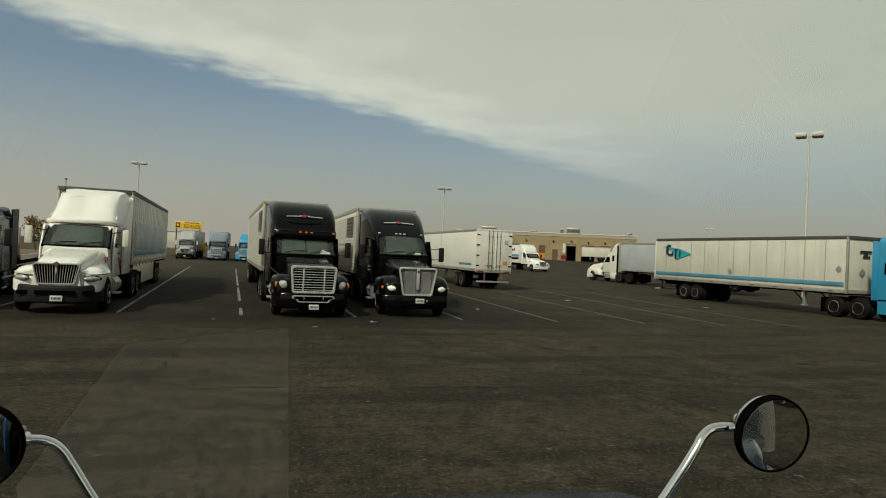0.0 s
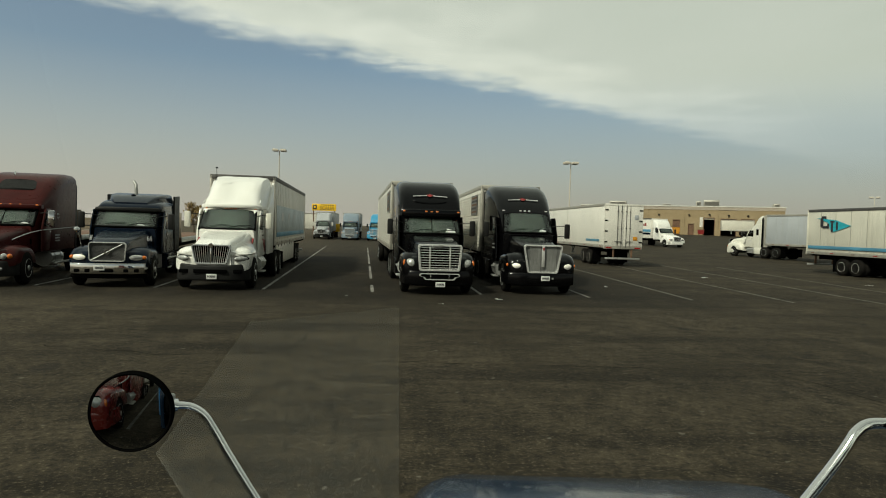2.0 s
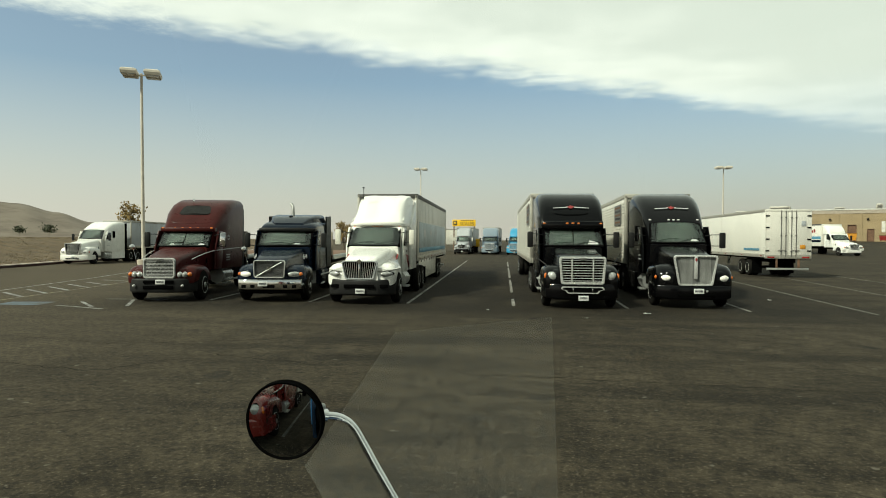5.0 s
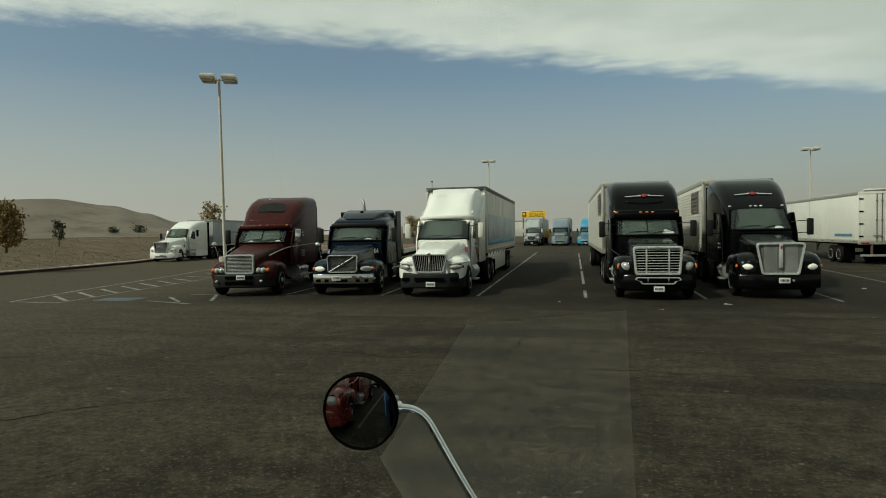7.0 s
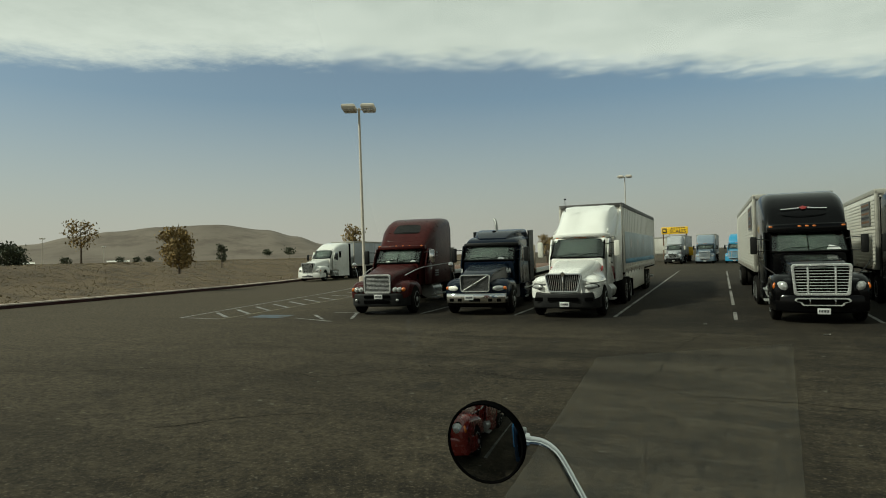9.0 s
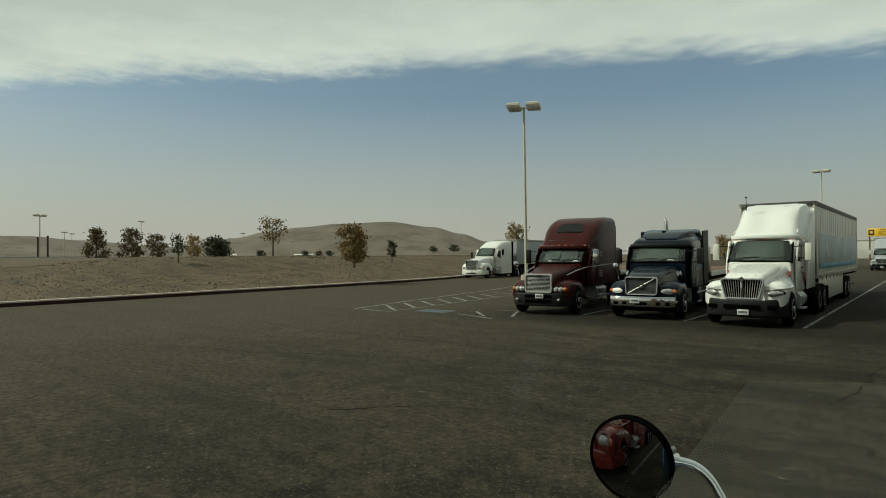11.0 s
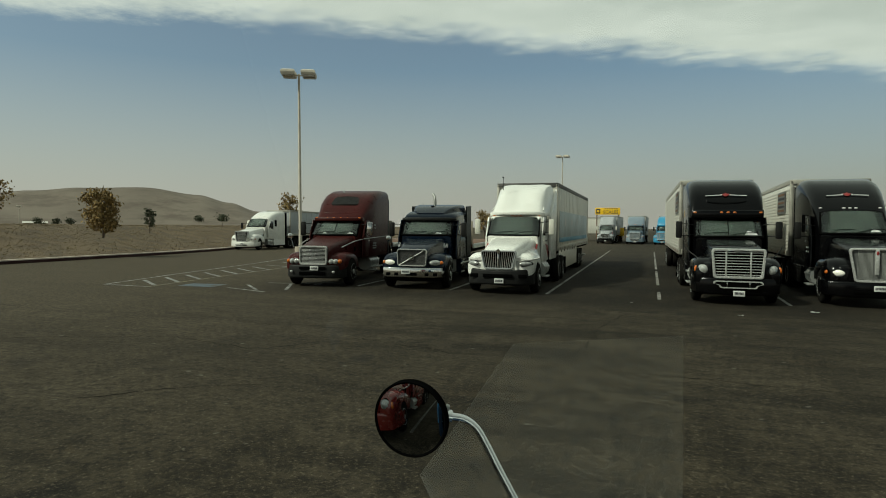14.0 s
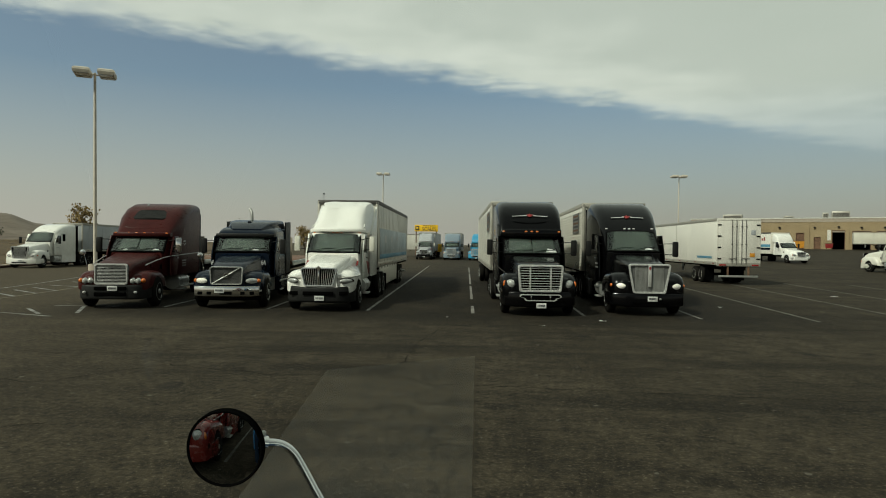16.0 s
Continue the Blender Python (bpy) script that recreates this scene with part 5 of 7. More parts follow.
def tractor_maroon(m, label):
    t = thing("truck_tractor", m, label, "truck")
    P = "maroon"
    hood(t, P, 0.62, 1.46, 0.92, 1.86, y0=-1.0)
    fenders(t, P, 1.24, front=-0.98, x0=0.5, x1=1.14, inset=0.26)
    slot_grille(t, -1.06, 0.53, 0.53, 0.80, 1.50, "h14", 0.065)
    part("grille_badge", box(bmesh.new(), -0.14, 0.14, -1.11, -1.08, 1.43, 1.47, 0.008), "mesh", t)
    for s in (-1, 1):
        for x, r_ in ((0.66, 0.088), (0.83, 0.088)):
            h = part("headlight", ellipsoid((s * x, -0.98, 0.93), (r_ + 0.02, 0.06, r_ + 0.02)), "chrome", t)
            part("lens", ellipsoid((s * x, -1.01, 0.93), (r_, 0.055, r_)), "lens", h)
        part("indicator", ellipsoid((s * 0.98, -0.93, 0.94), (0.08, 0.09, 0.08)), "amber", t)
        part("fog_lamp", ellipsoid((s * 0.80, -1.13, 0.56), (0.06, 0.04, 0.05)), "lens", t)
    part("bumper", beam_x([(-1.14, -0.35, 0.0, 0.36, 0.80), (-1.08, -0.78, -0.5, 0.34, 0.80), (-0.92, -1.0, -0.6, 0.32, 0.80), (-0.7, -1.10, -0.7, 0.32, 0.80), (0, -1.14, -0.8, 0.32, 0.80), (0.7, -1.10, -0.7, 0.32, 0.80), (0.92, -1.0, -0.6, 0.32, 0.80), (1.08, -0.78, -0.5, 0.34, 0.80), (1.14, -0.35, 0.0, 0.36, 0.80)]), "greyplastic", t, "dusty dark grey bumper")
    part("bumper_intake", box(bmesh.new(), -0.5, 0.5, -1.155, -1.11, 0.44, 0.56, 0.02), "rubber", t)
    part("bumper_step", box(bmesh.new(), -0.5, 0.5, -1.16, -1.10, 0.64, 0.74, 0.02), "rubber", t)
    plate(t, 0.08, -1.165, 0.69)
    prof = [(1.20, 1.84, 0.88, 0.10), (1.30, 1.92, 0.90, 0.12), (1.80, 2.44, 0.92, 0.14), (1.86, 2.56, 0.98, 0.18), (2.0, 2.70, 1.0, 0.22), (2.35, 3.0, 1.06, 0.30), (2.8, 3.36, 1.16, 0.36), (3.3, 3.62, 1.2, 0.38), (3.9, 3.76, 1.22, 0.34), (4.6, 3.82, 1.22, 0.30), (5.1, 3.82, 1.22, 0.28)]
    cab_shell(t, prof, P, (0.94, 1.17))
    windscreen(t, 1.24, 1.86, 1.77, 2.40, 0.90, 0.87, True, [(-0.5, -0.3, 0.12), (0.55, 0.8, 0.10)])
    part("sun_visor", beam_x([(-1.02, 1.74, 1.98, 2.43, 2.58), (-0.75, 1.60, 1.9, 2.42, 2.58), (0, 1.55, 1.9, 2.42, 2.58), (0.75, 1.60, 1.9, 2.42, 2.58), (1.02, 1.74, 1.98, 2.43, 2.58)], r=0.05), P, t)
    markers(t, 1.58, 2.56, (-0.9, -0.42, -0.14, 0.14, 0.42, 0.9), "marker", 0.12)
    pane = [[(x * (1 - 0.10 * v), 2.46 + 0.46 * v, 3.105 + 0.335 * v + dz - 0.05 * (abs(x) / 0.6) ** 4) for v, x in ((0, -0.5), (0, 0), (0, 0.5), (0.15, 0.6), (0.85, 0.6), (1, 0.48), (1, 0), (1, -0.48), (0.85, -0.6), (0.15, -0.6))] for dz in (-0.03, 0.055)]
    part("roof_window", skin(bmesh.new(), pane), "plastic", t, "dark tinted roof window")
    part("roof_lip", tube(spline([(-0.86, 2.9, 3.33), (-0.8, 2.35, 2.95), (-0.62, 2.1, 2.77), (0.62, 2.1, 2.77), (0.8, 2.35, 2.95), (0.86, 2.9, 3.33)], 5), 0.022, 6), P, t)
    part("horn", tube([(-0.3, 3.3, 3.66), (-0.3, 3.35, 3.78)], 0.03, 6), "chrome", t)
    for s in (-1, 1):
        door_side(t, s, 1.13, P, y0=1.42, y1=2.35, zw=1.86, z1=2.46)
        mirror_arm(t, s, 1.08, 1.50, 2.12, 0.32, "chrome" if s > 0 else "plastic")
        part("sleeper_window", slab_yz([(3.45, 2.86), (3.45, 3.2), (3.55, 3.26), (4.05, 3.26), (4.1, 3.2), (4.1, 2.9), (4.0, 2.86)], s * 1.13, s * 1.2, 0.02), "rubber", t)
        part("side_stripe", tube(spline([(s * 0.86, -0.35, 1.44), (s * 0.98, 0.5, 1.60), (s * 1.10, 1.3, 1.70), (s * 1.19, 2.2, 1.74), (s * 1.2, 5.0, 1.80)], 4), 0.016, 6), "whitemark", t)
        part("side_marks", boxes(*[(s * 1.222 - 0.004, s * 1.222 + 0.004, 2.55 + 0.09 * k, 2.61 + 0.09 * k, zz_, zz_ + 0.05) for k in range(6) for zz_ in (1.50, 1.40, 1.30)]), "silver", t, smooth=False)
        part("door_emblem", ring_arc(s * 1.222, 2.85, 2.22), "silver", t)
        part("side_step", box(bmesh.new(), s * 1.15 - 0.05, s * 1.15 + 0.05, 2.6, 4.8, 0.48, 0.54, 0.01), "alloy", t)
        part("cab_extender", slab_yz([(5.1, 1.0), (5.1, 3.5), (5.35, 3.45), (5.35, 1.0)], s * 1.12, s * 1.19, 0.02), "plastic", t)
    spot_mirrors(t, -0.55, 1.86, 1.1)
    nose(t, P, 1.12, 1.14, -0.97)
    chassis_and_drives(t, 7.9, (6.1, 7.4), tank=(2.5, 3.8))
    return t


def ring_arc(x, y, z, r=0.13):
    bm = bmesh.new()
    for a0, a1, rr in ((20, 160, r), (200, 340, r), (30, 150, r * 0.6)):
        tube([(x, y + rr * math.cos(radians(a0 + (a1 - a0) * k / 8)), z + rr * 0.7 * math.sin(radians(a0 + (a1 - a0) * k / 8))) for k in range(9)], 0.01, 5, bm)
    return bm


def tractor_navy(m, label):
    t = thing("truck_tractor", m, label, "truck")
    P = "navy"
    h = hood(t, P, 0.60, 1.44, 0.92, 1.86, y0=-1.02)
    fenders(t, P, 1.27, front=-0.95, x0=0.5, x1=1.16, inset=0.26)
    slot_grille(t, -1.08, 0.52, 0.54, 0.83, 1.44, "diag", 0.035)
    for s in (-1, 1):
        head_lamp(t, s, 0.84, -0.95, 0.96, (0.25, 0.13, 0.115), s < 0, rz=20)
        me = text_mesh("fleet_number", "64", 0.25, "whitemark", 0.006)
        part("fleet_number", me, None, h, "white painted number", pose(s * 0.90, 0.58, 1.52, 80, 0, 60 * s))
    part("bumper", beam_x([(-1.13, -0.6, -0.2, 0.46, 0.78), (-1.06, -0.98, -0.6, 0.45, 0.78), (-0.8, -1.10, -0.75, 0.44, 0.78), (0, -1.14, -0.8, 0.44, 0.78), (0.8, -1.10, -0.75, 0.44, 0.78), (1.06, -0.98, -0.6, 0.45, 0.78), (1.13, -0.6, -0.2, 0.46, 0.78)], r=0.03), "chrome", t, "dull chrome bumper with slots")
    for x in (-0.85, -0.55, 0.0, 0.55, 0.85):
        part("bumper_slot", box(bmesh.new(), x - (0.2 if x == 0 else 0.07), x + (0.2 if x == 0 else 0.07), -1.155 + abs(x) * 0.03, -1.05, 0.50, 0.60, 0.015), "rubber", t)
    part("air_dam", beam_x([(-1.1, -0.8, -0.4, 0.30, 0.46), (0, -0.98, -0.6, 0.28, 0.46), (1.1, -0.8, -0.4, 0.30, 0.46)]), "chassis", t)
    plate(t, -0.2, -1.16, 0.64)
    prof = [(1.20, 1.86, 0.96, 0.10), (1.30, 1.94, 0.98, 0.10), (1.78, 2.48, 1.0, 0.14), (1.86, 2.62, 1.06, 0.18), (2.0, 2.72, 1.08, 0.22), (2.3, 2.80, 1.1, 0.22), (2.8, 2.86, 1.12, 0.20), (4.3, 2.88, 1.14, 0.18)]
    cab_shell(t, prof, P, (1.0, 1.17))
    windscreen(t, 1.24, 1.90, 1.75, 2.44, 0.96, 0.92, False, [(0.35, 0.62, 0.09)])
    part("sun_visor", beam_x([(-1.08, 1.72, 1.98, 2.46, 2.58), (-0.8, 1.60, 1.9, 2.45, 2.60), (0, 1.56, 1.9, 2.45, 2.60), (0.8, 1.60, 1.9, 2.45, 2.60), (1.08, 1.72, 1.98, 2.46, 2.58)], r=0.05), "plastic", t)
    fs = [(2.05, 0.62, 0.55, 2.68, 2.78, 0.04), (2.5, 0.85, 0.75, 2.72, 2.98, 0.08), (3.1, 1.0, 0.92, 2.76, 3.10, 0.12), (4.0, 1.08, 1.02, 2.80, 3.18, 0.14), (4.3, 1.08, 1.02, 2.80, 3.18, 0.14)]
    part("roof_deflector", loft_y(fs), P, t)
    part("roof_vent", ellipsoid((-0.1, 2.9, 3.06), (0.08, 0.1, 0.05)), "rubber", t)
    for s in (-1, 1):
        door_side(t, s, 1.165, P, y0=1.42, y1=2.38, zw=1.88, z1=2.50)
        mirror_arm(t, s, 1.10, 1.50, 2.12, 0.34)
        part("cab_extender", slab_yz([(3.9, 1.0), (3.75, 3.1), (4.95, 3.16), (4.95, 1.0)], s * 1.14, s * 1.20, 0.02), "plastic", t)
        part("side_fairing", slab_yz([(2.4, 0.40), (2.35, 0.95), (4.3, 0.95), (4.3, 0.40)], s * 1.0, s * 1.18, 0.04), P, t)
        part("sleeper_window", slab_yz([(3.1, 1.9), (3.1, 2.3), (3.6, 2.3), (3.6, 1.9)], s * 1.12, s * 1.175, 0.01), "glass", t)
        part("side_trim", box(bmesh.new(), s * 1.19 - 0.012, s * 1.19 + 0.012, 2.4, 4.3, 0.74, 0.78, 0.004), "alloy", t)
    ex = part("exhaust_stack", tube([(-0.35, 4.55, 0.9), (-0.35, 4.55, 3.35), (-0.37, 4.56, 3.55), (-0.46, 4.62, 3.68)], [0.07, 0.07, 0.065, 0.06], 10), "steel", t, "upright steel exhaust pipe with curved tip")
    spot_mirrors(t, -0.5, 1.80, 1.02)
    nose(t, P, 1.14, 1.16, -0.95)
    chassis_and_drives(t, 7.3, (5.4, 6.7), tank=(2.4, 3.6))
    return t


# row of parked lorries
TRAILERS = []
w1 = tractor_white_daycab(pose(-5.23, 21.2, 0, 0, 0, 2.0), "white day-cab truck with dark ribbed grille and roof deflector")
wt1 = trailer(pose(-5.57, 26.3, 0, 0, 0, 1.7), 14.4, "trailer", "white box trailer with faded blue picture and side skirts", wheels=(9.3, 10.55), skirt=(1.0, 8.3), seams=0.62, z0=1.25, rims=WHITE_RIM, legs=False, rail_mat="darkrail")
for s in (-1, 1):
    part("side_picture", box(bmesh.new(), s * 1.299 - 0.006, s * 1.299 + 0.006, 0.7, 13.6, 1.78, 2.95, 0.003), "picture", wt1, "faded blue and white picture sheet")
    part("picture_base", box(bmesh.new(), s * 1.302 - 0.006, s * 1.302 + 0.006, 0.7, 13.6, 1.60, 1.80, 0.003), "blueband", wt1)
    for k in range(3):
        part("picture_bar", boxes((s * 1.307 - 0.004, s * 1.307 + 0.004, 2.4 + 2.6 * k, 3.0 + 2.6 * k, 2.3 + 0.08 * (k % 3), 2.65)), "whitemark", wt1, smooth=False)
b1 = tractor_black_sleeper(pose(2.0, 21.06, 0, 0, 0, 1.9), "black high-roof sleeper truck with wide chrome barred grille")
bt1 = trailer(pose(2.0, 21.06, 0, 0, 0, 1.9) @ pose(0, 5.3, 0), 16.1, "trailer_rib", "ribbed off-white refrigerated box trailer behind a black truck", ribs=0.13, seams=0, legs=False)
b2 = tractor_smooth_sleeper(pose(5.66, 21.74, 0, 0, 0, -1.0), "black aerodynamic sleeper truck with grey mesh grille and lit headlamps")
bt2 = trailer(pose(5.66, 21.74, 0, 0, 0, -1.0) @ pose(0, 5.05, 0), 15.6, "trailer_rib", "ribbed off-white box trailer with large dark side decal", ribs=0.13, seams=0, legs=False)
for tt_ in (bt1, bt2):
    part("side_decal", box(bmesh.new(), -1.325, -1.313, 1.0, 3.0, 2.85, 3.75, 0.003), "mesh", tt_, "square grey lettered decal shown as bars", smooth=False)
    for k in range(5):
        part("decal_bar", boxes((-1.332, -1.3255, 1.15, 2.85, 2.95 + 0.16 * k, 3.03 + 0.16 * k)), "ink" if k % 2 else "rusty", tt_, smooth=False)
mr = tractor_maroon(pose(-12.24, 20.8, 0, 0, 0, 10.2), "dusty maroon sleeper truck with chrome barred grille")
nv = tractor_navy(pose(-8.55, 21.36, 0, 0, 0, 8.6), "navy blue low-roof truck with diagonal-bar grille and chrome bumper")


def flatbed(m, L, label):
    t = thing("flatbed_trailer", m, label, "trailer")
    part("deck", box(bmesh.new(), -1.28, 1.28, 0, L, 1.35, 1.47, 0.02), "rusty", t)
    part("headboard", box(bmesh.new(), -1.25, 1.25, 0, 0.08, 1.47, 2.5, 0.02), "concrete", t)
    for s in (-1, 1):
        part("side_rail", box(bmesh.new(), s * 1.27 - 0.03, s * 1.27 + 0.03, 0, L, 1.28, 1.48, 0.01), "alloy", t)
        part("main_beam", box(bmesh.new(), s * 0.5 - 0.06, s * 0.5 + 0.06, 0.3, L, 0.95, 1.35, 0.01), "chassis", t)
        for y in (L - 2.6, L - 1.3):
            wheel(t, s * 1.14, y, True)
    return t


flatbed(pose(-12.24, 20.8, 0, 0, 0, 10.2) @ pose(0, 5.7, 0), 12.5, "empty flat trailer behind a maroon truck")
flatbed(pose(-8.55, 21.36, 0, 0, 0, 8.6) @ pose(0, 5.1, 0), 12.5, "empty flat trailer behind a navy truck")

# lone white trailer, rear towards the lot
lone = trailer(pose(16.0, 55.3, 0, 0, 0, 180), 16.1, "trailer", "white box trailer standing with closed rear doors", wheels=(11.9, 13.15), seams=8.0, rims=WHITE_RIM, seam_mat="rail")
part("orange_plate", box(bmesh.new(), -0.95, -0.65, 16.12, 16.13, 1.75, 1.98, 0.003), "orange", lone)
part("paper_notice", box(bmesh.new(), -0.98, -0.72, 16.115, 16.125, 3.1, 3.4, 0.003), "trailer_grey", lone)
for k in range(11):
    part("name_bar", boxes((1.302, 1.309, 12.6 + 0.24 * k, 12.78 + 0.24 * k, 1.62, 1.76)), "blueband", lone, smooth=False)

# big white trailer with blue band, sky-blue tractor in front
CT = pose(29.81, 23.41, 0, 0, 0, 1.0)
REAR = pose(0, 1.9, -0.05)
ct = trailer(CT, 15.0, "trailer_old", "weathered white box trailer with blue band and arrow mark", wheels=(10.76, 11.87), seams=1.22, rims=WHITE_RIM, rail_mat="darkrail", seam_mat="rail")
part("blue_band", box(bmesh.new(), -1.325, -1.312, 0.15, 14.8, 1.58, 1.78, 0.003), "blueband", ct)
bm = bmesh.new()
skin(bm, [[(x, y, z) for y, z in ((12.2, 3.62), (11.2, 3.30), (10.9, 2.75), (10.6, 2.75), (9.3, 3.10), (10.5, 3.45), (11.2, 3.52))] for x in (-1.313, -1.326)])
part("arrow_mark", bm, "teal", ct, "teal arrow mark", REAR, smooth=False)
bm = boxes((-1.333, -1.327, 11.35, 11.75, 3.55, 3.72), (-1.333, -1.327, 11.6, 11.85, 3.05, 3.6), (-1.333, -1.327, 11.2, 11.65, 2.95, 3.1), (-1.333, -1.327, 11.1, 11.25, 2.95, 3.25), (-1.333, -1.327, 10.65, 11.0, 3.3, 3.42), (-1.333, -1.327, 10.75, 10.92, 2.72, 3.3), (-1.333, -1.327, 10.35, 10.5, 2.85, 3.35))
part("mark_blocks", bm, "ink", ct, "dark block shapes of a painted mark", REAR, smooth=False)
for y, z in ((7.73, 2.03), (0.45, 2.43)):
    part("placard", box(bmesh.new(), -0.13, 0.13, -0.004, 0.004, -0.13, 0.13), "steel", ct, m=pose(-1.318, y, z, 0, 0, 90) @ pose(0, 0, 0, 0, 45), smooth=False)
part("front_placard", box(bmesh.new(), -0.15, 0.15, -0.004, 0.004, -0.15, 0.15), "steel", ct, m=pose(-0.3, -0.03, 2.3) @ pose(0, 0, 0, 0, 45), smooth=False)
part("front_mark", boxes((-0.5, 0.3, -0.035, -0.028, 3.3, 3.4), (-0.3, 0.2, -0.035, -0.028, 3.05, 3.15), (-0.25, 0.05, -0.035, -0.028, 3.15, 3.3)), "ink", ct, smooth=False)
tractor_smooth_sleeper(CT @ pose(0, -6.2, 0), "sky-blue sleeper truck coupled to a white trailer", "cyan", False, False, "h9")

# trucks further off
CREAM = pose(36.9, 59.5, 0.24, 0, 0, -167)
tractor_smooth_sleeper(CREAM, "cream-white short sleeper truck coupled to a grey trailer", "cream", False, False, "v", short=0.42)
trailer(CREAM @ pose(0, 3.9, 0), 14.6, "trailer_grey", "grey box trailer behind a cream-white truck", seams=1.2, legs=False)
tractor_smooth_sleeper(pose(-35.9, 47.6, 0, 0, 0, 6), "white sleeper truck with round roof parked by the kerb", "white", False, False, "h14", 0.62)
trailer(pose(-35.9, 47.6, 0, 0, 0, 6) @ pose(0, 5.6, 0), 8.5, "trailer_grey", "pale grey box trailer parked along the kerb", seams=1.2, legs=False, z1=3.75)


def rigid_truck(m, label):
    t = thing("box_truck", m, label, "truck")
    hood(t, "white", 0.60, 1.40, 0.86, 1.80, y0=-1.05)
    fenders(t, "white", 1.25, front=-0.98)
    slot_grille(t, -1.08, 0.46, 0.56, 0.80, 1.36, "v", 0.045, "silver")
    for s in (-1, 1):
        head_lamp(t, s, 0.86, -0.95, 1.0, (0.24, 0.14, 0.12))
        mirror_arm(t, s, 1.05, 1.5, 2.1, 0.3)
    part("bumper", beam_x([(-1.18, -0.6, -0.1, 0.36, 0.78), (-0.8, -1.05, -0.6, 0.36, 0.78), (0.8, -1.05, -0.6, 0.36, 0.78), (1.18, -0.6, -0.1, 0.36, 0.78)]), "white", t)
    cab_shell(t, [(1.15, 1.80, 0.92, 0.1), (1.75, 2.42, 0.96, 0.12), (1.9, 2.52, 1.0, 0.14), (2.8, 2.58, 1.02, 0.15)], "white", (1.0, 1.06))
    windscreen(t, 1.2, 1.86, 1.72, 2.38, 0.92, 0.88, False)
    part("roof_fairing", loft_y([(1.9, 1.0, 0.9, 2.5, 2.7, 0.1), (2.2, 1.05, 1.0, 2.5, 3.2, 0.2), (2.7, 1.1, 1.1, 2.5, 3.55, 0.2), (2.95, 1.1, 1.1, 2.5, 3.6, 0.2)]), "white", t)
    for s in (-1, 1):
        door_side(t, s, 1.055, "white")
    b = part("box_body", box(bmesh.new(), -1.25, 1.25, 3.05, 9.0, 1.1, 3.75, 0.04), "trailer", t)
    for s in (-1, 1):
        part("top_trim", box(bmesh.new(), s * 1.25 - 0.02, s * 1.25 + 0.02, 3.05, 9.0, 3.62, 3.78, 0.01), "darkrail", b)
        part("blue_stripe", box(bmesh.new(), s * 1.255 - 0.01, s * 1.255 + 0.01, 3.15, 8.9, 1.95, 2.28, 0.003), "blueband", b)
        part("dark_stripe", box(bmesh.new(), s * 1.255 - 0.01, s * 1.255 + 0.01, 3.15, 8.9, 1.58, 1.86, 0.003), "navy", b)
        part("name_bars", boxes(*[(s * 1.262 - 0.004, s * 1.262 + 0.004, 4.2 + 0.42 * k, 4.5 + 0.42 * k, 2.75, 3.05 + (0.12 if k % 4 == 0 else 0)) for k in range(9)]), "redmark", b, smooth=False)
        part("frame_rail", box(bmesh.new(), s * 0.42 - 0.05, s * 0.42 + 0.05, -0.9, 8.8, 0.78, 1.05, 0.01), "chassis", t)
        wheel(t, s * 1.05, 0, False)
        wheel(t, s * 1.10, 6.2, True)
    return t


rigid_truck(pose(38.0, 77.0, 0.55, 0, 0, 8), "white box truck with blue stripes and red lettering bars")
# lorries waiting in the far row
tractor_white_daycab(pose(-8.2, 93, 0, 0, 0, 0), "silver-white truck waiting in the far row", "silver", "silver")
trailer(pose(-8.2, 93, 0) @ pose(0, 4.6, 0), 14, "trailer_grey", "grey box trailer in the far row", legs=False, thin=True)
tractor_black_sleeper(pose(-4.1, 93, 0, 0, 0, 0), "grey-blue sleeper truck waiting in the far row", "steelblue", "h9", False)
trailer(pose(-4.1, 93, 0) @ pose(0, 4.8, 0), 14, "trailer_grey", "grey box trailer in the far row", legs=False, thin=True)
tractor_black_sleeper(pose(-0.3, 92, 0, 0, 0, -8), "sky-blue sleeper truck waiting in the far row", "cyan", "h9", False)
trailer(pose(-0.3, 92, 0, 0, 0, -8) @ pose(0, 4.8, 0), 14, "trailer_grey", "grey box trailer in the far row", legs=False, thin=True)
trailer(pose(-17.5, 112, 0, 0, 0, -80), 10, "trailer", "white box trailer far across the lot", thin=True)


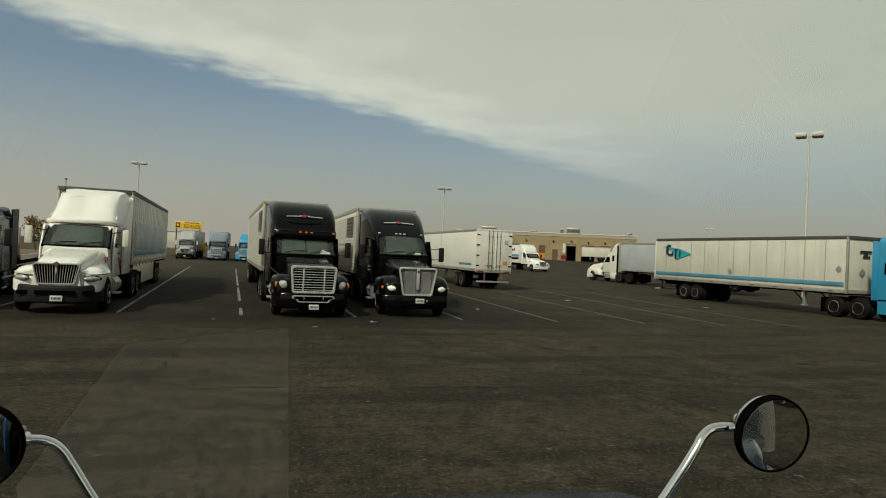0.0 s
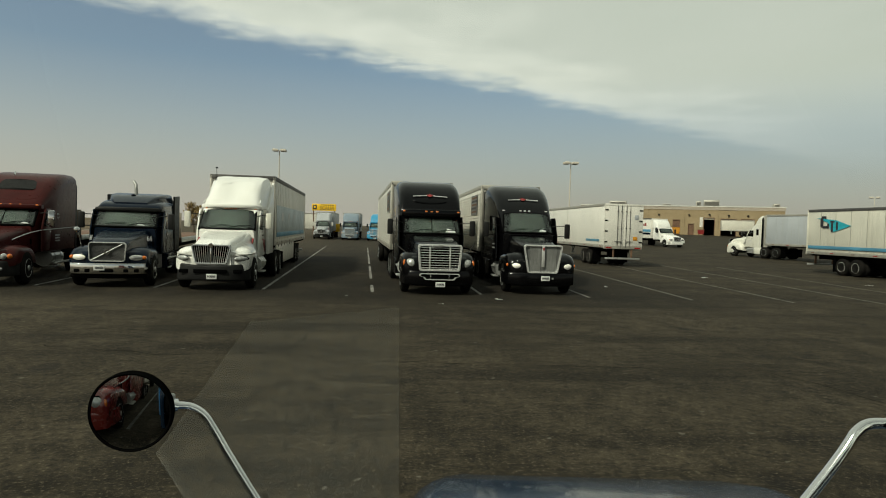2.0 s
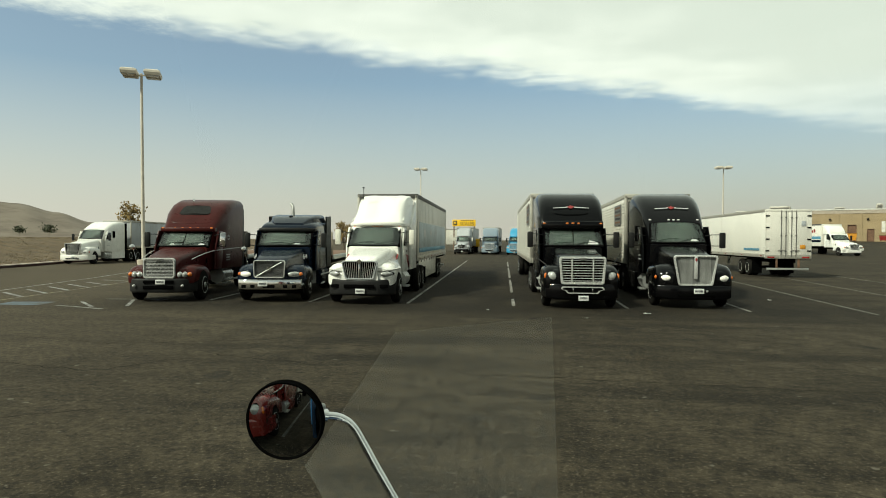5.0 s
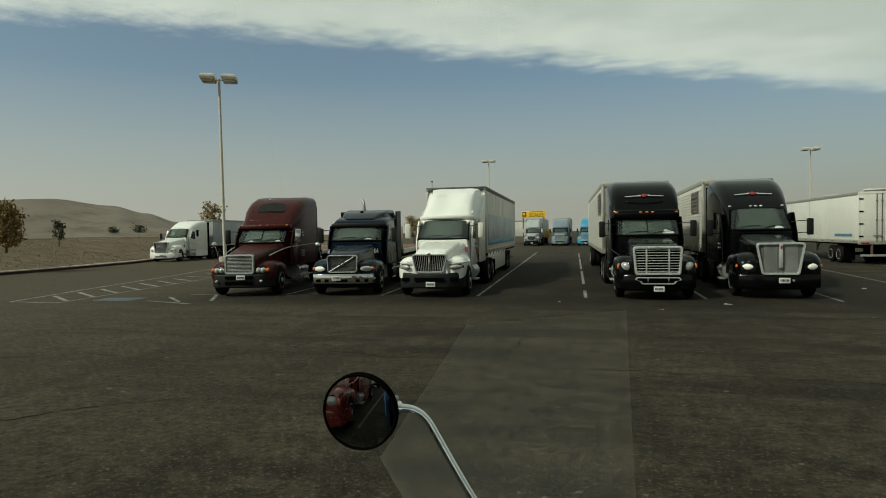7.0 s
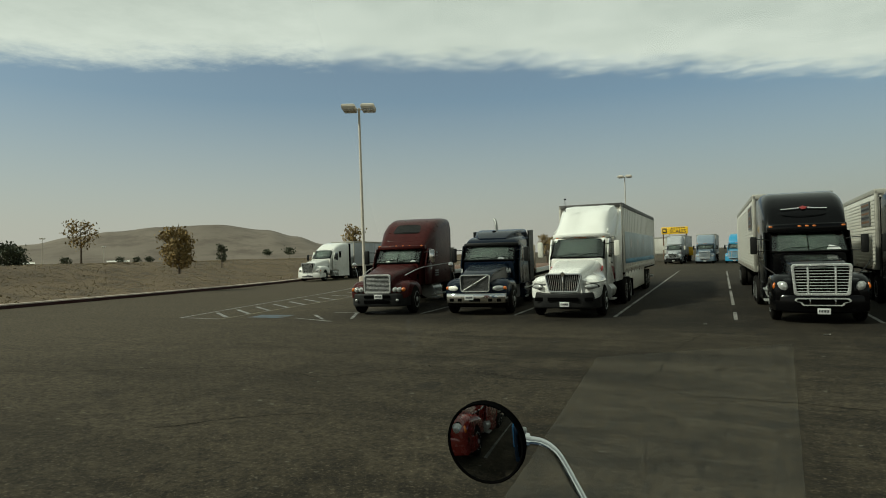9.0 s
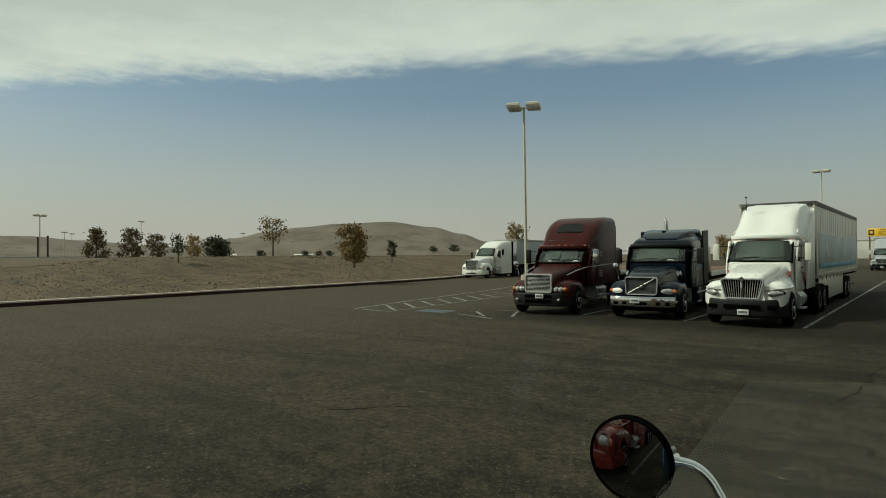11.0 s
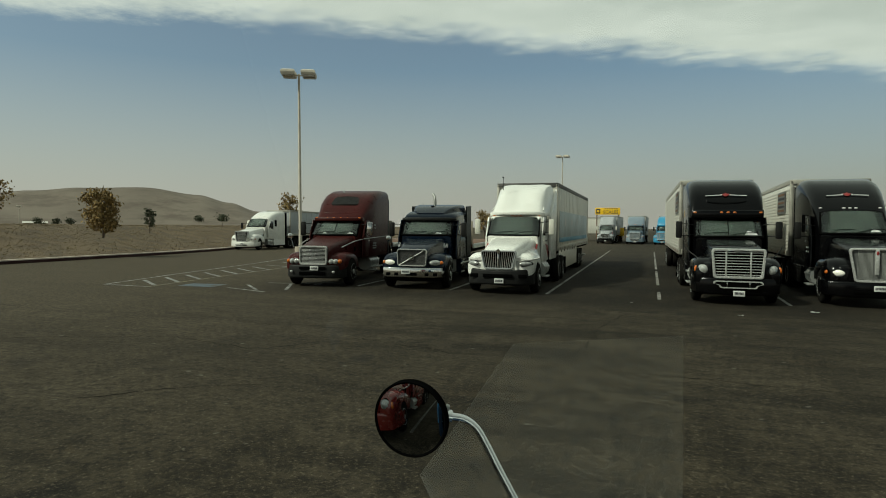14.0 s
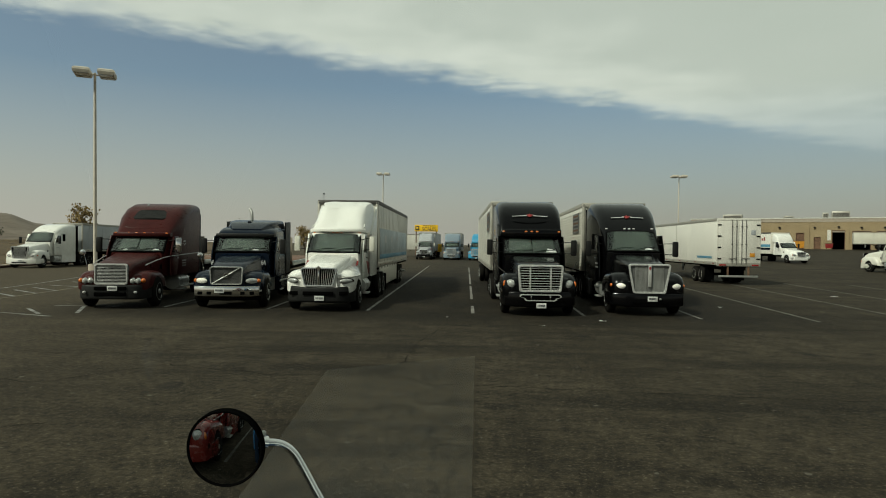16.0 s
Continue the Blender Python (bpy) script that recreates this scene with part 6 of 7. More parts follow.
# ---- lamp posts ----
def lamp_post(x, y, h, label, heads=2, turn=0, lean=0.0, base=True, s=1.0):
    t = thing("lamp_post", pose(x, y, 0, 0, 0, turn), label, "lamp post")
    if base:
        part("footing", lathe_z([(0, 0.36), (0.02, 0.38), (0.86, 0.36), (0.9, 0.33)], 20), "concrete", t)
    k = math.tan(radians(lean))
    part("pole", tube([(0, 0, 0.88 if base else 0), (-k * h * 0.5, 0, h * 0.5), (-k * h, 0, h)], [0.11 * s, 0.09 * s, 0.07 * s], 12), "pole", t)
    a = part("cross_arm", tube([(-k * h - 0.5 * s, 0, h - 0.1), (-k * h + 0.5 * s, 0, h - 0.1)], 0.04 * s, 8), "pole", t)
    for q in range(heads):
        cx = -k * h + (0.62 * s if q % 2 else -0.62 * s)
        cy = (0.0 if heads == 2 else (-0.35 if q < 2 else 0.35)) * s
        bm = skin(bmesh.new(), [[(cx + u * wx, cy + v * wy, h + z) for u, v in ((-1, -1), (1, -1), (1, 1), (-1, 1))] for z, wx, wy in ((-0.16 * s, 0.40 * s, 0.26 * s), (0.0, 0.44 * s, 0.30 * s), (0.12 * s, 0.42 * s, 0.28 * s), (0.18 * s, 0.30 * s, 0.20 * s))])
        hd = part("lamp_head", bm, "pole", t, smooth=False)
        part("diffuser", boxes((cx - 0.36 * s, cx + 0.36 * s, cy - 0.22 * s, cy + 0.22 * s, h - 0.19 * s, h - 0.162 * s)), "lens", hd, smooth=False)
    return t


lamp_post(-21.87, 34.3, 11.8, "tall pale painted lamp post with double heads on concrete footing", 4, 25, 0.5)
lamp_post(-15.8, 101.0, 13.7, "tall pale lamp post with double heads far across the lot", 4, 0, 0, False)
lamp_post(28.6, 91.4, 12.5, "tall pale lamp post with double heads behind the trailers", 4, 0, 0, False)
lamp_post(45.7, 41.6, 14.0, "tall lamp post with double heads behind a white trailer", 4, -50, 0, False)
lamp_post(110.7, 129.1, 11.9, "thin far lamp post near the building", 4, -40, 0, False)


def by_angle(az, d):
    return -math.sin(radians(az)) * d, math.cos(radians(az)) * d


for az, d, h in ((73.18, 150, 10.7), (66.12, 190, 11.9), (58.08, 210, 9.6), (71.57, 230, 10.1), (71.07, 260, 10.6), (53.92, 230, 7.5)):
    x, y = by_angle(az, d)
    lamp_post(x, y, h, "far slim lamp post beyond the dirt bank", 2, -60, 0, False, 1.0 if d > 160 else 1.3)
for az, d, h in ((72.66, 140, 6.3), (73.30, 142, 6.1), (49.10, 100, 7.3)):
    x, y = by_angle(az, d)
    tagged(placed(part("utility_pole", lathe_z([(0, 0.2), (h, 0.17)], 10), "bark" if az > 60 else "pole"), pose(x, y, 0)), "plain upright pole beyond the dirt bank", "pole")


# ---- trees and shrubs ----
def tree(x, y, z, h, w, leaf, seed, label, trunk=0.25, low=0.12, leaves=520, size=0.13, name="tree", open_=0.5, cone=0.0):
    rnd = random.Random(seed)
    t = thing(name, pose(x, y, z), label, "tree" if name == "tree" else "shrub")
    bm = tube([(0, 0, -0.3), (0.02 * h, 0, h * 0.35), (-0.01 * h, 0.01 * h, h * 0.7), (0.0, 0, h * 0.92)], [0.028 * h, 0.02 * h, 0.012 * h, 0.004 * h], 7)
    tips = []
    for k in range(16):
        f = low + (0.85 - low) * k / 15
        a = k * 2.4 + rnd.uniform(-0.4, 0.4)
        spread = w * 0.5 * (0.55 + 0.45 * math.sin(math.pi * min(1, (f - low) / (1 - low) * 0.9 + 0.15))) * rnd.uniform(0.7, 1.1) * (1 + cone * (0.45 - f))
        p0 = Vector((0, 0, h * f))
        p1 = p0 + Vector((math.cos(a) * spread * 0.55, math.sin(a) * spread * 0.55, h * 0.07))
        p2 = p0 + Vector((math.cos(a) * spread, math.sin(a) * spread, h * rnd.uniform(0.08, 0.2)))
        tube([p0, p1, p2], [0.010 * h, 0.006 * h, 0.002 * h], 5, bm)
        tips += [(p1, 0.6), (p2, 0.9), ((p1 + p2) / 2, 0.8)]
    tips.append((Vector((0, 0, h * 0.95)), 0.6))
    tr_ = part("trunk", bm, "bark", t)
    verts, faces = [], []
    for k in range(leaves):
        c, s_ = rnd.choice(tips)
        p = c + Vector((rnd.gauss(0, 1), rnd.gauss(0, 1), rnd.gauss(0, 0.8))) * w * 0.085 * (1 + open_ * 0.3)
        if p.z < h * low * 0.7:
            p.z = h * low * 0.7 + rnd.uniform(0, 0.1) * h
        q = Euler((rnd.uniform(0, 6.3), rnd.uniform(0, 6.3), rnd.uniform(0, 6.3))).to_matrix()
        r = size * rnd.uniform(0.6, 1.4)
        i0 = len(verts)
        verts += [p + q @ Vector(v) for v in ((-r, 0, 0), (0, -r * 0.55, 0.12 * r), (r, 0, 0), (0, r * 0.55, 0.12 * r))]
        faces += [(i0, i0 + 1, i0 + 2, i0 + 3)]
    me = bpy.data.meshes.new("crown")
    me.from_pydata(verts, [], faces)
    me.materials.append(M[leaf])
    part("crown", me, None, t)
    return t


def on_bank(az, d, base, h, *a, **k):
    x, y = by_angle(az, d)
    return tree(x, y, 2.2 + d * math.tan(radians(base)), h, *a, **k)


on_bank(48.26, 48, -0.73, 2.75, 2.1, "leaf_dry", 11, "young round tree with thinning olive-brown leaves on the bank", low=0.02, leaves=3200, size=0.10)
on_bank(44.86, 51, -0.35, 1.45, 0.75, "leaf_dark", 12, "small dark upright shrub on the bank", low=0.1, leaves=420, size=0.08, name="shrub")
on_bank(55.48, 66, 0.20, 3.6, 2.5, "leaf_dry", 13, "slender young tree with sparse brown leaves", low=0.30, leaves=560, size=0.12)
on_bank(63.19, 52, -0.48, 2.05, 1.15, "leaf_dark", 14, "small dark sapling on the bank slope", low=0.25, leaves=360, size=0.09)
on_bank(69.34, 78, -0.46, 3.7, 2.3, "leaf_olive", 15, "bushy olive-green tree behind the bank", low=0.04, leaves=1500, size=0.13, cone=1.5)
on_bank(66.76, 78, -0.42, 3.6, 2.4, "leaf_olive", 16, "bushy olive-green tree with uneven crown behind the bank", low=0.04, leaves=1500, size=0.13, cone=1.2)
on_bank(64.88, 84, -0.29, 3.1, 2.1, "leaf_olive", 17, "low olive-green tree behind the bank", low=0.06, leaves=1200, size=0.12)
on_bank(62.01, 90, -0.25, 3.1, 2.1, "leaf_gold", 18, "small golden-leaved tree behind the bank", low=0.06, leaves=1100, size=0.12)
on_bank(60.13, 118, -0.22, 3.5, 4.8, "leaf_dark", 19, "broad dark green bush behind the bank", low=0.03, leaves=2600, size=0.19, name="shrub")
on_bank(39.15, 62, 0.33, 0.62, 1.15, "leaf_dark", 20, "low dark bush on the bank crest", low=0.02, leaves=320, size=0.08, name="shrub")
on_bank(41.07, 62, 0.34, 0.45, 0.95, "leaf_dark", 21, "low dark spreading bush on the bank crest", low=0.02, leaves=240, size=0.08, name="shrub")
for az, d, z, h, seed, label in ((33.44, 66, 0.45, 4.9, 22, "young tree with brown-green leaves behind the parked truck"), (21.15, 75, -0.5, 4.9, 23, "young tree with brown-green leaves behind the lorries"), (15.92, 80, -0.9, 5.3, 24, "young brown-leaved tree behind the lorries")):
    x, y = by_angle(az, d)
    tree(x, y, z, h, 1.8, "leaf_dry", seed, label, low=0.48, leaves=800, size=0.12)
for k, (az, d) in enumerate(((56.6, 200), (52.7, 220), (51.5, 240), (50.6, 230))):
    on_bank(az, d, -0.05, 1.9, 2.8, "leaf_dark", 30 + k, "far low dark shrub on the plain", low=0.02, leaves=260, size=0.25, name="shrub")


def fence():
    x, y = by_angle(73.5, 118)
    t = thing("fence", pose(x, y, 0, 0, 0, 62), "long low white rail fence beyond the bank", "fence")
    for z in (1.75, 2.15):
        part("rail", boxes((-16, 10, -0.05, 0.05, z, z + 0.16)), "whitemark", t, smooth=False)
    for k in range(11):
        part("post", boxes((-16 + 2.6 * k - 0.08, -16 + 2.6 * k + 0.08, -0.08, 0.08, 0, 2.4)), "whitemark", t, smooth=False)
    return t


fence()
for az, d, w in ((52.9, 330, 9.0), (59.6, 300, 10.0)):
    x, y = by_angle(az, d)
    t = thing("shed", pose(x, y, 0, 0, 0, az), "small white-roofed shed on the far plain", "shed")
    part("wall", boxes((-w / 2, w / 2, -2, 2, 0, 2.6)), "wall", t, smooth=False)
    part("roof", skin(bmesh.new(), [[(u, -2.3, 2.6), (u, 0, 3.3), (u, 2.3, 2.6)] for u in (-w / 2 - 0.3, w / 2 + 0.3)]), "roofwhite", t, smooth=False)


# ---- truck-shop building ----
def building():
    m = pose(70.8, 181.5, 2.5, 0, 0, -27.1)
    t = thing("shop_building", m, "long tan block workshop with open bay doors and white roof edge", "building")
    X0, W, D, H = -10.0, 45.6, 40.0, 8.0
    # openings along the front: (x0, x1, height, open)
    bays = [(16.6, 18.6, 4.2, False), (20.8, 22.4, 3.1, False), (24.9, 27.9, 4.9, True), (29.4, 33.5, 4.7, True), (34.6, 38.2, 4.7, True), (39.6, 43.4, 4.7, True)]
    x = X0
    for x0, x1, h, is_open in bays:
        part("front_wall", boxes((x, x0, 0, 0.4, -1, H)), "wall", t, smooth=False)
        part("lintel", boxes((x0, x1, 0, 0.4, h, H)), "wall", t, smooth=False)
        if is_open:
            # bay walls near black: the shade inside is put into their colour
            part("bay_inside", boxes((x0 - 0.3, x1 + 0.3, 9.0, 9.3, -1, h + 0.3), (x0 - 0.3, x0, 0.4, 9.0, -1, h + 0.3), (x1, x1 + 0.3, 0.4, 9.0, -1, h + 0.3), (x0, x1, 0.4, 9.0, h, h + 0.3)), "dark", t, smooth=False)
            r = part("raised_door", boxes((x0 + 0.12, x1 - 0.12, 0.12, 0.2, h - 0.55, h - 0.1)), "concrete", t, smooth=False)
        else:
            part("door", boxes((x0 + 0.1, x1 - 0.1, 0.14, 0.22, -1, h - 0.1)), "rusty", t, smooth=False)
        part("door_frame", boxes((x0, x0 + 0.14, -0.06, 0.1, -1, h), (x1 - 0.14, x1, -0.06, 0.1, -1, h), (x0 + 0.14, x1 - 0.14, -0.06, 0.1, h - 0.14, h)), "rusty", t, smooth=False)
        if is_open:
            part("wall_lamp", ellipsoid(((x0 + x1) / 2, -0.3, h + 0.9), (0.3, 0.3, 0.22)), "plastic", t)
        x = x1
    part("front_wall", boxes((x, W, 0, 0.4, -1, H)), "wall", t, smooth=False)
    part("end_wall", boxes((X0, X0 + 0.4, 0.4, D, -1, H)), "wall", t, smooth=False)
    part("end_wall", boxes((W - 0.4, W, 0.4, D, -1, H)), "wall", t, smooth=False)
    part("back_wall", boxes((X0 + 0.4, W - 0.4, D - 0.4, D, -1, H)), "wall", t, smooth=False)
    part("roof", boxes((X0 - 0.2, W + 0.2, -0.2, D + 0.2, H, H + 0.25)), "roofwhite", t, smooth=False)
    part("parapet_trim", boxes((X0 - 0.1, W + 0.1, -0.1, -0.004, H - 0.9, H - 0.05)), "concrete", t, smooth=False)
    # white panel: the bright open strip beside the bay, put into colour
    part("open_strip_panel", boxes((23.9, 24.7, -0.05, -0.004, 2.2, 5.0)), "roofwhite", t, smooth=False)
    for xx in (-4.0, 3.0, 9.5, 14.5, 19.6, 28.6, 34.05, 38.9, 44.4):
        part("pilaster", boxes((xx - 0.2, xx + 0.2, -0.16, -0.004, -1, H - 0.9)), "wall", t, smooth=False)
    for xx in (11.5, 19.8):
        part("wall_lamp", ellipsoid((xx + 1.2, -0.3, 5.6), (0.3, 0.25, 0.22)), "plastic", t)
    for xx, w, h in ((-2, 5.0, 1.3), (13.5, 2.4, 0.7), (22.8, 1.4, 1.5), (24.9, 4.2, 1.9), (43.2, 1.6, 1.0)):
        u = part("roof_unit", box(bmesh.new(), xx, xx + w, 4, 8, H + 0.25, H + 0.25 + h, 0.1), "rail", t)
        part("unit_louvre", boxes(*[(xx + 0.2, xx + w - 0.2, 3.9, 3.99, H + 0.45 + 0.22 * k, H + 0.55 + 0.22 * k) for k in range(max(1, int(h / 0.3)))]), "darkrail", u, smooth=False)
    return m


BM = building()
trailer(BM @ pose(29.2, -6.0, 0, 0, 0, -88), 8.2, "trailer_old", "white box trailer parked across an open bay", thin=True, legs=True)


def bin_thing(name, x, w, h, material, label, category):
    t = thing(name, BM @ pose(x, -4, 0), label, category)
    part("body", skin(bmesh.new(), [[(-w / 2 * k, -1.0 * k, z), (w / 2 * k, -1.0 * k, z), (w / 2 * k, 1.0 * k, z), (-w / 2 * k, 1.0 * k, z)] for z, k in ((0.1, 0.85), (h * 0.8, 1.0), (h, 1.0))]), material, t, smooth=False)
    part("rim", boxes((-w / 2 - 0.1, w / 2 + 0.1, -1.1, 1.1, h, h + 0.12)), "rusty", t, smooth=False)
    for s in (-1, 1):
        part("skid", boxes((s * w * 0.3 - 0.1, s * w * 0.3 + 0.1, -0.9, 0.9, 0, 0.12)), "rubber", t, smooth=False)


bin_thing("waste_skip", 17.4, 2.6, 1.9, "orange", "yellow-orange metal skip by the workshop wall", "skip")
bin_thing("waste_skip", 24.2, 1.7, 1.3, "redmark", "dull red metal skip by the bay door", "skip")


# ---- weighbridge sign ----
def scale_sign():
    t = thing("sign", pose(-8.9, 104, 0.45, 0, 0, 0), "wide yellow sign on two posts reading SCALES", "sign")
    part("panel", box(bmesh.new(), -1.95, 1.95, -0.12, 0.12, 4.0, 5.1, 0.03), "yellow", t)
    for x in (-1.7, 1.7):
        part("post", tube([(x, 0.2, 0), (x, 0.2, 5.0)], 0.09, 8), "rusty", t)
    part("lettering", text_mesh("lettering", "SCALES", 0.72, "ink", 0.008), None, t, "bold black lettering", pose(0.5, -0.13, 4.38, 90) @ Matrix.Diagonal((1.0, 1.15, 1, 1)))
    part("mark_block", box(bmesh.new(), -1.8, -1.15, -0.135, -0.121, 4.17, 4.93, 0.004), "ink", t)
    part("mark_centre", box(bmesh.new(), -1.65, -1.3, -0.142, -0.1355, 4.37, 4.73, 0.003), "yellow", t)
    part("name_bars", boxes(*[(-0.5 + 0.36 * k, -0.25 + 0.36 * k, -0.13, -0.1205, 4.86, 5.0) for k in range(6)]), "ink", t, smooth=False)
    part("side_panel", box(bmesh.new(), 1.1, 2.6, 0.3, 0.5, 0.6, 1.9, 0.02), "yellow", t)


scale_sign()


# ---- own lorry: bonnet, wings and bonnet mirrors in front of the windscreen ----
OWN = pose(0.68, 0.0, 0.012, 0, 0, -5.6)


def own_truck():
    t = thing("camera_truck", OWN, "deep blue truck bonnet with chrome bonnet mirrors", "truck")
    secs = []
    for y, w, z in ((0.75, 0.98, 1.40), (1.1, 0.94, 1.37), (1.5, 0.86, 1.315), (1.85, 0.80, 1.275), (2.15, 0.74, 1.235), (2.36, 0.68, 1.17), (2.46, 0.66, 1.05), (2.5, 0.6, 0.85)):
        secs.append((y, w + 0.05, w, 0.60, z, 0.14, 0.05))
    b = part("bonnet", loft_y(secs), "ownblue", t)
    for s in (-1, 1):
        w = part("wing", slab_yz([(-y, z) for y, z in fender_profile(-1.05, 1.30, 1.05)], s * 0.62, s * 1.2, 0.14), "ownblue", t, m=pose(0, 1.35, 0) @ Matrix.Diagonal((1, 1, 0.93, 1)))
        part("wing_flash", ellipsoid((s * 1.16, 0.75, 1.02), (0.05, 0.30, 0.10)), "ownstripe", w)
        wheel(t, s * 1.05, 1.35, False)
    part("bumper", beam_x([(-1.2, 2.0, 2.3, 0.35, 0.75), (-0.8, 2.3, 2.6, 0.33, 0.75), (0.8, 2.3, 2.6, 0.33, 0.75), (1.2, 2.0, 2.3, 0.35, 0.75)]), "chrome", t)
    part("cowl", box(bmesh.new(), -1.05, 1.05, 0.35, 0.76, 0.8, 1.36, 0.05), "plastic", t)
    # cab round the eye: floor, back wall, roof, doors, dashboard and windscreen
    part("cab_floor", boxes((-1.42, 1.1, -1.9, 0.35, 0.75, 0.85)), "chassis", t, smooth=False)
    part("cab_back_wall", boxes((-1.48, 1.15, -1.95, -1.9, 0.8, 2.9)), "rubber", t, smooth=False)
    # unseen roof, added to keep direct sun off the dashboard sheet
    part("cab_roof", box(bmesh.new(), -1.48, 1.15, -1.95, 0.14, 2.93, 3.0, 0.03), "ownblue", t)
    # unseen black sheet added under the roof against streaks in the windscreen
    part("roof_glint_block", boxes((-1.42, 1.09, -1.9, 0.13, 2.90, 2.926)), "rubber", t, smooth=False)
    part("dashboard", box(bmesh.new(), -1.41, 1.06, -0.12, 0.70, 1.18, 1.37, 0.04), "rubber", t, "dark moulded dashboard top")
    for s, x in ((-1, -1.45), (1, 1.12)):
        d = part("door", box(bmesh.new(), x - 0.03, x + 0.03, -1.9, 0.35, 0.8, 1.56, 0.012), "ownblue", t)
        # solid panel in place of the side window, added to block sun
        part("side_sun_block", boxes((x - 0.025, x + 0.025, -1.9, 0.10, 1.575, 2.9)), "rubber", t, "unseen dark panel closing the side window against sun", smooth=False)
        # black panel added inside the door so its gloss isn't mirrored
        part("door_glint_block", boxes((x - s * 0.045 - 0.01, x - s * 0.045 + 0.01, -1.9, 0.34, 0.86, 1.57)), "rubber", d, "unseen black panel keeping door glints off the windscreen", smooth=False)
        part("lower_flash", boxes((x + s * 0.035 - 0.006, x + s * 0.035 + 0.006, -1.4, 0.3, 1.05, 1.5)), "ownstripe", d, smooth=False)
        wheel(t, s * 1.1, -3.2, True)
        part("frame_rail", boxes((s * 0.42 - 0.05, s * 0.42 + 0.05, -4.0, 2.2, 0.72, 0.98)), "chassis", t, smooth=False)
    ws = bmesh.new()
    ws.faces.new([ws.verts.new((x, 0.80 - (z - 1.39) * math.tan(radians(24)), z)) for x, z in ((-1.02, 1.30), (1.1, 1.30), (1.1, 2.92), (-1.02, 2.92))])
    ws.normal_update()
    if ws.faces[:][0].normal.y > 0:
        bmesh.ops.reverse_faces(ws, faces=ws.faces[:])
    me = bpy.data.meshes.new("windscreen")
    ws.to_mesh(me)
    ws.free()
    me.materials.append(M["clear_pane"])
    pane = part("windscreen", me, None, t, "clear windscreen with faint dashboard reflections")
    pane.visible_shadow = False
    return t


own = own_truck()
OWN_INV = OWN.inverted()
# pale sheet lying on the dashboard, mirrored faintly in the windscreen
mat_sheet = skin(bmesh.new(), [[(x, y, z) for x, y in ((-0.07, 0.06), (0.02, 0.62), (-0.36, 0.62), (-0.51, 0.49), (-0.42, 0.15))] for z in (1.384, 1.390)])
tagged(part("dashboard_sheet", mat_sheet, "sheet", smooth=False), "pale grey paper sheet lying on the dashboard", "paper")


def bonnet_mirror(centre, arm, aim, foot, dia=0.222):
    """Round convex mirror with a chrome shell on a bent chrome arm."""
    c = Vector(centre)
    fwd = (Vector(aim) - c).normalized()
    q = fwd.to_track_quat("Z", "Y").to_matrix().to_4x4()
    m = OWN_INV @ Matrix.Translation(c) @ q
    r = dia / 2
    shell = part("mirror_shell", lathe_z([(0.004, r), (-0.01, r * 1.01), (-0.03, r * 0.96), (-0.055, r * 0.72), (-0.07, r * 0.4), (-0.074, 0.005)], 40), "chrome", own, "round chrome mirror housing", m)
    bm = bmesh.new()
    rings = []
    for rr, z in ((r * 1.012, -0.012), (r * 1.012, 0.012), (r * 0.99, 0.018), (r * 0.945, 0.016), (r * 0.935, 0.005)):
        rings.append([(rr * math.cos(2 * math.pi * k / 48), rr * math.sin(2 * math.pi * k / 48), z) for k in range(48)])
    vs = [[bm.verts.new(p) for p in g] for g in rings]
    for a, b in zip(vs, vs[1:] + vs[:1]):
        for k in range(48):
            bm.faces.new((a[k], a[(k + 1) % 48], b[(k + 1) % 48], b[k]))
    part("mirror_rim", bm, "rubber", shell, "black rubber rim")
    bm = bmesh.new()
    R_, n = 0.80, 48
    prev = None
    top = bm.verts.new((0, 0, 0.022))
    rg = r * 0.95
    for i in range(1, 15):
        rr = rg * i / 14
        z = 0.022 - (R_ - math.sqrt(R_ * R_ - rr * rr))
        ring = [bm.verts.new((rr * math.cos(2 * math.pi * k / n), rr * math.sin(2 * math.pi * k / n), z)) for k in range(n)]
        for k in range(n):
            if prev is None:
                bm.faces.new((top, ring[k], ring[(k + 1) % n]))
            else:
                bm.faces.new((prev[k], ring[k], ring[(k + 1) % n], prev[(k + 1) % n]))
        prev = ring
    me = mesh_of("mirror_glass", bm, "mirror", True, 80)
    part("mirror_glass", me, None, shell, "convex mirror glass")
    run = Vector(arm[-1]) - Vector(arm[-2])
    pts = [OWN_INV @ Vector(p) for p in arm + [Vector(arm[-1]) + run, foot]]
    a = part("mirror_arm", tube(spline(pts, 6), 0.0145, 14), "chrome", own, "bent chrome mirror arm")
    d = (pts[1] - pts[0]).normalized()
    part("arm_clamp", tube([pts[0] - d * 0.012, pts[0] + d * 0.012], 0.024, 12), "chrome", a)
    part("arm_bolt", ellipsoid(pts[0] + Vector((0, 0, 0.03)), (0.010, 0.010, 0.012), 0, 8, 6), "steel", a)
    part("arm_foot", lathe_z([(-0.02, 0.05), (0.01, 0.05), (0.03, 0.02)], 14), "chrome", a, m=Matrix.Translation(pts[-1]))


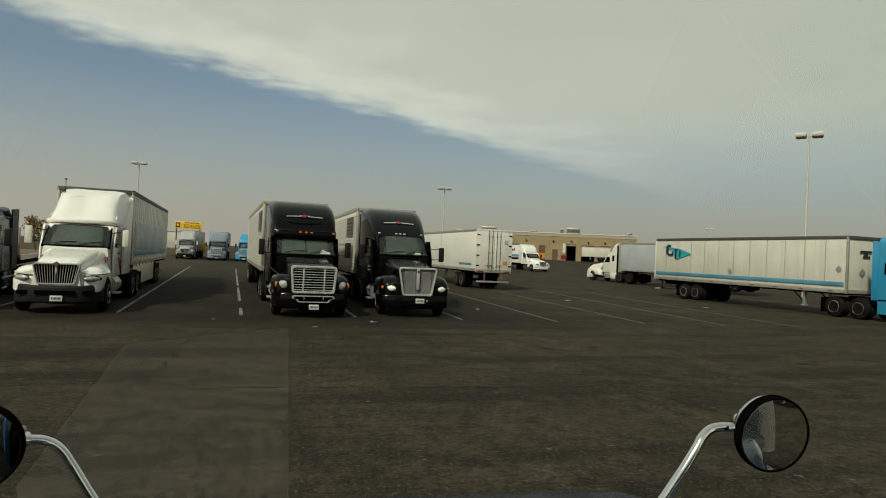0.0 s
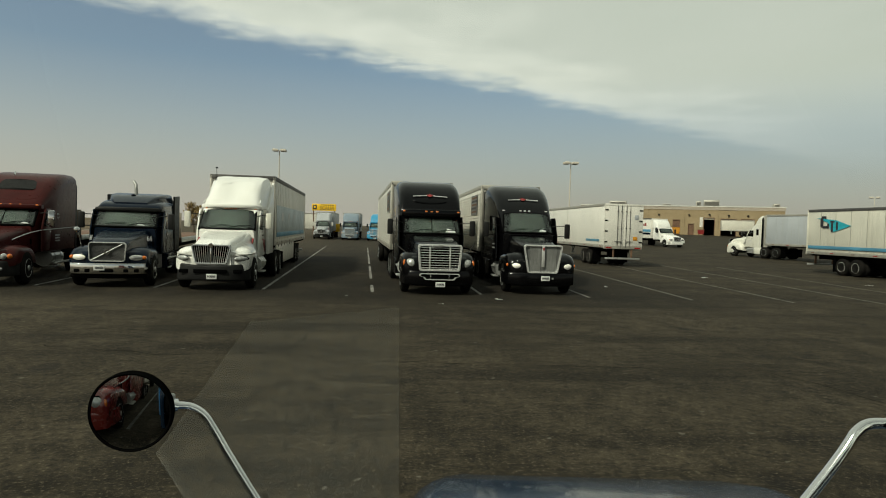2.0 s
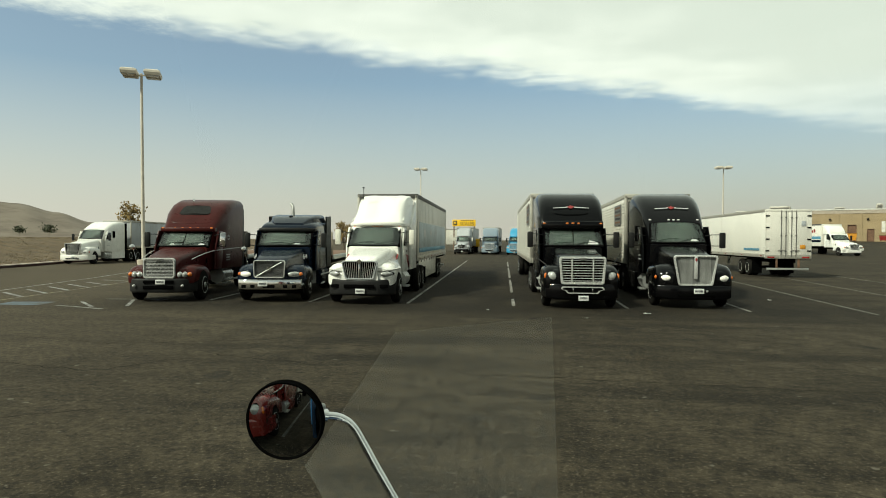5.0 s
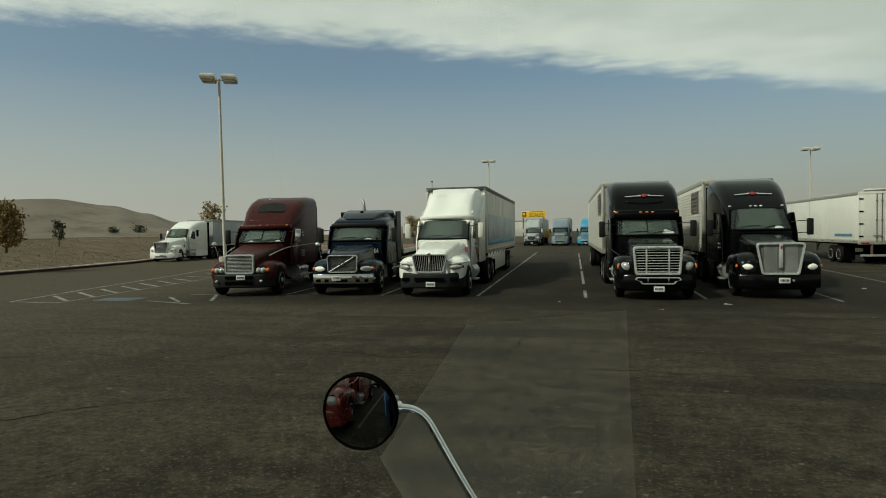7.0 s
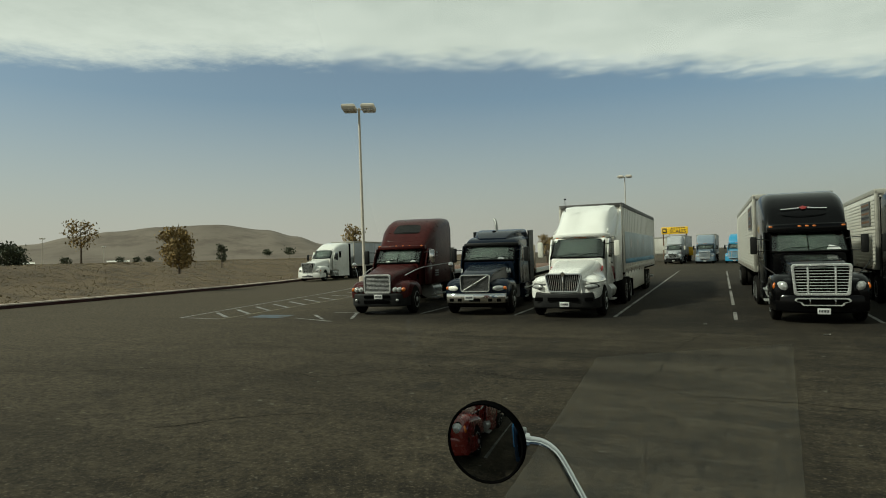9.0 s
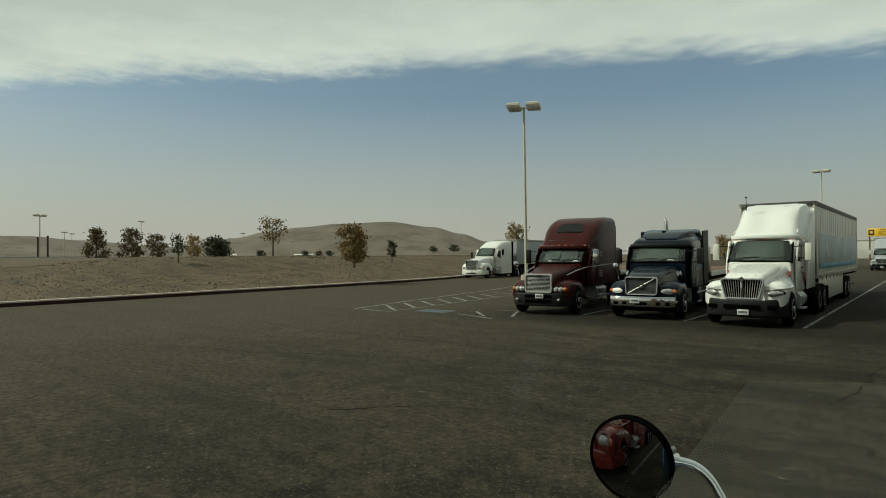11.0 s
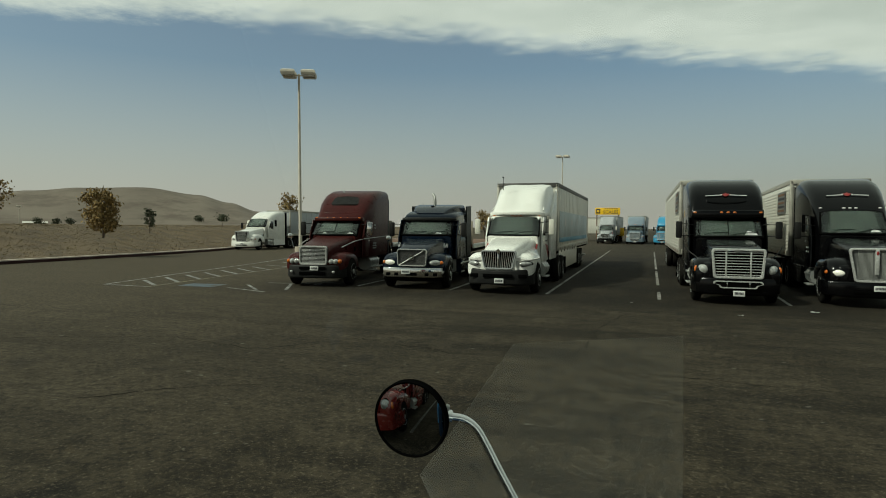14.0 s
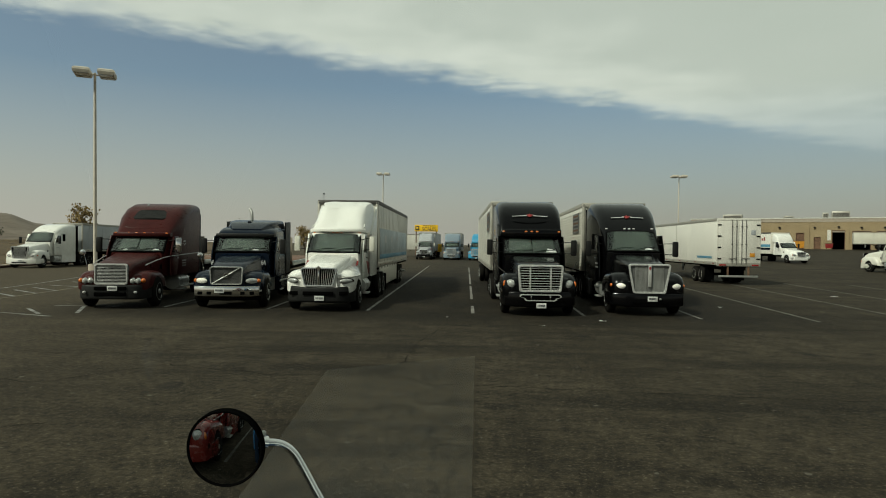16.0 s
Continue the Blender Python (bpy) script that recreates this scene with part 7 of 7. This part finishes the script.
bonnet_mirror((-0.746, 1.904, 1.595), [(-0.642, 1.962, 1.595), (-0.596, 1.994, 1.582), (-0.556, 2.007, 1.552), (-0.523, 2.010, 1.501), (-0.474, 2.003, 1.421), (-0.398, 1.991, 1.305)], (-0.73, 0.129, 1.55), (-0.255, 1.969, 1.025), 0.25)
bonnet_mirror((1.486, 1.341, 1.703), [(1.406, 1.395, 1.709), (1.341, 1.413, 1.705), (1.302, 1.414, 1.683), (1.272, 1.411, 1.644), (1.232, 1.410, 1.590), (1.178, 1.412, 1.519)], (1.257, -0.177, 1.586), (1.106, 1.409, 1.410), 0.228)

# neighbours seen in the bonnet mirrors
RED = pose(-3.3, -1.0, 0, 0, 0, 176)
red = tractor_black_sleeper(RED, "bright red sleeper truck parked alongside", "red", "h9", False)
trailer(RED @ pose(0, 4.75, 0), 14.0, "trailer_old", "dusty white box trailer behind a red truck", legs=False, thin=True)
trailer(pose(9.5, -7.0, 0, 0, 0, 174), 15.5, "trailer", "white box trailer parked behind the camera truck", seams=1.2)
for x in (2.5, -1.9):
    strip([(x, -1), (x + 0.2, -12), (x + 0.4, -22)], 0.12, 0.005, "stall_line", "line_faint", "worn white painted parking line on asphalt")


# ---- litter ----
for k, (x, y, s) in enumerate(((3.80, 18.90, 0.10), (23.73, 27.60, 0.17), (-0.90, 19.22, 0.04), (9.21, 24.10, 0.07), (16.89, 30.45, 0.15), (1.86, 17.51, 0.07))):
    rnd = random.Random(k)
    bm = bmesh.new()
    g = [[bm.verts.new((s * (i - 1.5) * 0.7 + rnd.uniform(-0.2, 0.2) * s, s * (j - 1) * 0.7 + rnd.uniform(-0.2, 0.2) * s, 0.012 + rnd.uniform(0, 0.35) * s)) for i in range(4)] for j in range(3)]
    for j in range(2):
        for i in range(3):
            bm.faces.new((g[j][i], g[j][i + 1], g[j + 1][i + 1], g[j + 1][i]))
    bmesh.ops.solidify(bm, geom=bm.faces[:], thickness=0.006)
    tagged(placed(part("paper_scrap", bm, "plate", smooth=False), pose(x, y, 0.004)), "crumpled scrap of white paper on the asphalt", "litter", "litter on the asphalt")
